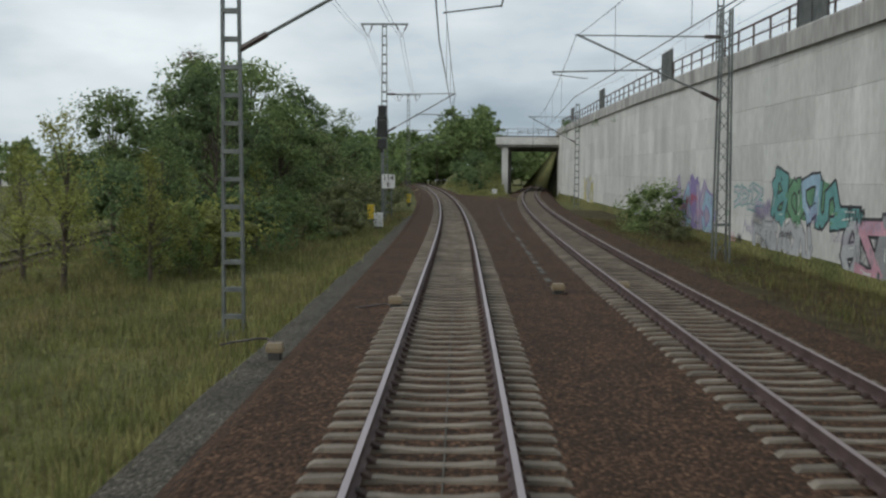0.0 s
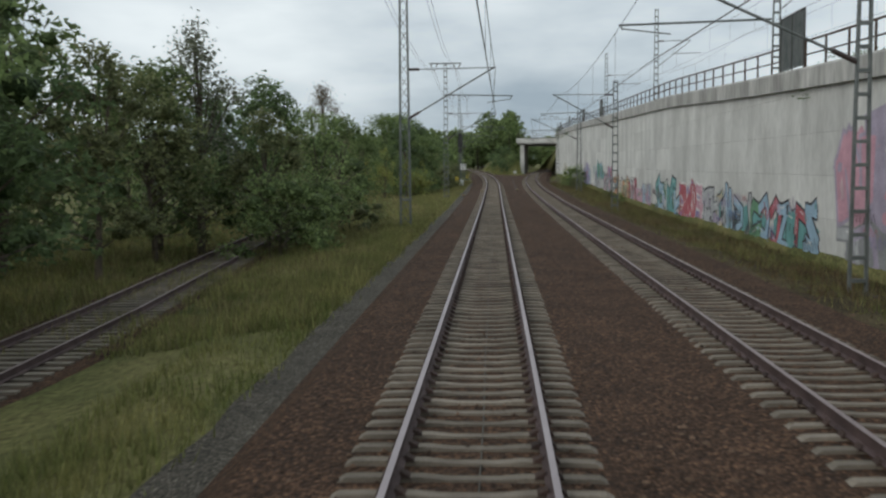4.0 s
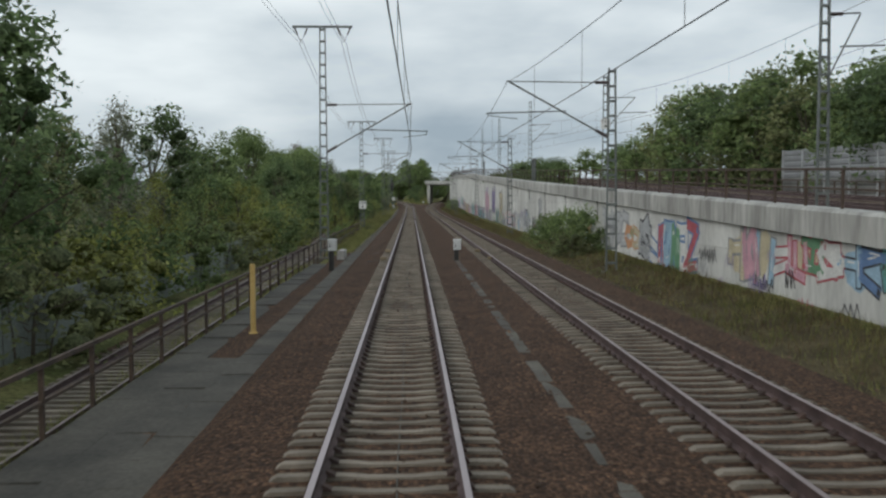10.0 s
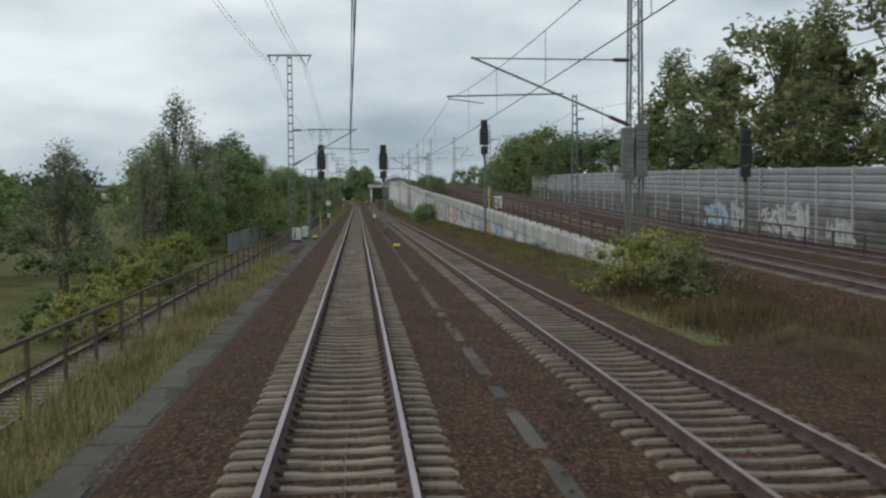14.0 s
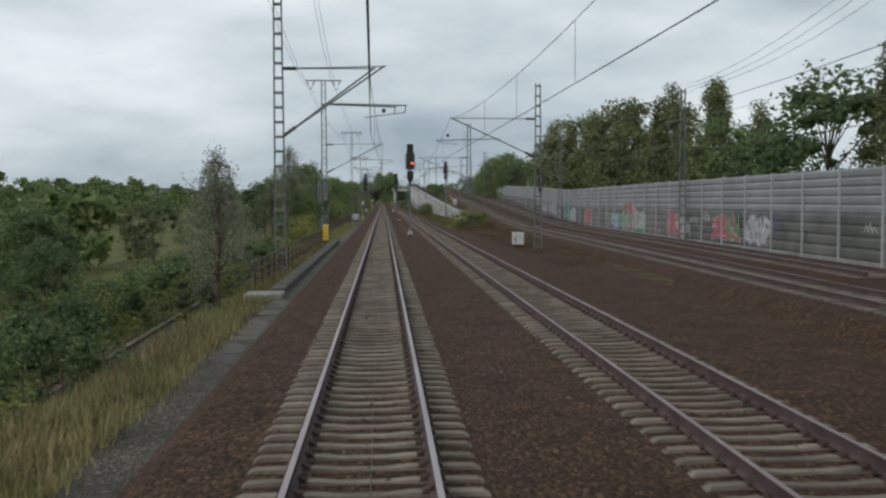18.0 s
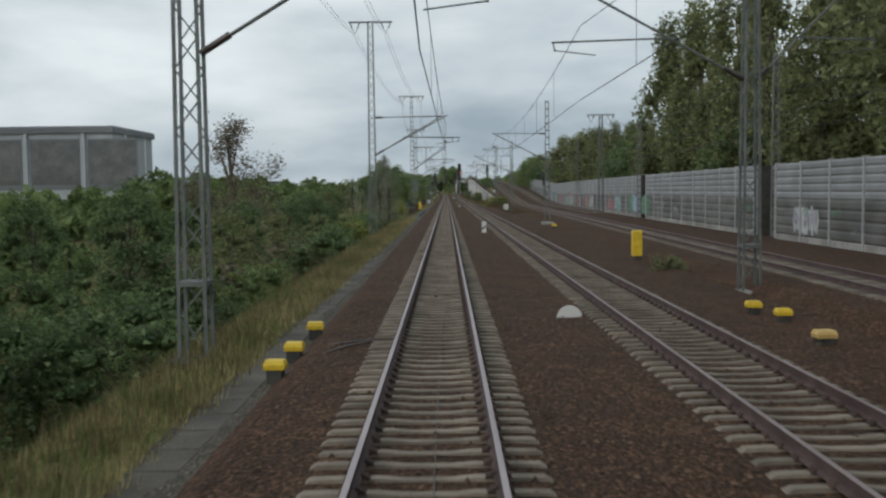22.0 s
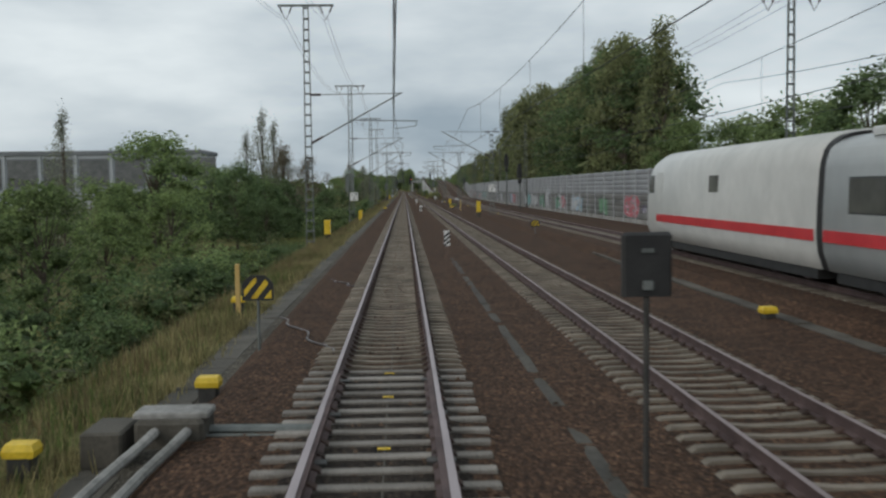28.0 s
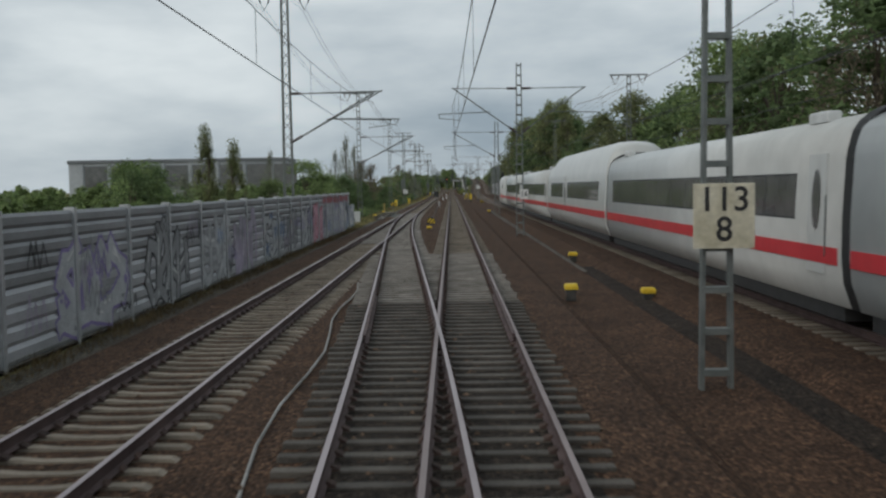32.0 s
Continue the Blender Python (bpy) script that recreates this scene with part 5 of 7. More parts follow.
phone_box(-4.55, -480.7, -1.14, 1.12)
phone_box(-4.15, -290.9, -0.66)
phone_box(8.85, -407.3, -0.70, 1.08, 0.42, 0.42)
phone_box(8.5, -482.2, -0.36, 1.12, 0.46, 0.5)
phone_box(-5.3, 60, grade(60) - 0.7, 0.8)
phone_box(-4.6, 90, grade(90) - 0.7, 0.8)
phone_box(-4.9, -523, -0.65, 0.9)


# ---------------- concrete edges, troughs, paths ----------------
def trough(name, label, pts, wide, m, z, piece=1.0, gap=0.02, group="cable troughs"):
    """A run of separate cover slabs through (x, y) points."""
    t = thing(name, label, "cable trough", group=group)
    rnd = random.Random(len(pts) + int(abs(pts[0][1])))
    me = Shape().bevel_box(-wide / 2, wide / 2, -piece / 2 + gap / 2, piece / 2 - gap / 2, -0.12, 0.05, 0.012).mesh("cover_slab", m)
    ys = [q[1] for q in pts]
    y = min(ys)
    k = 0
    while y < max(ys) - piece and k < 300:
        yc = y + piece / 2
        x = lerp(yc, ys, [q[0] for q in pts])
        part("cover_slab", me, m, t, at=pose(x, yc, z(yc) + rnd.uniform(-0.012, 0.012), rnd.uniform(-0.8, 0.8), rnd.uniform(-1.5, 1.5), rnd.uniform(-1.2, 1.2)))
        y += piece
        k += 1
    return t


thing("line_cable", "thin grey-green signalling cable along the middle of the track", "cable", group="cables", shape=Shape().line([(track_1(y) + 0.07 + 0.012 * math.sin(y * 0.7), y, grade(y) - 0.212) for y in steps(-592, 90, 4.0)], 0.011, 5), mats=CONCG)
for y in (-578.2, -575.4, -573.6):
    thing("cable_clip", "small yellow clip on the track-centre cable", "clip", group="cable clips", shape=Shape().bevel_box(-0.02, 0.14, y - 0.03, y + 0.03, -0.222, -0.198, 0.005), mats=YELLOW)
mid = lambda y: grade(y) - 0.298
trough("cable_trough", "dull grey concrete cable trough between the tracks", [(2.4, -285), (2.35, -216)], 0.22, CONCG, mid)
trough("cable_trough", "dull grey concrete cable trough between the tracks", [(2.45, -215), (2.45, -152)], 0.24, CONCG, mid)
trough("cable_trough", "dark concrete cable trough between the tracks", [(2.5, -594), (2.45, -585), (2.35, -545)], 0.2, CONCW, mid, 2.0, 0.01)
trough("cable_trough", "dull grey concrete cable trough between the tracks", [(2.6, 24), (2.9, 60), (3.8, 100)], 0.17, CONCG, mid)
trough("cable_trough", "dark concrete cable trough beside the train", [(9.3, -650), (9.6, -575), (9.9, -540)], 0.4, CONCG, lambda y: -0.53)


def strip(name, label, pts, wide, m, lift=0.02, category="path"):
    s = Shape()
    ys = [q[1] for q in pts]
    rings = []
    for y in steps(min(ys), max(ys), 1.5):
        x = lerp(y, ys, [q[0] for q in pts]) + 0.10 * noise.noise(Vector((0, y * 0.3, 3)))
        w = wide / 2 * (1 + 0.22 * noise.noise(Vector((5, y * 0.5, 0))) + 0.22 * noise.noise(Vector((9, y * 1.7, 0))))
        rings.append([(x + w * k, y, max(ground_z(x + w * k, y), grade(y) - 0.62) + (lift if lift < 0.1 or (abs(k) < 1 and min(ys) + 2 < y < max(ys) - 2) else -0.08)) for k in (-1, -0.3, 0.3, 1)])
    s.sweep(rings, closed=False)
    return thing(name, label, category, kind="structure", shape=s, mats=m)


strip("path_verge", "worn grey gravel and slab path beside the track", [(-3.35, -745), (-3.3, -612), (-3.1, -600), (-3.2, -480), (-3.1, -300), (-2.95, -150), (-3.0, -30), (-3.0, 40), (-3.3, 70)], 1.0, PATHM, 0.03)
trough("cable_trough", "line of sunken grey concrete slabs along the verge", [(-3.3, -600), (-3.25, -500), (-3.3, -400)], 0.55, CONCG, lambda y: -0.585, 1.0, 0.03)
trough("cable_trough", "line of sunken grey concrete slabs along the verge", [(-3.15, -345), (-3.2, -245)], 0.6, CONCG, lambda y: -0.585, 1.0, 0.03)
trough("cable_trough", "broad grey concrete trough covers beside the track", [(-2.95, -240), (-2.95, -142)], 0.85, CONCW, lambda y: -0.565, 1.2, 0.03)
trough("walkway_edge", "broad grey concrete walkway edge under the railing", [(-4.5, -224), (-4.45, -150)], 0.8, CONCW, lambda y: -0.60, 2.4, 0.03)
strip("ballast_strip", "narrow strip of reddish ballast between the slab rows", [(-3.78, -226), (-3.78, -140)], 0.85, BALLAST, 0.035, "ballast")
trough("cable_trough", "dark weathered concrete slabs filling the walkway", [(-3.75, -212), (-3.72, -180.5)], 0.82, CONCW, lambda y: -0.585, 1.6, 0.03)
# Dark strips: oily ballast with the train's shadow put into the colour.
strip("ballast_oily", "oily ballast with the train's shade in its dark colour", [(10.5, -745), (10.5, -560)], 2.0, BALLASTD, 0.135, "ballast")
strip("ballast_oily_wide", "broad oily ballast with the train's shade in its dark colour", [(10.1, -745), (10.1, -645)], 3.0, BALLASTD, 0.15, "ballast")
foot_soil = Shape().sweep([[(7.70, y, ground_z(7.7, y) - 0.05), (7.95, y, ground_z(7.95, y) + 0.04), (8.8, y, ground_z(8.8, y) + 0.07), (10.4, y, ground_z(10.4, y) + 0.10), (wall_x(y) + 0.03, y, ground_z(wall_x(y) - 0.1, y) + 0.08)] for y in steps(-250, 90, 6)], closed=False)
thing("wall_foot_soil", "dark weedy soil along the foot of the wall", "soil", kind="structure", shape=foot_soil, mats=SOIL)
strip("bank_soil", "brown weedy soil past the end of the wall", [(11.2, -330), (11.2, -262), (11.6, -248)], 4.4, SOIL, 0.16, "soil")
t = thing("concrete_block", "long pale concrete cable block beside the mast", "concrete block", at=pose(-3.62, -147.6, -0.6))
part("block", Shape().bevel_box(-0.17, 0.17, -1.1, 1.1, -0.1, 0.52, 0.03), CONCD, t)
part("end_cap", Shape().bevel_box(-0.20, 0.20, -1.28, -1.1, -0.1, 0.56, 0.03), CONCD, t)

# bridge parapet by the siding
t = thing("bridge_parapet", "grey concrete bridge edge with a rusty steel railing", "bridge")
part("edge_beam", Shape().bevel_box(-3.75, -3.25, -331, -288, -1.6, -0.28, 0.03), CONCG, t)
part("walkway", Shape().bevel_box(-4.55, -3.77, -329.5, -288, -1.2, -0.62, 0.03), CONCG, t)
part("end_block", Shape().bevel_box(-4.5, -3.2, -332.2, -331.02, -1.6, -0.36, 0.04), CONCD, t)
for i in range(20):
    part("railing_post", Shape().box(-4.5, -4.42, -329.4 + i * 2.1 - 0.04, -329.4 + i * 2.1 + 0.04, -0.9, 0.55), RUSTR, t)
for h in (-0.1, 0.22, 0.55):
    part("railing_bar", Shape().box(-4.49, -4.43, -329.5, -289.4, h - 0.035, h + 0.035), RUSTR, t)

# sheet fence beyond the siding
FENCE = mat("green_grey_sheet", (0.175, 0.200, 0.185), (0.26, 0.285, 0.265), 0.5, 0.6, 0.2, 0.1, 8, 0.15, 0.08)
t = thing("sheet_fence", "weathered green-grey corrugated sheet fence beyond the siding", "fence")
for i in range(25):
    y = -200 + i * 3.0
    x = siding_x(y) - 3.2
    wave = [((0.03 if k % 2 else -0.03), k * 0.1475) for k in range(21)]
    s = Shape().sweep([[(a + o, b, q) for a, b in wave] + [(a + o + 0.008, b, q) for a, b in reversed(wave)] for q, o in ((-0.3, 0), (1.65, 0))])
    part("sheet_panel", s, FENCE, t, at=pose(x, y, ground_z(x, y)))
    part("fence_post", Shape().box(-0.05, 0.05, -0.05, 0.05, -0.3, 1.8), DARKST, t, at=pose(x - 0.08, y, ground_z(x, y)))
railing("field_fence", "low dark fence in the field", lambda y: lerp(y, [-20, 90], [-26, -34]), lambda y: ground_z(-30, y), -20, 90, 1.1, 3.0, DARKST)

# ---------------- far buildings ----------------
HALL = mat("grey_hall_cladding", (0.33, 0.35, 0.37), (0.42, 0.44, 0.46), 0.05, 0.7, 0, 0.05, 0.6, 0.06)
HALLD = mat("dark_hall_band", (0.12, 0.13, 0.14), (0.18, 0.19, 0.20), 0.05, 0.7, 0, 0.05, 0.6, 0.06)


def hall(x0, x1, y0, y1, z0, z1, bays, label, roof=True, m=None):
    t = thing("industrial_hall", label, "building")
    part("wall", Shape().box(x0, x1, y0, y1, z0, z1), m or HALL, t)
    part("roof", Shape().bevel_box(x0 - 0.6, x1 + 0.6, y0 - 0.6, y1 + 0.6, z1, z1 + 1.5, 0.3), HALLD if roof else (m or HALL), t)
    for i in range(bays):
        x = x0 + (x1 - x0) * (i + 0.5) / bays
        part("pilaster", Shape().box(x - 0.4, x + 0.4, y0 - 0.5, y0, z0, z1), m or HALL, t)
        w = part("window", Shape().box(x + 0.9, x + (x1 - x0) / bays - 0.9, y0 - 0.1, y0, z0 + (z1 - z0) * 0.45, z1 - 1.2), HALLD, t)
        part("pane", Shape().box(x + 1.2, x + (x1 - x0) / bays - 1.2, y0 - 0.14, y0 - 0.1, z0 + (z1 - z0) * 0.5, z1 - 1.6), GLASS, w)
    n = max(2, int((y1 - y0) / 14))
    for i in range(n):
        y = y0 + (y1 - y0) * (i + 0.5) / n
        part("pilaster", Shape().box(x1, x1 + 0.5, y - 0.4, y + 0.4, z0, z1), WHITE, t)
    return t


hall(-170, -71, -243, -215, -6, 16.0, 8, "long grey flat-roofed industrial hall with pilasters beyond the trees")
hall(-124, -86, 190, 215, -2, 4.6, 6, "low white industrial building with a flat roof", False, WHITE)
hall(-190, -120, 230, 250, 3, 9.5, 8, "grey elevated industrial building far across the field")
hall(-260, -150, -420, -390, -6, 7.5, 9, "low pale flat-roofed hall beyond the embankment", True)
t = thing("brick_house", "tall house with a reddish tiled gable roof beyond the noise barrier", "house")
BRICK = mat("plaster_pale", (0.36, 0.33, 0.28), (0.46, 0.42, 0.36), 0.3, 0.9, 0, 0.1, 4, 0.12)
TILE = mat("red_roof_tile", (0.20, 0.065, 0.045), (0.30, 0.10, 0.07), 0.6, 0.85, 0, 0.3, 8, 0.2)
part("wall", Shape().box(39, 52, -318, -302, 0, 8.5), BRICK, t)
part("roof", Shape().add([(38.3, -318.6, 8.5), (52.7, -318.6, 8.5), (52.7, -301.4, 8.5), (38.3, -301.4, 8.5), (45.5, -318.6, 13.0), (45.5, -301.4, 13.0)], [(0, 1, 4), (2, 3, 5), (1, 2, 5, 4), (3, 0, 4, 5), (0, 3, 2, 1)]), TILE, t)
for i in range(3):
    for k in range(2):
        w = part("window", Shape().box(40.5 + i * 4.2, 41.9 + i * 4.2, -318.08, -318, 2.2 + k * 3.1, 3.9 + k * 3.1), WHITE, t)
        part("pane", Shape().box(40.6 + i * 4.2, 41.8 + i * 4.2, -318.1, -318.08, 2.3 + k * 3.1, 3.8 + k * 3.1), GLASS, w)


# ---------------- vegetation ----------------
def leaf_mesh(name, centres, size, rng, material, cores=(), core_material=None):
    """Pointed leaves at the centres, each with its own tilt, over opaque filler lumps coloured as shaded foliage."""
    n = len(centres)
    c = np.asarray(centres, float)
    d = rng.normal(size=(n, 3))
    d[:, 2] = d[:, 2] * 0.6 - 0.25
    d /= np.linalg.norm(d, axis=1)[:, None]
    w = np.cross(d, rng.normal(size=(n, 3)))
    w /= np.linalg.norm(w, axis=1)[:, None] + 1e-9
    s = size * rng.uniform(0.55, 1.35, (n, 1))
    v = np.stack([c - d * s * 0.45 + w * s * 0.34, c + d * s * 0.75, c - d * s * 0.45 - w * s * 0.36], 1).reshape(-1, 3)
    f = np.arange(3 * n).reshape(-1, 3)
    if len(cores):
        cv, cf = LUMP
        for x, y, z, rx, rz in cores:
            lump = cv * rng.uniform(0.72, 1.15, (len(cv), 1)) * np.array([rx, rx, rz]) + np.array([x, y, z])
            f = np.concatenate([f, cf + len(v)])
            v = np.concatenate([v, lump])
    me = bpy.data.meshes.new(name)
    me.vertices.add(len(v))
    me.vertices.foreach_set("co", v.ravel())
    me.loops.add(3 * len(f))
    me.loops.foreach_set("vertex_index", f.ravel())
    me.polygons.add(len(f))
    me.polygons.foreach_set("loop_start", np.arange(len(f)) * 3)
    me.polygons.foreach_set("loop_total", np.full(len(f), 3))
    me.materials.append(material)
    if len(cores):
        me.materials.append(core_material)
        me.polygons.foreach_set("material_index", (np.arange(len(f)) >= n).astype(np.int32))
    me.update(calc_edges=True)
    return me


def lump_form():
    bm = bmesh.new()
    bmesh.ops.create_icosphere(bm, subdivisions=1, radius=1.0)
    bm.verts.index_update()
    out = np.array([v.co[:] for v in bm.verts]), np.array([[v.index for v in q.verts] for q in bm.faces])
    bm.free()
    return out


LUMP = lump_form()
# Filler lumps: leaf greens darkened to hold the shade inside a crown.
CORE = [leafy(f"shaded_foliage_core_{i}", a, b, 0.0, 13.0, 0.75) for i, (a, b) in enumerate((((0.060, 0.095, 0.040), (0.120, 0.165, 0.072)), ((0.092, 0.138, 0.054), (0.176, 0.228, 0.092)), ((0.110, 0.130, 0.060), (0.198, 0.210, 0.102)), ((0.130, 0.150, 0.046), (0.220, 0.225, 0.076))))]


def crown_points(kind, high, wide, n, rng):
    """Leaf centres: clumps round limb tips inside a ragged crown."""
    pts, tips, cores = [], [], []
    clumps = {"broad": 46, "poplar": 52, "plume": 44, "airy": 40, "bush": 26, "sumac": 30}[kind]
    for _ in range(clumps):
        a, u = rng.uniform(0, 2 * math.pi), rng.uniform(0, 1)
        if kind == "broad":
            h = 0.16 + 0.84 * u ** 0.85
            r = wide * (math.sin(math.pi * min(1, 0.12 + h * 0.86)) ** 0.65) * rng.uniform(0.45, 1.0)
        elif kind in ("poplar", "plume"):
            h = 0.10 + 0.90 * u
            r = wide * (1 - abs(h - 0.42) / 0.62) * rng.uniform(0.3, 1.0)
        elif kind == "airy":
            h = 0.22 + 0.78 * u
            r = wide * math.sin(math.pi * min(1, 0.15 + h * 0.82)) * rng.uniform(0.2, 1.05)
        else:
            h = 0.05 + 0.9 * u ** 0.9
            r = wide * math.sqrt(max(0.02, 1 - (h * 0.95) ** 2)) * rng.uniform(0.35, 1.0)
        tips.append((r * math.cos(a), r * math.sin(a), h * high, 0.55 + 0.45 * rng.uniform()))
    spread = {"broad": 0.20, "poplar": 0.22, "plume": 0.12, "airy": 0.14, "bush": 0.24, "sumac": 0.22}[kind] * wide
    tall = {"poplar": 1.5, "plume": 3.2, "airy": 1.5}.get(kind, 0.75)
    per = n // clumps
    solid = kind in ("broad", "poplar", "bush", "sumac")
    for i, (x, y, z, k) in enumerate(tips):
        g = rng.normal(size=(per, 3))
        if solid:
            # most leaves sit on the outside of the clump, some stray
            away = np.linalg.norm(g, axis=1)[:, None]
            shell = g / away * rng.uniform(0.6, 1.65, (per, 1))
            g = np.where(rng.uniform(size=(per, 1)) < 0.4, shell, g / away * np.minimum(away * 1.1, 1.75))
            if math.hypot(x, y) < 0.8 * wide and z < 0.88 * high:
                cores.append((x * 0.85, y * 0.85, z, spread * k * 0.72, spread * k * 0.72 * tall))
        pts.append(g * spread * k * np.array([1, 1, tall]) + np.array([x, y, z]))
    p = np.concatenate(pts)
    p[:, 2] = np.clip(p[:, 2], 0.05 * high, None)
    return p, tips, cores


def make_tree(kind, high, wide, leaves, size, material, seed, label, category="tree", stem=None):
    rng = np.random.default_rng(seed)
    p, tips, cores = crown_points(kind, high, wide, leaves, rng)
    t = thing("tree" if category == "tree" else "bush", label, category, group="trees" if category == "tree" else "bushes")
    s = Shape()
    r = stem or high * 0.014 + 0.05
    lean = rng.normal(size=2) * 0.03 * high
    top = (lean[0], lean[1], high * (0.85 if kind in ("poplar", "plume", "airy") else 0.55))
    stems = 1 if category == "tree" and kind != "sumac" else 4
    for k in range(stems):
        off = rng.normal(size=2) * (0.0 if stems == 1 else 0.25 * wide)
        s.tube((off[0] * 0.4, off[1] * 0.4, -0.6), (lean[0] * 0.4 + off[0] * 0.7, lean[1] * 0.4 + off[1] * 0.7, top[2] * 0.5), r / stems ** 0.5, 7, r * 0.7 / stems ** 0.5)
        s.tube((lean[0] * 0.4 + off[0] * 0.7, lean[1] * 0.4 + off[1] * 0.7, top[2] * 0.5), (top[0] + off[0], top[1] + off[1], top[2]), r * 0.7 / stems ** 0.5, 6, r * 0.25 / stems ** 0.5)
    limbs = s
    for x, y, z, k in tips[::2]:
        zb = max(0.15 * high, min(top[2], z * (0.62 if kind != "poplar" else 0.72)))
        f = zb / top[2] if top[2] else 0
        limbs.tube((top[0] * f, top[1] * f, zb), (x * 0.9, y * 0.9, z), r * 0.32, 4, r * 0.08)
    part("trunk", s, BARK, t)
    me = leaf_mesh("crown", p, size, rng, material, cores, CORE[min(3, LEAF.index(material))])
    tagged(part("crown", me, material, t), kind="stuff")
    return t


PROTO, BASE = {}, {}
for key, args in {
    "oak_a": ("broad", 9.0, 3.6, 5000, 0.205, LEAF[0], 11, "dense dark-green broad-leaved tree"),
    "oak_b": ("broad", 9.0, 4.2, 5000, 0.21, LEAF[1], 12, "dense mid-green broad-leaved tree"),
    "oak_c": ("broad", 9.0, 3.2, 4600, 0.195, LEAF[2], 13, "loose olive-green broad-leaved tree"),
    "oak_d": ("broad", 9.0, 3.8, 4600, 0.205, LEAF[1], 21, "rounded mid-green deciduous tree"),
    "wood_a": ("broad", 9.0, 3.9, 2500, 0.29, LEAF[0], 41, "dark-green tree in a distant wood"),
    "wood_b": ("broad", 9.0, 4.3, 2500, 0.29, LEAF[1], 42, "mid-green tree in a distant wood"),
    "wood_c": ("broad", 9.0, 3.6, 2500, 0.28, LEAF[2], 43, "olive-green tree in a distant wood"),
    "poplar_a": ("plume", 16.0, 3.2, 5000, 0.19, LEAF[4], 14, "tall grey-green poplar with loose upright limbs"),
    "poplar_b": ("poplar", 16.0, 3.8, 5400, 0.275, LEAF[2], 15, "tall full-crowned olive-green poplar"),
    "airy_a": ("airy", 9.0, 2.6, 4200, 0.14, LEAF[4], 16, "airy tree with thin greyish foliage"),
    "airy_b": ("airy", 8.0, 2.4, 3800, 0.14, LEAF[3], 17, "slender yellowing young deciduous tree"),
    "airy_c": ("airy", 9.0, 2.8, 6500, 0.13, LEAF[5], 26, "thin tree with greyish brown leaves"),
    "young": ("airy", 6.5, 1.8, 3400, 0.14, LEAF[1], 18, "slim young tree with green leaves")}.items():
    PROTO[key], BASE[key] = make_tree(*args), args[1]
for key, args in {
    "bush_a": ("bush", 3.0, 2.2, 1900, 0.13, LEAF[1], 31, "leafy mid-green bush on the embankment"),
    "bush_b": ("bush", 2.6, 2.4, 1800, 0.13, LEAF[0], 32, "dense dark-green bush with rounded crown"),
    "bush_c": ("bush", 2.4, 2.0, 1800, 0.13, LEAF[3], 33, "bright yellow-green leafy bush"),
    "bush_d": ("bush", 2.2, 2.2, 1700, 0.12, LEAF[2], 34, "low spreading olive-green shrub"),
    "bush_e": ("sumac", 3.2, 2.6, 2200, 0.16, LEAF[1], 35, "spreading bush with long feathered leaves"),
    "bush_f": ("bush", 1.6, 1.7, 1100, 0.12, LEAF[5], 36, "low russet shrub in the scrub")}.items():
    PROTO[key], BASE[key] = make_tree(*args, category="bush", stem=0.05), args[1]
USED = set()
VEG = random.Random(77)


def plant(key, x, y, high, z=None, turn=None, squeeze=1.0):
    """Stands a copy of a plant, scaled to its height, on the ground."""
    src = PROTO[key]
    k = high / BASE[key]
    m = pose(x, y, (ground_z(x, y) if z is None else z) - 0.1, 0, 0, VEG.uniform(0, 360) if turn is None else turn)
    if key not in USED:
        USED.add(key)
        ob = src
        ob.matrix_basis = m
    else:
        ob = copy_thing(src, m)
    ob.scale = (k * squeeze, k * squeeze, k)
    return ob


def grove(keys, x0, x1, y0, y1, n, low, high, zf=None, squeeze=(0.9, 1.15), fit=None):
    """Plants along a strip; fit(x, y) scales their heights, 0 leaves a clearing."""
    for i in range(n):
        y = y0 + (y1 - y0) * (i + VEG.uniform(0.1, 0.9)) / n
        x = VEG.uniform(x0, x1)
        key, h, turn, sq = VEG.choice(keys), VEG.uniform(low, high), VEG.uniform(0, 360), VEG.uniform(*squeeze)
        k = fit(x, y) if fit else 1.0
        if k > 0:
            plant(key, x, y, h * k, None if zf is None else zf(x, y), turn, sq)


meadow = lambda x, y: 0.0 if -508 < y < -452 and -32 < x < -7 else 1.0


FAR_LEAVES, FAR_TRUNKS = [], Shape()


def far_wood(x0, x1, y0, y1, n, low, high):
    """Distant trees, joined into one wood."""
    rng = np.random.default_rng(int(abs(x0 * 7 + y0 * 3 + n)))
    for i in range(n):
        y = y0 + (y1 - y0) * (i + rng.uniform(0.1, 0.9)) / n
        x = rng.uniform(x0, x1)
        h = rng.uniform(low, high)
        z = ground_z(x, y) - 0.1
        p, tips, cores = crown_points("broad", h, h * rng.uniform(0.36, 0.5), 440, rng)
        FAR_LEAVES.append(p + np.array([x, y, z]))
        FAR_TRUNKS.tube((x, y, z - 0.5), (x, y, z + h * 0.6), 0.2, 5, 0.07)


OAKS = ["oak_a", "oak_b", "oak_c", "oak_d"]
WOODS = ["wood_a", "wood_b", "wood_c"]
LOWS = ["bush_a", "bush_b", "bush_c", "bush_d"]
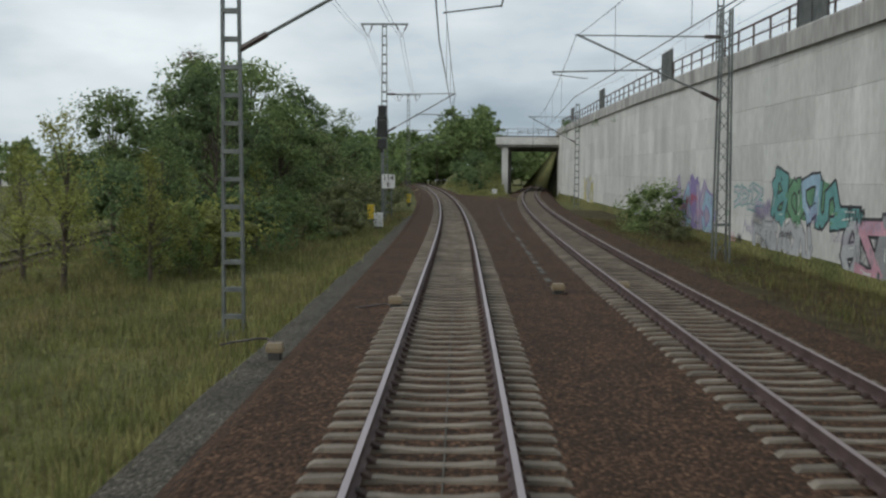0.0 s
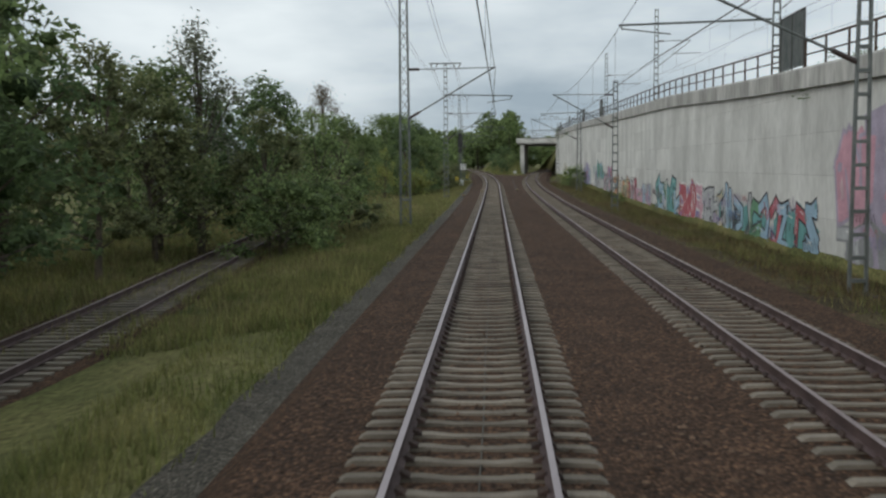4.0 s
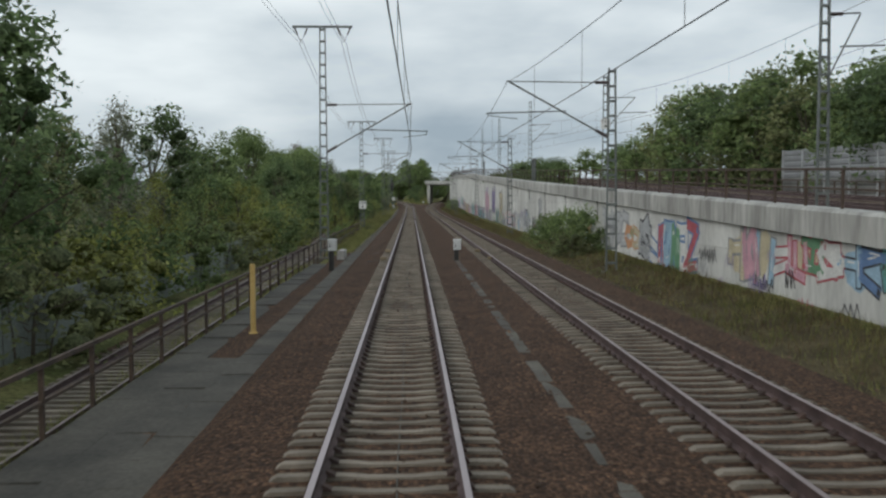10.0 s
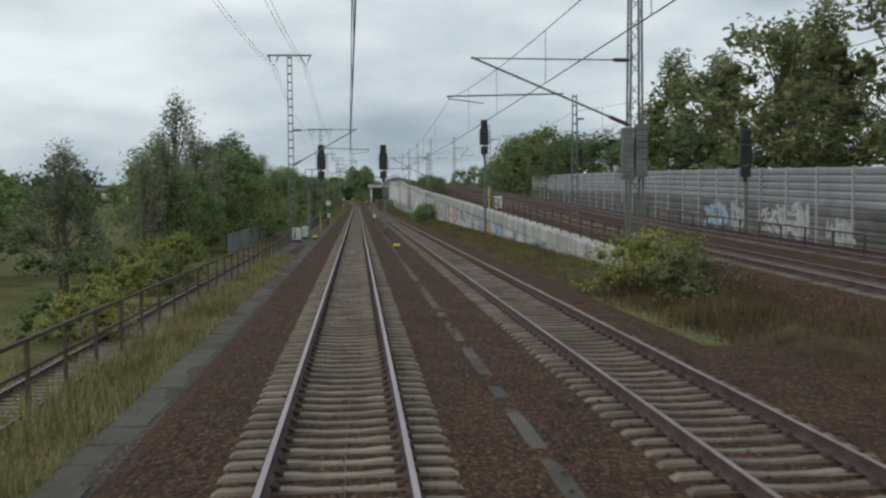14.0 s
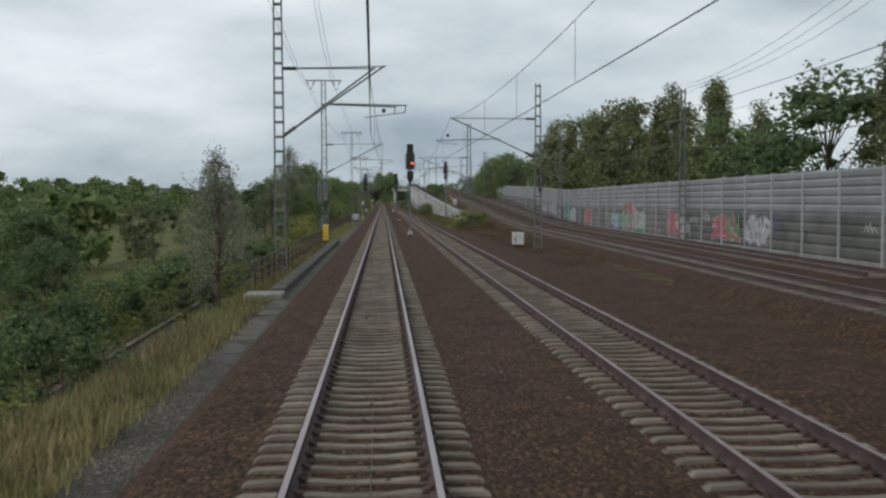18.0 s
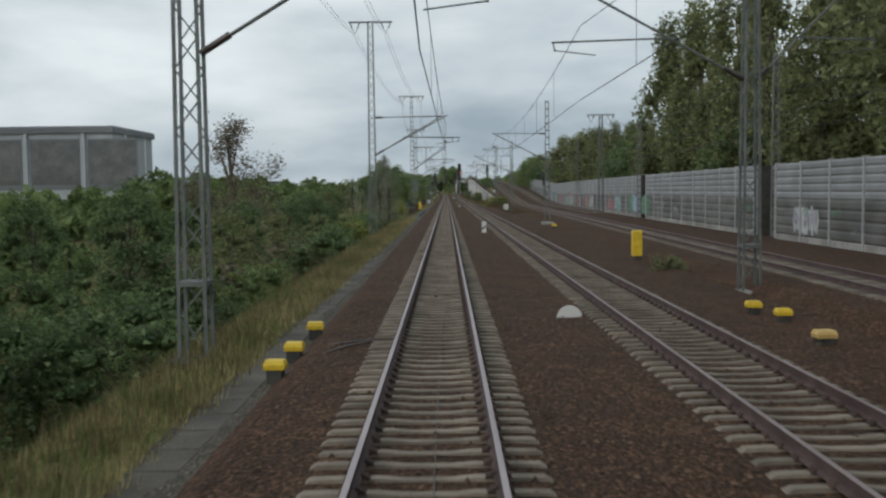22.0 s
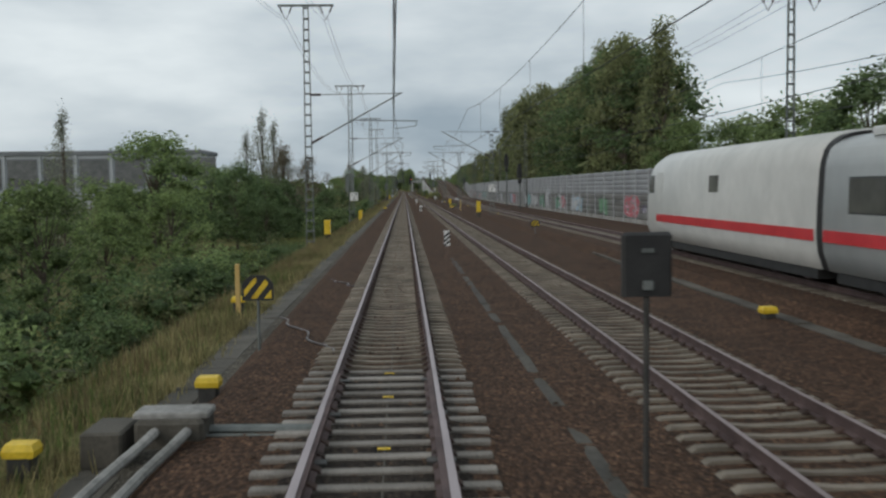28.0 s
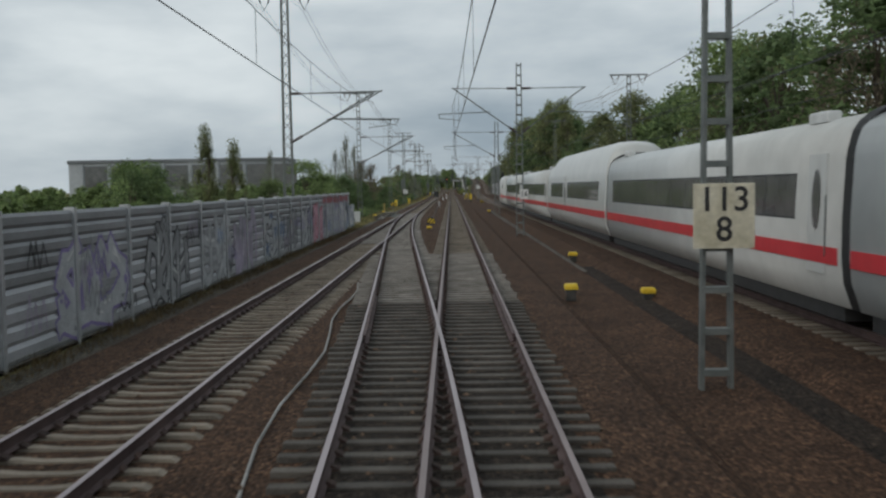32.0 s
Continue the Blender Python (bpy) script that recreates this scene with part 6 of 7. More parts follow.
# cluster beyond the first masts and the wood along the siding
grove(OAKS, -20, -13, 46, 92, 9, 7.2, 8.8)
grove(OAKS, -12.5, -8.5, 50, 90, 5, 4.8, 6.4)
grove(["airy_b", "bush_c", "bush_a", "young"], -15, -8.5, 30, 50, 7, 2.6, 5.2)
grove(["bush_a", "bush_d"], -8.5, -6.5, 50, 100, 6, 2.0, 3.2)
grove(WOODS, -18, -9.5, 95, 190, 5, 5.5, 7.5)
plant("oak_a", -11.8, 47, 8.4)
plant("oak_b", -10.0, 55, 7.2)
for x, y, h in ((-11.5, 39, 3.6), (-9.6, 43, 3.0), (-13.5, 41, 4.0), (-8.6, 50, 2.8), (-10.5, 34.5, 2.4)):
    plant("bush_b" if h > 2.9 else "bush_a", x, y, h)
plant("airy_b", -12.6, 31, 5.6)
plant("airy_b", -14.8, 33, 4.6)
plant("airy_c", -41, 150, 20.5, None, None, 1.2)
plant("oak_a", -15.5, -141, 9.6)
plant("oak_b", -13.4, -133, 5.6)
for x, y, h, k in ((-9.6, -30, 6.8, "oak_d"), (-10.4, -36.5, 6.4, "oak_c"), (-9.2, -22.5, 6.6, "oak_b"), (-13.2, -38, 10.0, "airy_a"), (-12.4, -29, 8.6, "oak_a"), (-8.6, -35, 3.4, "bush_a"), (-8.0, -28, 2.6, "bush_d"), (-9.0, -40, 3.6, "bush_e")):
    plant(k, x, y, h)
grove(["oak_c", "oak_d", "airy_a"], -24, -18, -26, -8, 3, 6.0, 7.5)
grove(["oak_b", "oak_a", "airy_a", "oak_c"], -21, -13.5, -62, -32, 7, 6.5, 9.0)
grove(OAKS, -21, -13.5, -112, -72, 7, 7.4, 9.4)
grove(OAKS, -19, -13.0, -82, -56, 5, 8.6, 10.6)
grove(["young", "airy_b", "bush_a", "young"], -13, -11, -112, -60, 8, 3.4, 6.0)
grove(WOODS + ["oak_c", "airy_a"], -24, -14.5, -190, -112, 11, 6.5, 9.0)
grove(["airy_b", "bush_c", "young", "bush_a"], -13.8, -11.6, -190, -115, 11, 2.8, 5.4)
for x, y, h, k in ((-6.9, -88, 2.4, "young"), (-7.2, -92, 3.6, "young"), (-6.6, -95.5, 1.8, "bush_c"), (-7.0, -99, 3.0, "airy_b"), (-6.7, -102.5, 1.7, "bush_a"), (-6.3, -106, 1.2, "bush_c"), (-6.9, -109, 1.5, "bush_a")):
    plant(k, x, y, h)
plant("bush_c", -11.6, -118, 3.8)
plant("airy_b", -13.0, -131, 5.0)
plant("airy_a", -15.5, -149, 9.0)
plant("airy_a", -17.5, -144, 8.0)
grove(["wood_a", "oak_b", "airy_a", "wood_c"], -25, -13, -250, -190, 8, 5.5, 7.8)
plant("airy_a", -14.5, -206, 9.0)
plant("airy_a", -16.4, -190, 13.4, None, None, 1.1)
plant("airy_a", -14.2, -194, 10.0, None, None, 1.1)
plant("oak_d", -12.8, -182, 9.2)
grove(["bush_a", "bush_d"], -12.4, -10.8, -262, -212, 4, 1.6, 2.4)
for x, y, h in ((-14.0, -168, 11.5), (-17.5, -163, 11.0), (-13.6, -176, 9.0)):
    plant("oak_a", x, y, h)
for x, y, h, k in ((-11.2, -222, 3.0, "bush_c"), (-12.0, -226, 2.8, "bush_c"), (-11.4, -217, 2.6, "bush_a"), (-19, -216, 7.5, "wood_a"), (-23, -222, 7.5, "wood_b"), (-16.5, -226, 6.0, "wood_a"), (-13.5, -231, 2.6, "bush_b")):
    plant(k, x, y, h)
for x, y, h in ((-15, -205, 8.4), (-17.2, -198, 9.0), (-13.6, -199, 7.0)):
    plant("oak_d", x, y, h)
plant("bush_c", -10.8, -236, 2.6)
plant("bush_c", -9.6, -246, 2.2)
# embankment scrub
grove(LOWS + ["bush_e"], -16, -12.2, -352, -262, 10, 1.4, 2.6)
grove(["bush_c", "bush_a"], -7.4, -6.4, -345, -300, 4, 0.9, 1.5)
grove(["wood_c", "wood_a", "oak_d"], -32, -19, -340, -268, 9, 4.6, 6.4)
grove(["wood_c", "wood_a", "oak_d"], -25, -13, -398, -345, 9, 4.6, 6.6)
far_wood(-60, -24, -400, -265, 40, 5, 7.5)
for x, y, h in ((-17, -345, 6.4), (-15.5, -337, 5.8), (-19, -331, 6.4), (-14.5, -322, 4.8), (-20, -318, 6.0)):
    plant("oak_a", x, y, h)
grove(["bush_b", "bush_a", "bush_b", "bush_c", "bush_e"], -14, -9.0, -352, -280, 22, 1.8, 3.2)
for x, y, h in ((-19, -310, 6.2), (-22.5, -300, 6.5), (-16.5, -316, 4.8)):
    plant("wood_a", x, y, h)
plant("airy_a", -7.8, -318, 7.2)
plant("airy_a", -9.7, -306, 8.6)
grove(["bush_b", "bush_b", "bush_d", "bush_b", "bush_a", "bush_e", "bush_f", "bush_b"], -14, -8.0, -480, -352, 34, 1.8, 4.0, fit=meadow)
grove(["oak_a", "wood_a", "oak_a"], -30, -13, -478, -400, 13, 5.4, 8.0)
far_wood(-60, -28, -600, -400, 30, 5, 7.5)
plant("airy_c", -23.6, -341, 14.6, None, None, 1.5)
plant("poplar_a", -25.0, -413, 20.5, None, None, 1.0)
plant("poplar_a", -22.0, -420, 18.0, None, None, 1.0)
plant("poplar_a", -28.5, -409, 17.0, None, None, 1.0)
plant("airy_c", -19.5, -426, 14.0)
plant("airy_a", -20.0, -424, 13.0)
for x, y, h in ((-20, -470, 10.5), (-24, -465, 10.0), (-17.5, -461, 8.6), (-28, -472, 10.0)):
    plant("oak_a", x, y, h)
grove(["bush_a", "bush_c"], -16, -10.5, -506, -478, 10, 1.3, 2.0, fit=lambda x, y: 0.55 * meadow(x, y - 14))
grove(["bush_b", "bush_a", "bush_b", "bush_d", "bush_e"], -13.5, -8.0, -600, -480, 32, 1.6, 3.2, fit=meadow)
grove(["oak_a", "oak_b", "wood_a"], -30, -15, -585, -500, 11, 5.0, 7.6)
plant("oak_b", -25, -490, 12.6, None, None, 1.3)
plant("oak_b", -14.8, -548, 7.2)
plant("poplar_a", -30, -501, 14.0, None, None, 0.95)
plant("poplar_b", -16.2, -605, 9.6, None, None, 0.75)
plant("poplar_b", -13.8, -605, 8.4, None, None, 0.75)
plant("oak_a", -18.5, -614, 6.6, None, None, 1.2)
plant("oak_b", -14.5, -584, 6.8)
plant("airy_a", -20.5, -596, 6.5)
grove(["bush_b", "bush_a", "bush_e"], -15, -8.8, -574, -524, 18, 2.2, 3.6)
grove(["wood_a", "bush_b", "wood_b", "bush_a"], -30, -8.5, -690, -596, 11, 2.6, 4.2)
for i in range(16):
    y = -64 - i * 7.4
    plant(("bush_a", "bush_e", "bush_c", "bush_d")[i % 4], siding_x(y) - 2.6 - VEG.uniform(0, 1.2), y, VEG.uniform(2.2, 3.8))
grove(["bush_b", "bush_b", "bush_e"], -17, -10.5, -446, -396, 12, 3.0, 4.6)
# horizon on the field side
far_wood(-150, -52, -680, -240, 110, 6, 9)
far_wood(-140, -60, -240, 60, 70, 8, 11)
far_wood(-190, -70, 120, 330, 110, 5, 8)
# hill behind the underpass and the curve
far_wood(-24, 7, 215, 300, 70, 10.0, 13.0)
far_wood(-62, -24, 215, 320, 44, 9.0, 13.0)
far_wood(9, 24, 205, 260, 16, 8, 10)
far_wood(24, 70, 195, 280, 20, 8, 11)
far_wood(-18, -8, 190, 300, 16, 6, 9)
for x, y, h in ((2.0, 126, 2.4), (3.6, 133, 2.6), (1.2, 140, 2.8), (3.0, 146, 3.0), (0.2, 152, 3.2), (2.4, 158, 3.0), (4.4, 141, 2.2)):
    plant("bush_a" if y % 2 else "bush_b", x, y, h)
# wall foot
for x, y, h, k in ((11.3, 55, 3.0, "bush_e"), (11.6, 60, 2.4, "bush_a"), (10.9, 50, 1.6, "bush_d"), (10.2, -146, 2.3, "bush_e"), (10.2, -142.5, 2.7, "bush_e"), (9.9, -138, 2.2, "bush_e"), (10.3, -133.5, 2.4, "bush_e"), (10.1, -129, 2.0, "bush_a"), (9.2, -147.5, 1.6, "bush_d"), (11.3, -248.5, 1.8, "bush_c"), (11.9, -247, 1.9, "bush_c"), (10.8, -251, 1.0, "bush_d"), (8.9, -413, 0.9, "bush_d"), (9.4, -412, 0.8, "bush_a"), (12.0, 20, 1.0, "bush_d"), (11.8, 10, 1.1, "bush_a")):
    plant(k, x, y, h)
# growth along the wall's cap and behind it
behind = lambda x, y: ramp(y) - 0.8
grove(["bush_a", "bush_b", "oak_d", "bush_e"], 14.4, 15.6, -110, -62, 15, 2.2, 3.5, behind)
grove(["bush_a", "bush_b"], 13.4, 14.6, -64, -40, 4, 1.2, 2.2, behind)
grove(["bush_b"], 14.0, 15.0, 60, 130, 6, 1.4, 2.4, behind)
grove(WOODS, 28.5, 34, -142, -55, 18, 10.0, 13.0, lambda x, y: ramp(y) - 2.5, fit=lambda x, y: 1.0 if y < -86 else 0.6)
grove(WOODS, 29.5, 36, -55, 10, 3, 5.5, 7.5, lambda x, y: ramp(y) - 2.5)
grove(WOODS, 29.0, 34, -200, -112, 10, 9.5, 12.5, fit=lambda x, y: 0.8)
grove(["poplar_b", "wood_c", "poplar_b"], 30.5, 38, -266, -186, 19, 12.0, 15.5, None, (1.0, 1.25))
grove(["wood_a", "wood_b", "poplar_b"], 27, 38, -330, -262, 9, 9.0, 13.0)
grove(["poplar_b"], 27.5, 31.5, -388, -340, 8, 21.0, 24.5, None, (0.72, 0.92))
for x, y, h in ((28.0, -330, 23.0), (30.0, -336, 24.0), (29.0, -324, 21.0), (28.5, -316, 11.5), (30.0, -310, 12.0)):
    plant("poplar_b", x, y, h, None, None, 0.95)
plant("oak_a", 31, -338, 14.6, None, None, 1.0)
plant("oak_b", 35.0, -339, 15.6, None, None, 1.05)
grove(["wood_c", "wood_a"], 27, 36, -396, -352, 8, 6.5, 10.0)
grove(["poplar_b", "poplar_b", "oak_c"], 26.0, 33, -486, -392, 18, 18.0, 23.0, None, (0.72, 0.95))
grove(["poplar_b", "oak_c"], 28, 37, -404, -376, 6, 17.0, 23.0)
grove(["oak_a", "oak_b", "wood_b"], 25, 33, -528, -486, 8, 11.0, 14.0, fit=lambda x, y: 0.72)
grove(["oak_a", "oak_b", "oak_d", "oak_c"], 24.5, 31, -690, -528, 28, 11.0, 14.0, None, (1.0, 1.25), fit=lambda x, y: 0.74 if y > -550 else 1.06)
plant("airy_c", 24.5, -640, 12.5)
for k, x, y, h, turn in (("oak_a", -22.0, -440, 9.8, 60), ("oak_b", -25.5, -446, 10.2, 120), ("oak_a", -18.6, -436, 8.8, 10), ("oak_a", -12.6, 74, 9.8, 25), ("oak_b", -14.0, 66, 10.4, 140), ("oak_d", -11.4, 85, 9.0, 260), ("oak_b", -16.2, 62, 10.2, 310), ("airy_b", -8.4, -92, 4.4, 50), ("bush_c", -7.8, -90, 2.2, 10), ("airy_b", -11.6, -134, 5.2, 170), ("oak_b", -26.0, -45, 14.0, 0), ("oak_d", -29.5, -34, 15.5, 90), ("oak_b", -24.0, -53, 12.6, 220), ("oak_a", -15.0, -628, 5.6, 0), ("oak_b", -17.0, -622, 6.2, 90), ("oak_a", -19.5, -615, 6.6, 40), ("oak_d", -13.4, -635, 4.8, 200), ("bush_d", -4.3, -98, 0.7, 0), ("oak_b", -15.0, -60, 10.8, 30), ("oak_b", -14.6, -69, 9.6, 100), ("oak_d", -18.0, -47, 11.6, 200), ("bush_c", 9.9, -249.5, 2.3, 15), ("bush_d", 10.6, -252.5, 1.7, 60), ("bush_b", -9.9, -497, 1.9, 20), ("bush_b", -10.9, -500, 2.2, 80), ("bush_d", -9.0, -502, 1.3, 130)):
    plant(k, x, y, h, None, turn, 1.0)
for k, x, y, h, turn in (("oak_a", 28.0, -446, 20.5, 10), ("oak_c", 29.5, -455, 21.5, 70), ("oak_a", 28.0, -463, 20.0, 150), ("oak_c", 28.5, -472, 20.0, 220), ("oak_a", 30.5, -436, 21.0, 300), ("oak_a", 29.0, -480, 18.5, 40), ("oak_c", 29.0, -423, 20.0, 190)):
    plant(k, x, y, h, None, turn, 1.05)
wood = thing("far_woods", "distant green woods along the horizon", "woods", kind="stuff")
part("far_crowns", leaf_mesh("far_crowns", np.concatenate(FAR_LEAVES), 1.0, np.random.default_rng(8), LEAF[1]), LEAF[1], wood)
part("far_trunks", FAR_TRUNKS, BARK, wood)
for key in PROTO:
    if key not in USED:
        for ob in [PROTO[key], *PROTO[key].children_recursive]:
            bpy.data.objects.remove(ob)


# grass and weeds
def tufts(name, label, n, seed, xf, yf, high, material, wide=0.05, blades=4, spread=0.13):
    rng = np.random.default_rng(seed)
    y = yf(rng.uniform(size=n))
    x = np.array([xf(a, b) for a, b in zip(y, rng.uniform(size=n))])
    z = np.array([ground_z(a, b) + (0.08 if a > 9 and -250 < b < 90 else 0) for a, b in zip(x, y)])
    patch = np.array([0.55 + 0.8 * max(0.0, 0.5 + noise.noise(Vector((a * 0.35, b * 0.35, seed)))) for a, b in zip(x, y)])
    c = np.repeat(np.c_[x, y, z - 0.05], blades, 0)
    k = len(c)
    c[:, :2] += rng.normal(size=(k, 2)) * spread
    h = high * np.repeat(patch, blades) * rng.uniform(0.5, 1.2, k)
    a = rng.uniform(0, 2 * math.pi, k)
    lean = rng.uniform(0.1, 0.65, k)[:, None] * h[:, None]
    side = np.c_[np.cos(a), np.sin(a), np.zeros(k)] * wide
    tip = c + np.c_[np.sin(a), -np.cos(a), np.zeros(k)] * lean + np.c_[np.zeros((k, 2)), h]
    v = np.stack([c - side, c + side, tip], 1).reshape(-1, 3)
    me = bpy.data.meshes.new(name)
    me.vertices.add(3 * k)
    me.vertices.foreach_set("co", v.ravel())
    me.loops.add(3 * k)
    me.loops.foreach_set("vertex_index", np.arange(3 * k))
    me.polygons.add(k)
    me.polygons.foreach_set("loop_start", np.arange(k) * 3)
    me.polygons.foreach_set("loop_total", np.full(k, 3))
    me.materials.append(material)
    me.update(calc_edges=True)
    return tagged(new(name, me), label, "grass", kind="stuff")


STRAW = leafy("straw_grass", (0.17, 0.155, 0.070), (0.33, 0.280, 0.140), 0.45)
GREENG = leafy("green_grass", (0.085, 0.125, 0.036), (0.17, 0.210, 0.070), 0.45)
BROWNW = leafy("brown_weeds", (0.10, 0.075, 0.040), (0.20, 0.145, 0.080), 0.45)
span = lambda a, b: (lambda u: a + (b - a) * u)
tufts("verge_grass", "straw-coloured and green grass along the path", 26000, 1, lambda y, u: -3.55 - 2.2 * u ** 1.2, span(-610, -225), 0.36, STRAW, 0.018, 4)
tufts("verge_grass_green", "green grass along the embankment edge", 16000, 2, lambda y, u: -3.9 - 4.8 * u, span(-610, -225), 0.36, GREENG, 0.02)
tufts("slope_weeds", "rank green weeds on the embankment slope", 26000, 3, lambda y, u: -6.5 - 14 * u, span(-600, -250), 0.6, BLADE, 0.03, 3, 0.2)
tufts("siding_verge_grass", "yellow-green grass beside the siding", 15000, 4, lambda y, u: (-3.5 if y > -142 else -5.3) - 2.1 * u, span(-258, -30), 0.34, BLADE, 0.018)
tufts("meadow_grass", "long green and straw grass in the field", 36000, 5, lambda y, u: -3.7 - 19 * u ** 1.3, span(-62, 75), 0.40, BLADE, 0.022, 4, 0.16)
tufts("meadow_straw", "dry straw grass in the field", 16000, 6, lambda y, u: -3.7 - 17 * u ** 1.2, span(-62, 75), 0.40, STRAW, 0.02, 4, 0.16)
tufts("wall_foot_grass", "dry brown and green grass at the foot of the wall", 17000, 7, lambda y, u: 7.9 + (wall_x(y) - 8.0) * u ** 0.7, span(-258, 70), 0.30, BLADE, 0.014)
tufts("wall_foot_straw", "straw-coloured weeds at the foot of the wall", 12000, 8, lambda y, u: 8.2 + (wall_x(y) - 8.3) * u, span(-258, 70), 0.36, BROWNW, 0.012)
tufts("strip_weeds", "sparse weeds on the strip between the tracks", 9000, 9, lambda y, u: 8.6 + 3.0 * u, span(-420, -246), 0.26, BROWNW, 0.016)
tufts("seed_heads", "brown seed heads standing in the verge grass", 7000, 13, lambda y, u: -4.0 - 3.2 * u, span(-610, -300), 0.55, BROWNW, 0.012)
tufts("barrier_weeds", "weeds at the foot of the noise barrier", 3500, 10, lambda y, u: -3.9 + 0.6 * u, span(-700, -603), 0.25, BROWNW, 0.014)
tufts("bank_weeds", "rank brown weeds past the end of the wall", 6000, 14, lambda y, u: 8.9 + 4.4 * u, span(-320, -246), 0.5, BROWNW, 0.016)
tufts("mound_grass", "rough grass on the mound by the underpass", 5000, 12, lambda y, u: track_1(y) + 3 + 6 * u, span(96, 170), 0.4, BLADE, 0.04)


# ---------------- wires ----------------
def sagging(a, b, sag, n=10):
    a, b = Vector(a), Vector(b)
    return [a.lerp(b, i / n) - Vector((0, 0, sag * 4 * (i / n) * (1 - i / n))) for i in range(n + 1)]


def overhead(name, label, supports, centre, level, low=5.62, high=7.95, drop_every=9.0):
    """Contact wire, catenary wire and droppers over one track."""
    t = thing(name, label, "overhead line", group="overhead lines")
    ys = sorted(supports)
    for k, (a, b) in enumerate(zip(ys[:-1], ys[1:])):
        sa, sb = (0.28, -0.28) if k % 2 else (-0.28, 0.28)
        pa = (centre(a) + sa, a, level(a))
        pb = (centre(b) + sb, b, level(b))
        up = Vector((0, 0, 1))
        sag = min(1.15, (b - a) ** 2 / 3600)
        top = sagging(Vector(pa) + up * high, Vector(pb) + up * high, sag, 14)
        bot = sagging(Vector(pa) + up * low, Vector(pb) + up * low, 0.03, 14)
        part("catenary_wire", Shape().line(top, 0.013, 4), WIRE, t)
        part("contact_wire", Shape().line(bot, 0.014, 4), WIRE, t)
        n = max(2, round((b - a) / drop_every))
        for i in range(1, n):
            j = i * 14 / n
            i0 = min(13, int(j))
            f = j - i0
            part("dropper", Shape().line([top[i0].lerp(top[i0 + 1], f), bot[i0].lerp(bot[i0 + 1], f)], 0.008, 3), WIRE, t)
    return t


overhead("overhead_line_main", "thin dark contact and catenary wires over the main track", [260, 200] + [q[0] for q in LEFT_MASTS] + [-750], track_1, grade)
overhead("overhead_line_parallel", "thin dark contact and catenary wires over the parallel track", [150] + [q[0] for q in RIGHT_MASTS if q[0] != -246] + [-232, -525, -740], track_2, grade)
overhead("overhead_line_ramp", "thin dark contact and catenary wires over the upper track", [160] + UPPER_MASTS + [-300, -360, -420, -481, -574, -624, -671.5, -740], track_3, ramp)
overhead("overhead_line_far", "thin dark contact and catenary wires over the far track", [160] + UPPER_MASTS + [q[0] for q in FAR_MASTS] + [-680], track_4, ramp)
t = thing("feeder_lines", "pairs of thin feeder wires slung between the mast crossarms", "overhead line", group="overhead lines")
for (ya, xa, ta, *_), (yb, xb, tb, *_) in zip(LEFT_MASTS[:-1], LEFT_MASTS[1:]):
    for d in (-1.2, 1.2):
        for e in (-0.12, 0.12):
            part("feeder_wire", Shape().line(sagging((xa + d + e, ya, ta + grade(ya) - 0.85), (xb + d + e, yb, tb + grade(yb) - 0.85), 1.0, 10), 0.012, 4), WIRE, t)
t = thing("feeder_lines_far", "thin feeder wires on the far masts", "overhead line", group="overhead lines")
for (ya, xa, ta), (yb, xb, tb) in zip(FAR_MASTS[:-1], FAR_MASTS[1:]):
    for d in (-0.6, 0.2, 1.0):
        part("feeder_wire", Shape().line(sagging((xa + d, ya, ta + 0.1), (xb + d, yb, tb + 0.1), 0.9, 8), 0.012, 4), WIRE, t)
# weights hung on dropper wires
for x, y, z in ((0.3, -318, 7.1), (4.9, -356, 7.0), (0.2, -370, 6.9), (4.6, -300, 7.1)):
    thing("wire_weight", "small dark round weight on an overhead wire", "weight", group="wire weights", shape=Shape().tube((x, y, z - 0.09), (x, y, z + 0.09), 0.09, 10), mats=BLACK)


# ---------------- paint on the walls ----------------
def paint(name, c, rough=0.75):
    return mat(name, tuple(q * 0.85 for q in c), tuple(min(1, q * 1.12) for q in c), 1.6, rough, 0, 0.05, 14, 0.16)


PAINT = {k: paint("spray_paint_" + k, v) for k, v in {
    "black": (0.045, 0.045, 0.05), "grey": (0.26, 0.265, 0.27), "silver": (0.42, 0.43, 0.44), "white": (0.62, 0.62, 0.60), "teal": (0.13, 0.32, 0.31), "blue": (0.13, 0.22, 0.40), "sky": (0.30, 0.44, 0.55),
    "violet": (0.24, 0.19, 0.38), "pink": (0.54, 0.30, 0.36), "red": (0.42, 0.10, 0.12), "orange": (0.54, 0.28, 0.15), "yellow": (0.52, 0.46, 0.16), "green": (0.13, 0.28, 0.16), "mauve": (0.38, 0.33, 0.42), "cream": (0.50, 0.44, 0.30)}.items()}
NAMES = list(PAINT)
PAINTS = [PAINT[k] for k in NAMES]


def blob(rnd, cx, cz, w, h, n=14, rag=0.3):
    return [(cx + w / 2 * math.cos(q) * (1 + rnd.uniform(-rag, rag)), cz + h / 2 * math.sin(q) * (1 + rnd.uniform(-rag, rag))) for q in [2 * math.pi * i / n for i in range(n)]]


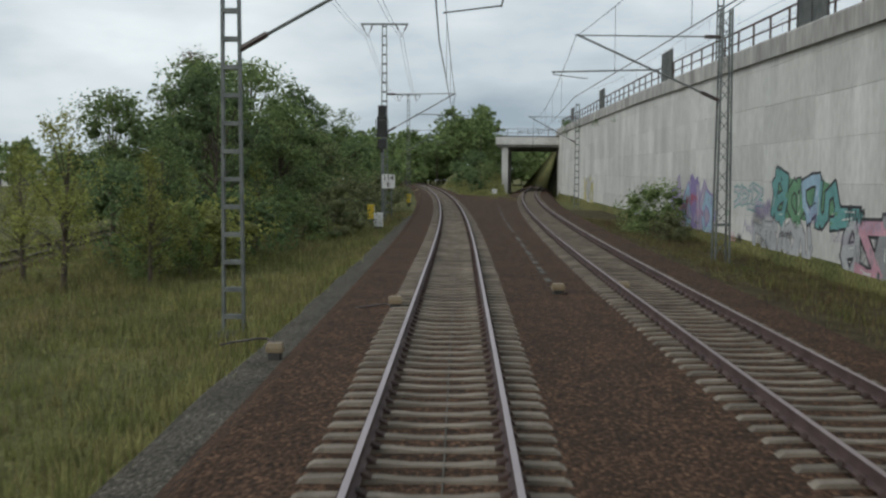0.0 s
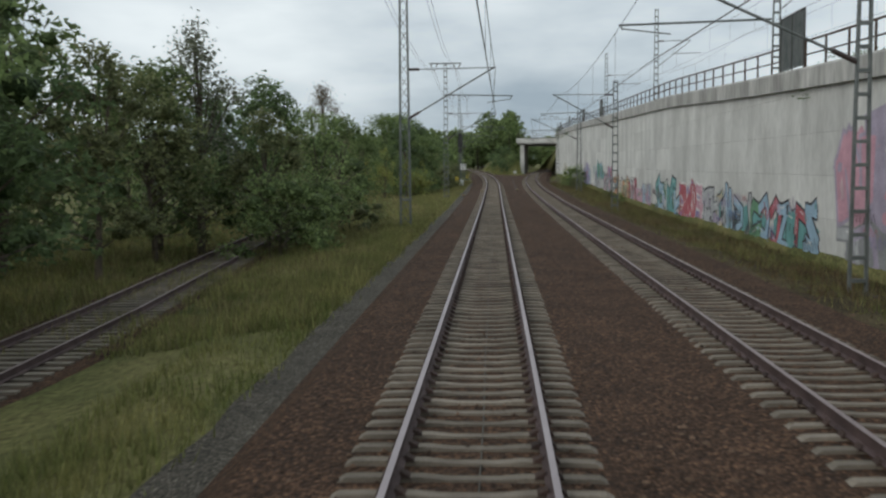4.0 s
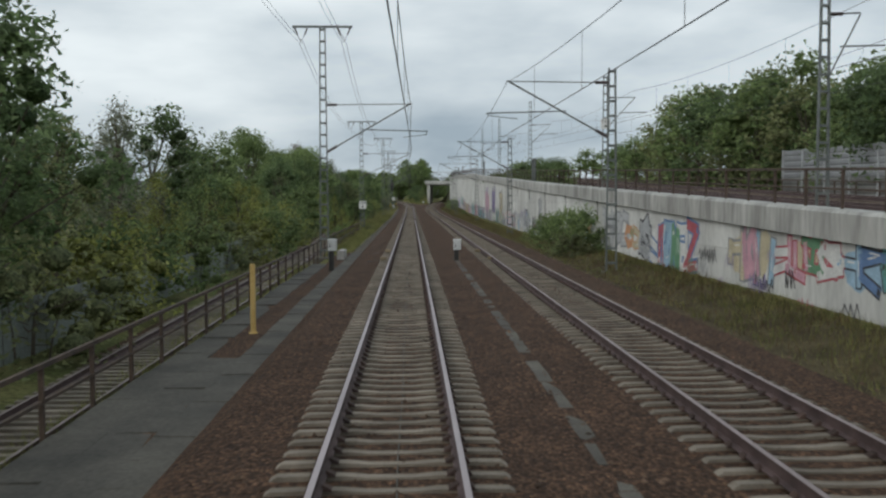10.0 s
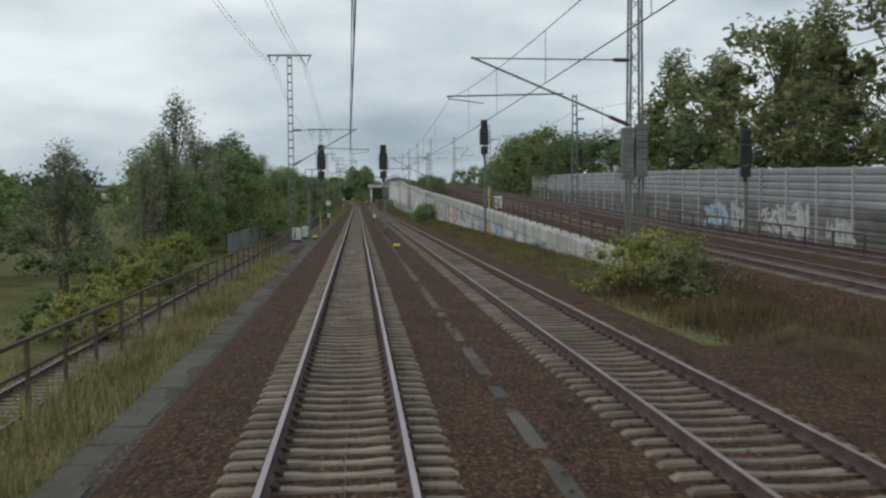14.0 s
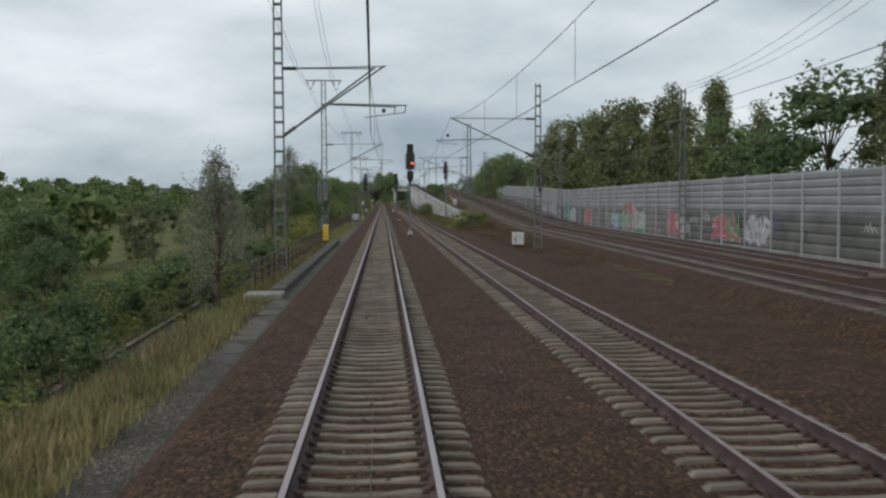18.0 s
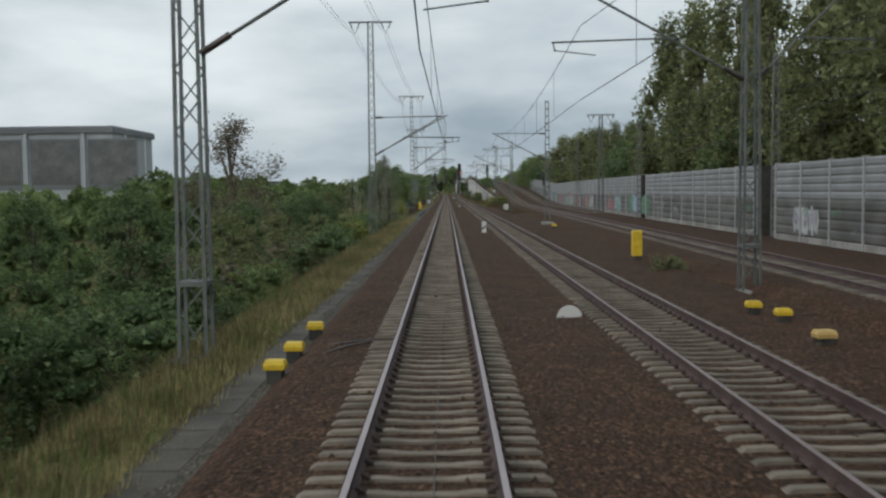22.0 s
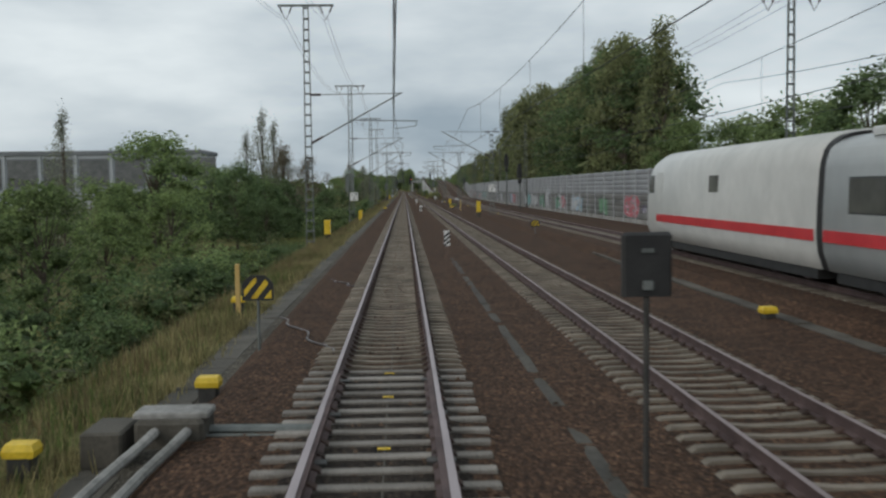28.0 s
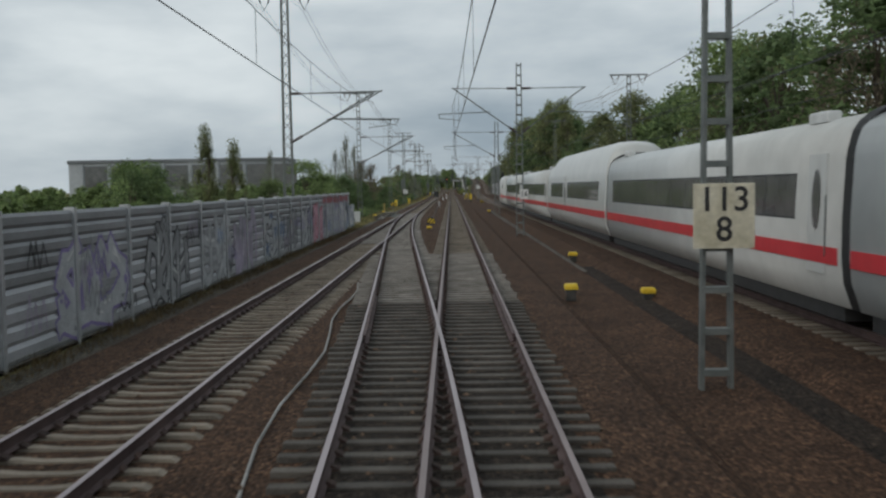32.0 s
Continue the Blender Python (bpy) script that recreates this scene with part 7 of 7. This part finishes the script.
def stroke(rnd, pts, w):
    """A ribbon along points in the wall's plane."""
    out = []
    for i in range(len(pts) - 1):
        (a, b), (c, d) = pts[i], pts[i + 1]
        l = math.hypot(c - a, d - b) or 1
        nx, nz = -(d - b) / l * w / 2, (c - a) / l * w / 2
        ex, ez = (c - a) / l * w * 0.35, (d - b) / l * w * 0.35
        out.append([(a - ex + nx, b - ez + nz), (a - ex - nx, b - ez - nz), (c + ex - nx, d + ez - nz), (c + ex + nx, d + ez + nz)])
    return out


class Mural:
    """Flat painted shapes laid on a wall x = f(y), facing -x, or +x when flip is set."""

    def __init__(self, xf, flip=False):
        self.s, self.xf, self.sg, self.k = Shape(), xf, (1 if flip else -1), 0

    def put(self, poly, colour, layer):
        self.k += 1
        lift = 0.004 + 0.0022 * layer + 0.00004 * (self.k % 40)
        v = [(self.xf(y) + self.sg * lift, y, z) for y, z in poly]
        area = sum(poly[i][0] * poly[(i + 1) % len(poly)][1] - poly[(i + 1) % len(poly)][0] * poly[i][1] for i in range(len(poly)))
        idx = list(range(len(poly)))
        if (area > 0) == (self.sg > 0):
            pass
        else:
            idx.reverse()
        self.s.add(v, [tuple(idx)], NAMES.index(colour))


GLYPHS = [  # strokes of swollen letter-like forms in a unit box
    [[(0.1, 0), (0.14, 1)], [(0.14, 0.95), (0.7, 1.0), (0.85, 0.75), (0.6, 0.52), (0.12, 0.5)], [(0.45, 0.5), (0.95, 0.0)]],
    [[(0.9, 0.9), (0.5, 1.02), (0.12, 0.8), (0.3, 0.55), (0.78, 0.45), (0.85, 0.15), (0.5, 0.0), (0.05, 0.1)]],
    [[(0.1, 0.0), (0.42, 1.0), (0.62, 0.98), (0.95, 0.02)], [(0.25, 0.38), (0.78, 0.36)]],
    [[(0.15, 1.0), (0.1, 0.3), (0.3, 0.0), (0.75, 0.02), (0.9, 0.35), (0.85, 1.0)]],
    [[(0.12, 0.0), (0.1, 1.0)], [(0.1, 1.0), (0.85, 0.95)], [(0.1, 0.52), (0.7, 0.5)], [(0.12, 0.02), (0.9, 0.05)]],
    [[(0.5, 1.0), (0.12, 0.75), (0.1, 0.25), (0.45, 0.0), (0.85, 0.2), (0.9, 0.75), (0.5, 1.0)]],
    [[(0.1, 0.0), (0.12, 1.0), (0.85, 0.05), (0.9, 1.0)]],
    [[(0.08, 1.0), (0.95, 0.96)], [(0.5, 0.98), (0.46, 0.0)], [(0.3, 0.0), (0.68, 0.03)]]]
NUMERAL = {"3": [[(0.1, 0.9), (0.5, 1.0), (0.85, 0.8), (0.45, 0.55), (0.88, 0.25), (0.5, 0.0), (0.08, 0.1)]], "U": [[(0.12, 1.0), (0.1, 0.3), (0.4, 0.0), (0.75, 0.1), (0.88, 1.0)]]}


def piece(parent, xf, y, z, w, h, fill, edge, back, seed, letters=4, flip=False, label="large spray-painted letter piece", word=None):
    """A row of swollen, overlapping letter-like strokes with outlines, shine and a backing cloud."""
    rnd = random.Random(seed)
    m = Mural(xf, flip)
    if back:
        for _ in range(5):
            m.put(blob(rnd, y + rnd.uniform(-0.32, 0.32) * w, z + h * rnd.uniform(0.35, 0.6), w * rnd.uniform(0.3, 0.55), h * rnd.uniform(0.6, 1.05), 18, 0.16), back, 0)
    step = w / letters
    thick = min(0.34 * step, 0.24 * h)
    for i in range(letters):
        c = y + w / 2 - step * (i + 0.5)
        lw, lh = step * rnd.uniform(0.95, 1.2), h * rnd.uniform(0.86, 1.06)
        tilt, turn = rnd.uniform(-0.22, 0.22), 1 if word else rnd.choice((1, -1))
        low = z + rnd.uniform(0, 0.08) * h
        strokes = NUMERAL[word[i]] if word else rnd.choice(GLYPHS)
        if not word and rnd.random() < 0.6:
            strokes = strokes[:1] + [rnd.choice(rnd.choice(GLYPHS))]
        own = fill if not isinstance(fill, (list, tuple)) else fill[i % len(fill)]
        lines, spin = [], rnd.randrange(4)
        for line in strokes:
            loose = 0.05 if word else 0.17
            jit = [(a + rnd.uniform(-loose, loose), b + rnd.uniform(-loose, loose) * 0.7) for a, b in line]
            if not word:
                jit = [((b, 1 - a), (1 - b, a), (1 - a, 1 - b), (b, a))[spin] for a, b in jit]
            lines.append([(c - ((a - 0.5) * lw * turn + tilt * (b - 0.5) * lh * 0.5), low + b * lh) for a, b in jit])
        for line in lines:
            for q in stroke(rnd, line, thick * 1.5):
                m.put(q, edge, 1)
        for line in lines:
            for q in stroke(rnd, line, thick):
                m.put(q, own, 2)
            (a, b), (d, e) = line[0], line[1]
            for q in stroke(rnd, [(a + (d - a) * 0.2, b + (e - b) * 0.2 + thick * 0.2), (a + (d - a) * 0.6, b + (e - b) * 0.6 + thick * 0.2)], 0.05):
                m.put(q, "white", 3)
        for _ in range(3):
            a, b = rnd.choice(rnd.choice(lines))
            m.put(blob(rnd, a, b, thick * rnd.uniform(0.3, 0.8), thick * rnd.uniform(0.3, 0.9), 8, 0.25), rnd.choice([edge, back or own, own]), 3)
        if rnd.random() < 0.5:
            a, b = rnd.choice(lines)[-1]
            for q in stroke(rnd, [(a, b), (a + 0.01, b - rnd.uniform(0.15, 0.4))], 0.03):
                m.put(q, own, 3)
    tagged(part("graffito", m.s, PAINTS, parent, label), kind="stuff")


def tag(m, rnd, y, z, w, h, colour, width=0.05, n=None):
    """A loose scribble of joined strokes; no readable letters."""
    n = n or max(3, int(w / 0.28))
    pts = []
    for i in range(n * 2 + 1):
        pts.append((y - w / 2 + w * i / (n * 2) + rnd.uniform(-0.08, 0.08) * w / n * 3, z + (h if i % 2 else 0) * rnd.uniform(0.6, 1.0) + rnd.uniform(-0.1, 0.1) * h))
    for q in stroke(rnd, pts, width):
        m.put(q, colour, 5)


foot = lambda y: grade(y) - 1.09
WALL_ART = [  # y, height over the foot, width, height, fill, edge, back, letters
    (100, 0.6, 7, 2.4, ["yellow", "silver"], "grey", "cream", 3), (70, 0.5, 8, 1.8, "silver", "mauve", None, 5), (54, 0.4, 9.5, 2.6, ["violet", "mauve", "sky"], "violet", "mauve", 6), (43, 2.3, 4, 0.9, "silver", "teal", None, 4),
    (35.2, 1.95, 8.6, 1.6, ["teal", "green", "sky", "teal"], "black", "green", 5), (25.0, 2.1, 4.6, 1.2, ["red", "violet"], "blue", "pink", 4), (38.5, 0.3, 7, 1.4, "silver", "grey", None, 5), (27.0, 0.4, 10, 1.8, ["silver", "pink", "grey"], "black", "grey", 7),
    (18.0, 0.35, 6.6, 1.9, ["orange", "orange", "cream"], "black", "green", 3), (11.3, 0.45, 5.0, 1.8, ["orange", "cream"], "black", "green", 3), (6.2, 0.35, 4.8, 1.9, ["red", "silver", "grey", "pink"], "black", "grey", 5), (2.3, 0.5, 3.0, 1.2, "pink", "mauve", "pink", 2), (-1.8, 0.45, 5.0, 1.6, ["mauve", "sky", "silver"], "grey", "pink", 5),
    (-12.0, 0.1, 9.8, 2.35, ["teal", "sky", "white", "teal"], "black", "green", 6), (-20.7, 0.3, 7.2, 2.1, ["red", "red", "red", "pink"], "white", "violet", 4), (-26.5, 0.35, 3.7, 2.0, "silver", "black", "mauve", 3), (-30.0, 0.4, 3.3, 2.0, ["cream", "silver", "sky"], "black", "teal", 3), (-35.4, 0.4, 6.4, 1.8, ["sky", "silver", "green"], "black", "teal", 4), (-42, 0.4, 6, 1.8, ["red", "sky", "teal"], "black", "teal", 5),
    (-51.5, 1.8, 8.0, 3.2, ["pink", "mauve"], "mauve", "pink", 3), (-64.1, 1.95, 5.8, 3.1, "violet", "black", "mauve", 4), (-76.8, 2.0, 4.8, 2.5, "cream", "black", None, 3), (-54, 0.2, 13, 1.6, ["silver", "mauve", "grey"], "grey", "grey", 8),
    (-70.8, 0.05, 5.8, 2.0, ["teal", "green"], "grey", "grey", 3), (-78, 0.1, 7.6, 1.7, ["cream", "green", "silver"], "grey", "cream", 6), (-87.8, 0.05, 7.8, 1.95, "white", "red", "blue", 6), (-93.6, 0.1, 3.7, 1.95, ["grey", "silver"], "grey", "grey", 3),
    (-97.4, 0.1, 3.6, 1.9, ["white", "cream", "sky"], "grey", "silver", 3), (-101.5, 0.2, 4.0, 1.7, ["silver", "cream"], "grey", None, 3), (-106.1, 0.2, 4.3, 2.0, "silver", "black", "silver", 3), (-112.8, 0.1, 4.2, 2.1, "grey", "black", "silver", 2), (-117.0, 0.6, 3.2, 1.6, "grey", "black", "pink", 2), (-119.3, 1.4, 1.4, 0.8, "pink", "pink", None, 1),
    (-123.5, 0.7, 6.4, 1.3, ["silver", "pink"], "grey", None, 5), (-134, 0.7, 5, 1.5, ["mauve", "grey"], "black", "silver", 4), (-140.6, 0.8, 1.6, 1.4, ["sky", "orange"], "orange", "orange", 2),
    (-148.3, 1.25, 6.6, 1.7, "silver", "grey", "white", 5), (-152.9, 1.35, 2.9, 1.0, ["orange", "cream"], "orange", None, 2), (-155.5, 0.95, 2.1, 1.8, "silver", "black", "grey", 1), (-160.4, 0.75, 7.4, 1.9, ["white", "red", "sky", "green"], "blue", "white", 6),
    (-170.2, 1.2, 4.0, 1.6, ["cream", "pink", "sky"], "grey", "cream", 3), (-174.7, 1.6, 4.5, 1.5, ["white", "pink", "green"], "red", "cream", 4), (-178.7, 1.6, 3.5, 1.45, ["sky", "blue", "teal"], "black", "sky", 3), (-184.8, 1.8, 2.8, 1.15, "silver", "black", None, 2), (-190.5, 1.75, 6.1, 0.95, "silver", "black", None, 6), (-195.5, 1.1, 3.3, 1.3, ["violet", "sky", "sky"], "blue", "sky", 3), (-199.3, 0.95, 4.2, 1.4, ["cream", "green", "cream"], "red", "cream", 4),
    (-206.6, 0.8, 4.2, 0.95, ["sky", "blue", "white"], "blue", "sky", 5), (-214.9, 0.75, 1.8, 0.85, ["teal", "pink"], "teal", None, 2), (-218.7, 0.8, 1.7, 0.6, "silver", "black", None, 4), (-225.0, 0.75, 2.4, 0.6, ["sky", "blue"], "sky", None, 2), (-236.8, 0.75, 1.4, 0.5, "green", "green", None, 2)]
for i, (y, up, w, h, fill, edge, back, letters) in enumerate(WALL_ART):
    room = cap_top(y) - 0.9 - (foot(y) + up)
    piece(WALL, wall_x, y, foot(y) + up, w, min(h, max(0.4, room)), fill, edge, back, 1300 + i, letters)
piece(WALL, wall_x, -116.6, 1.2, 2.4, 1.3, "silver", "black", None, 77, 2, word="3U", label="grey spray-painted characters 3U")
rnd = random.Random(5)
m = Mural(wall_x)
for i in range(250):
    y = rnd.uniform(-246, 58)
    h = rnd.uniform(0.25, 0.8)
    room = cap_top(y) - 1.0 - foot(y)
    z = foot(y) + rnd.uniform(0.1, min(2.3, max(0.15, room - h)))
    if room > 0.6:
        tag(m, rnd, y, z, rnd.uniform(0.6, 2.2), h, rnd.choice(["black", "black", "grey", "violet", "blue", "mauve", "red", "silver", "green", "pink"]), rnd.uniform(0.03, 0.075))
for y, z in ((24.8, 1.6), (31, 1.5)):
    tag(m, rnd, y, z, 1.5, 0.6, "black", 0.06)
tagged(part("graffiti_tags", m.s, PAINTS, WALL, "loose spray-painted scribbles"), kind="stuff")
for word, y0, y1, zc in (("AGRE", -86.4, -88.2, 3.30), ("LENS", -87.1, -89.0, 2.12)):
    for i, ch in enumerate(word):
        y = y0 + (y1 - y0) * i / 3
        ob = part("letter", text_mesh(ch, 1.32), PAINT["black"], WALL, "black sprayed letter " + ch, at=pose(wall_x(y) - 0.008, y, zc - 0.09 * i, 90, 0, -90))
        ob.scale = (0.62, 1, 1)
# conduits with forked hooks under the cap
for y, z0, z1 in ((-119.8, 0.5, 2.9), (-131.3, 1.0, 2.6), (-108.7, 2.7, 3.3), (-143.6, 1.4, 2.3), (-98.0, 3.0, 4.1)):
    x = wall_x(y) - 0.03
    part("cable_conduit", Shape().tube((x, y, z0), (x, y, z1), 0.022, 6).tube((x, y, z1), (x - 0.05, y + 0.16, z1 + 0.3), 0.02, 5).tube((x, y, z1), (x - 0.05, y - 0.16, z1 + 0.3), 0.02, 5), DARKST, WALL, "thin grey conduit ending in a fork")
# washed-out overpainted patches
for i in range(16):
    y = rnd.uniform(-235, 40)
    mm = Mural(wall_x)
    h = min(1.6, max(0.3, cap_top(y) - 1.1 - foot(y)))
    mm.put(blob(rnd, y, foot(y) + h * 0.55, rnd.uniform(3, 7), h, 20, 0.12), rnd.choice(["silver", "grey", "white", "cream"]), -0.6)
    tagged(part("overpainted_patch", mm.s, PAINTS, WALL, "dull overpainted patch"), kind="stuff")

BAR_R, BAR_L = bpy.data.objects["wall_noise_barrier_right"], bpy.data.objects["wall_noise_barrier_left"]
bar_z = lambda y: lerp(y, [-500, -340, -300, -245, -205, -130], [0.10, 0.10, 0.05, -0.05, 0.9, 2.2])
bx = lambda y: barrier_x(y) - 0.07
for i in range(46):
    y = rnd.uniform(-560, -215)
    col = rnd.choice([("silver", "black", "white"), ("teal", "grey", "silver"), ("green", "black", "teal"), ("red", "grey", "pink"), ("sky", "grey", "silver"), ("silver", "grey", "silver"), ("silver", "grey", None)])
    piece(BAR_R, bx, y, bar_z(y) + 0.25, rnd.uniform(2.6, 4.8), rnd.uniform(1.0, 1.7), col[0], col[1], col[2], 300 + i, rnd.randint(3, 5))
piece(BAR_R, bx, -245.5, bar_z(-245) + 0.35, 4.4, 2.1, ["teal", "green"], "black", "green", 401, 5)
piece(BAR_R, bx, -281, bar_z(-281) + 0.3, 5.0, 2.0, ["red", "pink"], "grey", "teal", 402, 4)
m = Mural(bx)
for i in range(90):
    y = rnd.uniform(-575, -205)
    tag(m, rnd, y, bar_z(y) + rnd.uniform(0.2, 1.5), rnd.uniform(0.6, 1.8), rnd.uniform(0.3, 0.8), rnd.choice(["black", "grey", "white", "violet", "green"]), 0.045)
tagged(part("graffiti_tags", m.s, PAINTS, BAR_R, "loose spray-painted scribbles"), kind="stuff")
lx = lambda y: -4.1 + 0.07
for i, (y, col) in enumerate(((-605, ("white", "blue", "silver")), (-609, ("silver", "blue", "white")), (-611.5, ("white", "violet", "silver")), (-615.6, ("silver", "violet", "white")), (-620, ("silver", "grey", "mauve")), (-625.5, ("pink", "red", "grey")), (-630.5, ("silver", "black", "grey")), (-636, ("grey", "black", "silver")), (-641, ("silver", "black", None)), (-647, ("mauve", "grey", "grey")), (-652, ("silver", "grey", "grey")), (-658, ("grey", "black", "silver")), (-664, ("silver", "violet", "grey")))):
    piece(BAR_L, lx, y, -0.35, 3.4 if y > -606 else 4.0, 1.5 if y > -606 else 1.9, col[0], col[1], col[2], 900 + i, 4, True)
m = Mural(lx, True)
for i in range(70):
    y = rnd.uniform(-690, -604)
    tag(m, rnd, y, -0.35 + rnd.uniform(0.0, 2.0), rnd.uniform(0.6, 1.8), rnd.uniform(0.3, 0.9), rnd.choice(["black", "violet", "grey", "mauve", "blue"]), 0.05)
for i in range(8):
    tag(m, rnd, -609 - i * 1.9, 1.85, 1.6, 0.45, "red", 0.12)
tagged(part("graffiti_tags", m.s, PAINTS, BAR_L, "loose spray-painted scribbles and red drips"), kind="stuff")


# ---------------- ballast stones ----------------
def stones(name, label, n, seed, place, low=0.026, high=0.052):
    rng = np.random.default_rng(seed)
    c = place(rng, n)
    base = np.array([(1, 0, 0), (0, 1, 0), (-1, 0, 0), (0, -1, 0), (0, 0, 0.8), (0, 0, -0.7)], float)
    faces = np.array([(0, 1, 4), (1, 2, 4), (2, 3, 4), (3, 0, 4)])
    r = rng.uniform(low, high, (n, 1, 1))
    jit = base[None] * rng.uniform(0.6, 1.3, (n, 6, 3)) * r
    a = rng.uniform(0, math.pi, n)
    ca, sa = np.cos(a)[:, None], np.sin(a)[:, None]
    v = np.stack([jit[..., 0] * ca - jit[..., 1] * sa, jit[..., 0] * sa + jit[..., 1] * ca, jit[..., 2]], -1) + c[:, None, :]
    f = (faces[None] + 6 * np.arange(n)[:, None, None]).reshape(-1, 3)
    me = bpy.data.meshes.new(name)
    me.vertices.add(6 * n)
    me.vertices.foreach_set("co", v.ravel())
    k = len(f)
    me.loops.add(3 * k)
    me.loops.foreach_set("vertex_index", f.ravel())
    me.polygons.add(k)
    me.polygons.foreach_set("loop_start", np.arange(k) * 3)
    me.polygons.foreach_set("loop_total", np.full(k, 3))
    me.materials.append(STONE)
    me.update(calc_edges=True)
    return tagged(new(name, me), label, "ballast", kind="stuff")


def between(rng, n):
    y = rng.uniform(-690, 30, n)
    x = rng.uniform(-2.6, 7.6, n)
    z = np.interp(x, [-2.6, -2.2, -1.45, -0.6, 0, 0.6, 1.45, 3.4, 4.25, 4.85, 5.45, 6.3, 7.6], [-0.42, -0.235, -0.228, -0.226, -0.225, -0.224, -0.222, -0.222, -0.224, -0.225, -0.226, -0.228, -0.30])
    return np.c_[x, y, z + 0.01]


stones("ballast_stones", "loose reddish-brown ballast stones", 46000, 3, between)
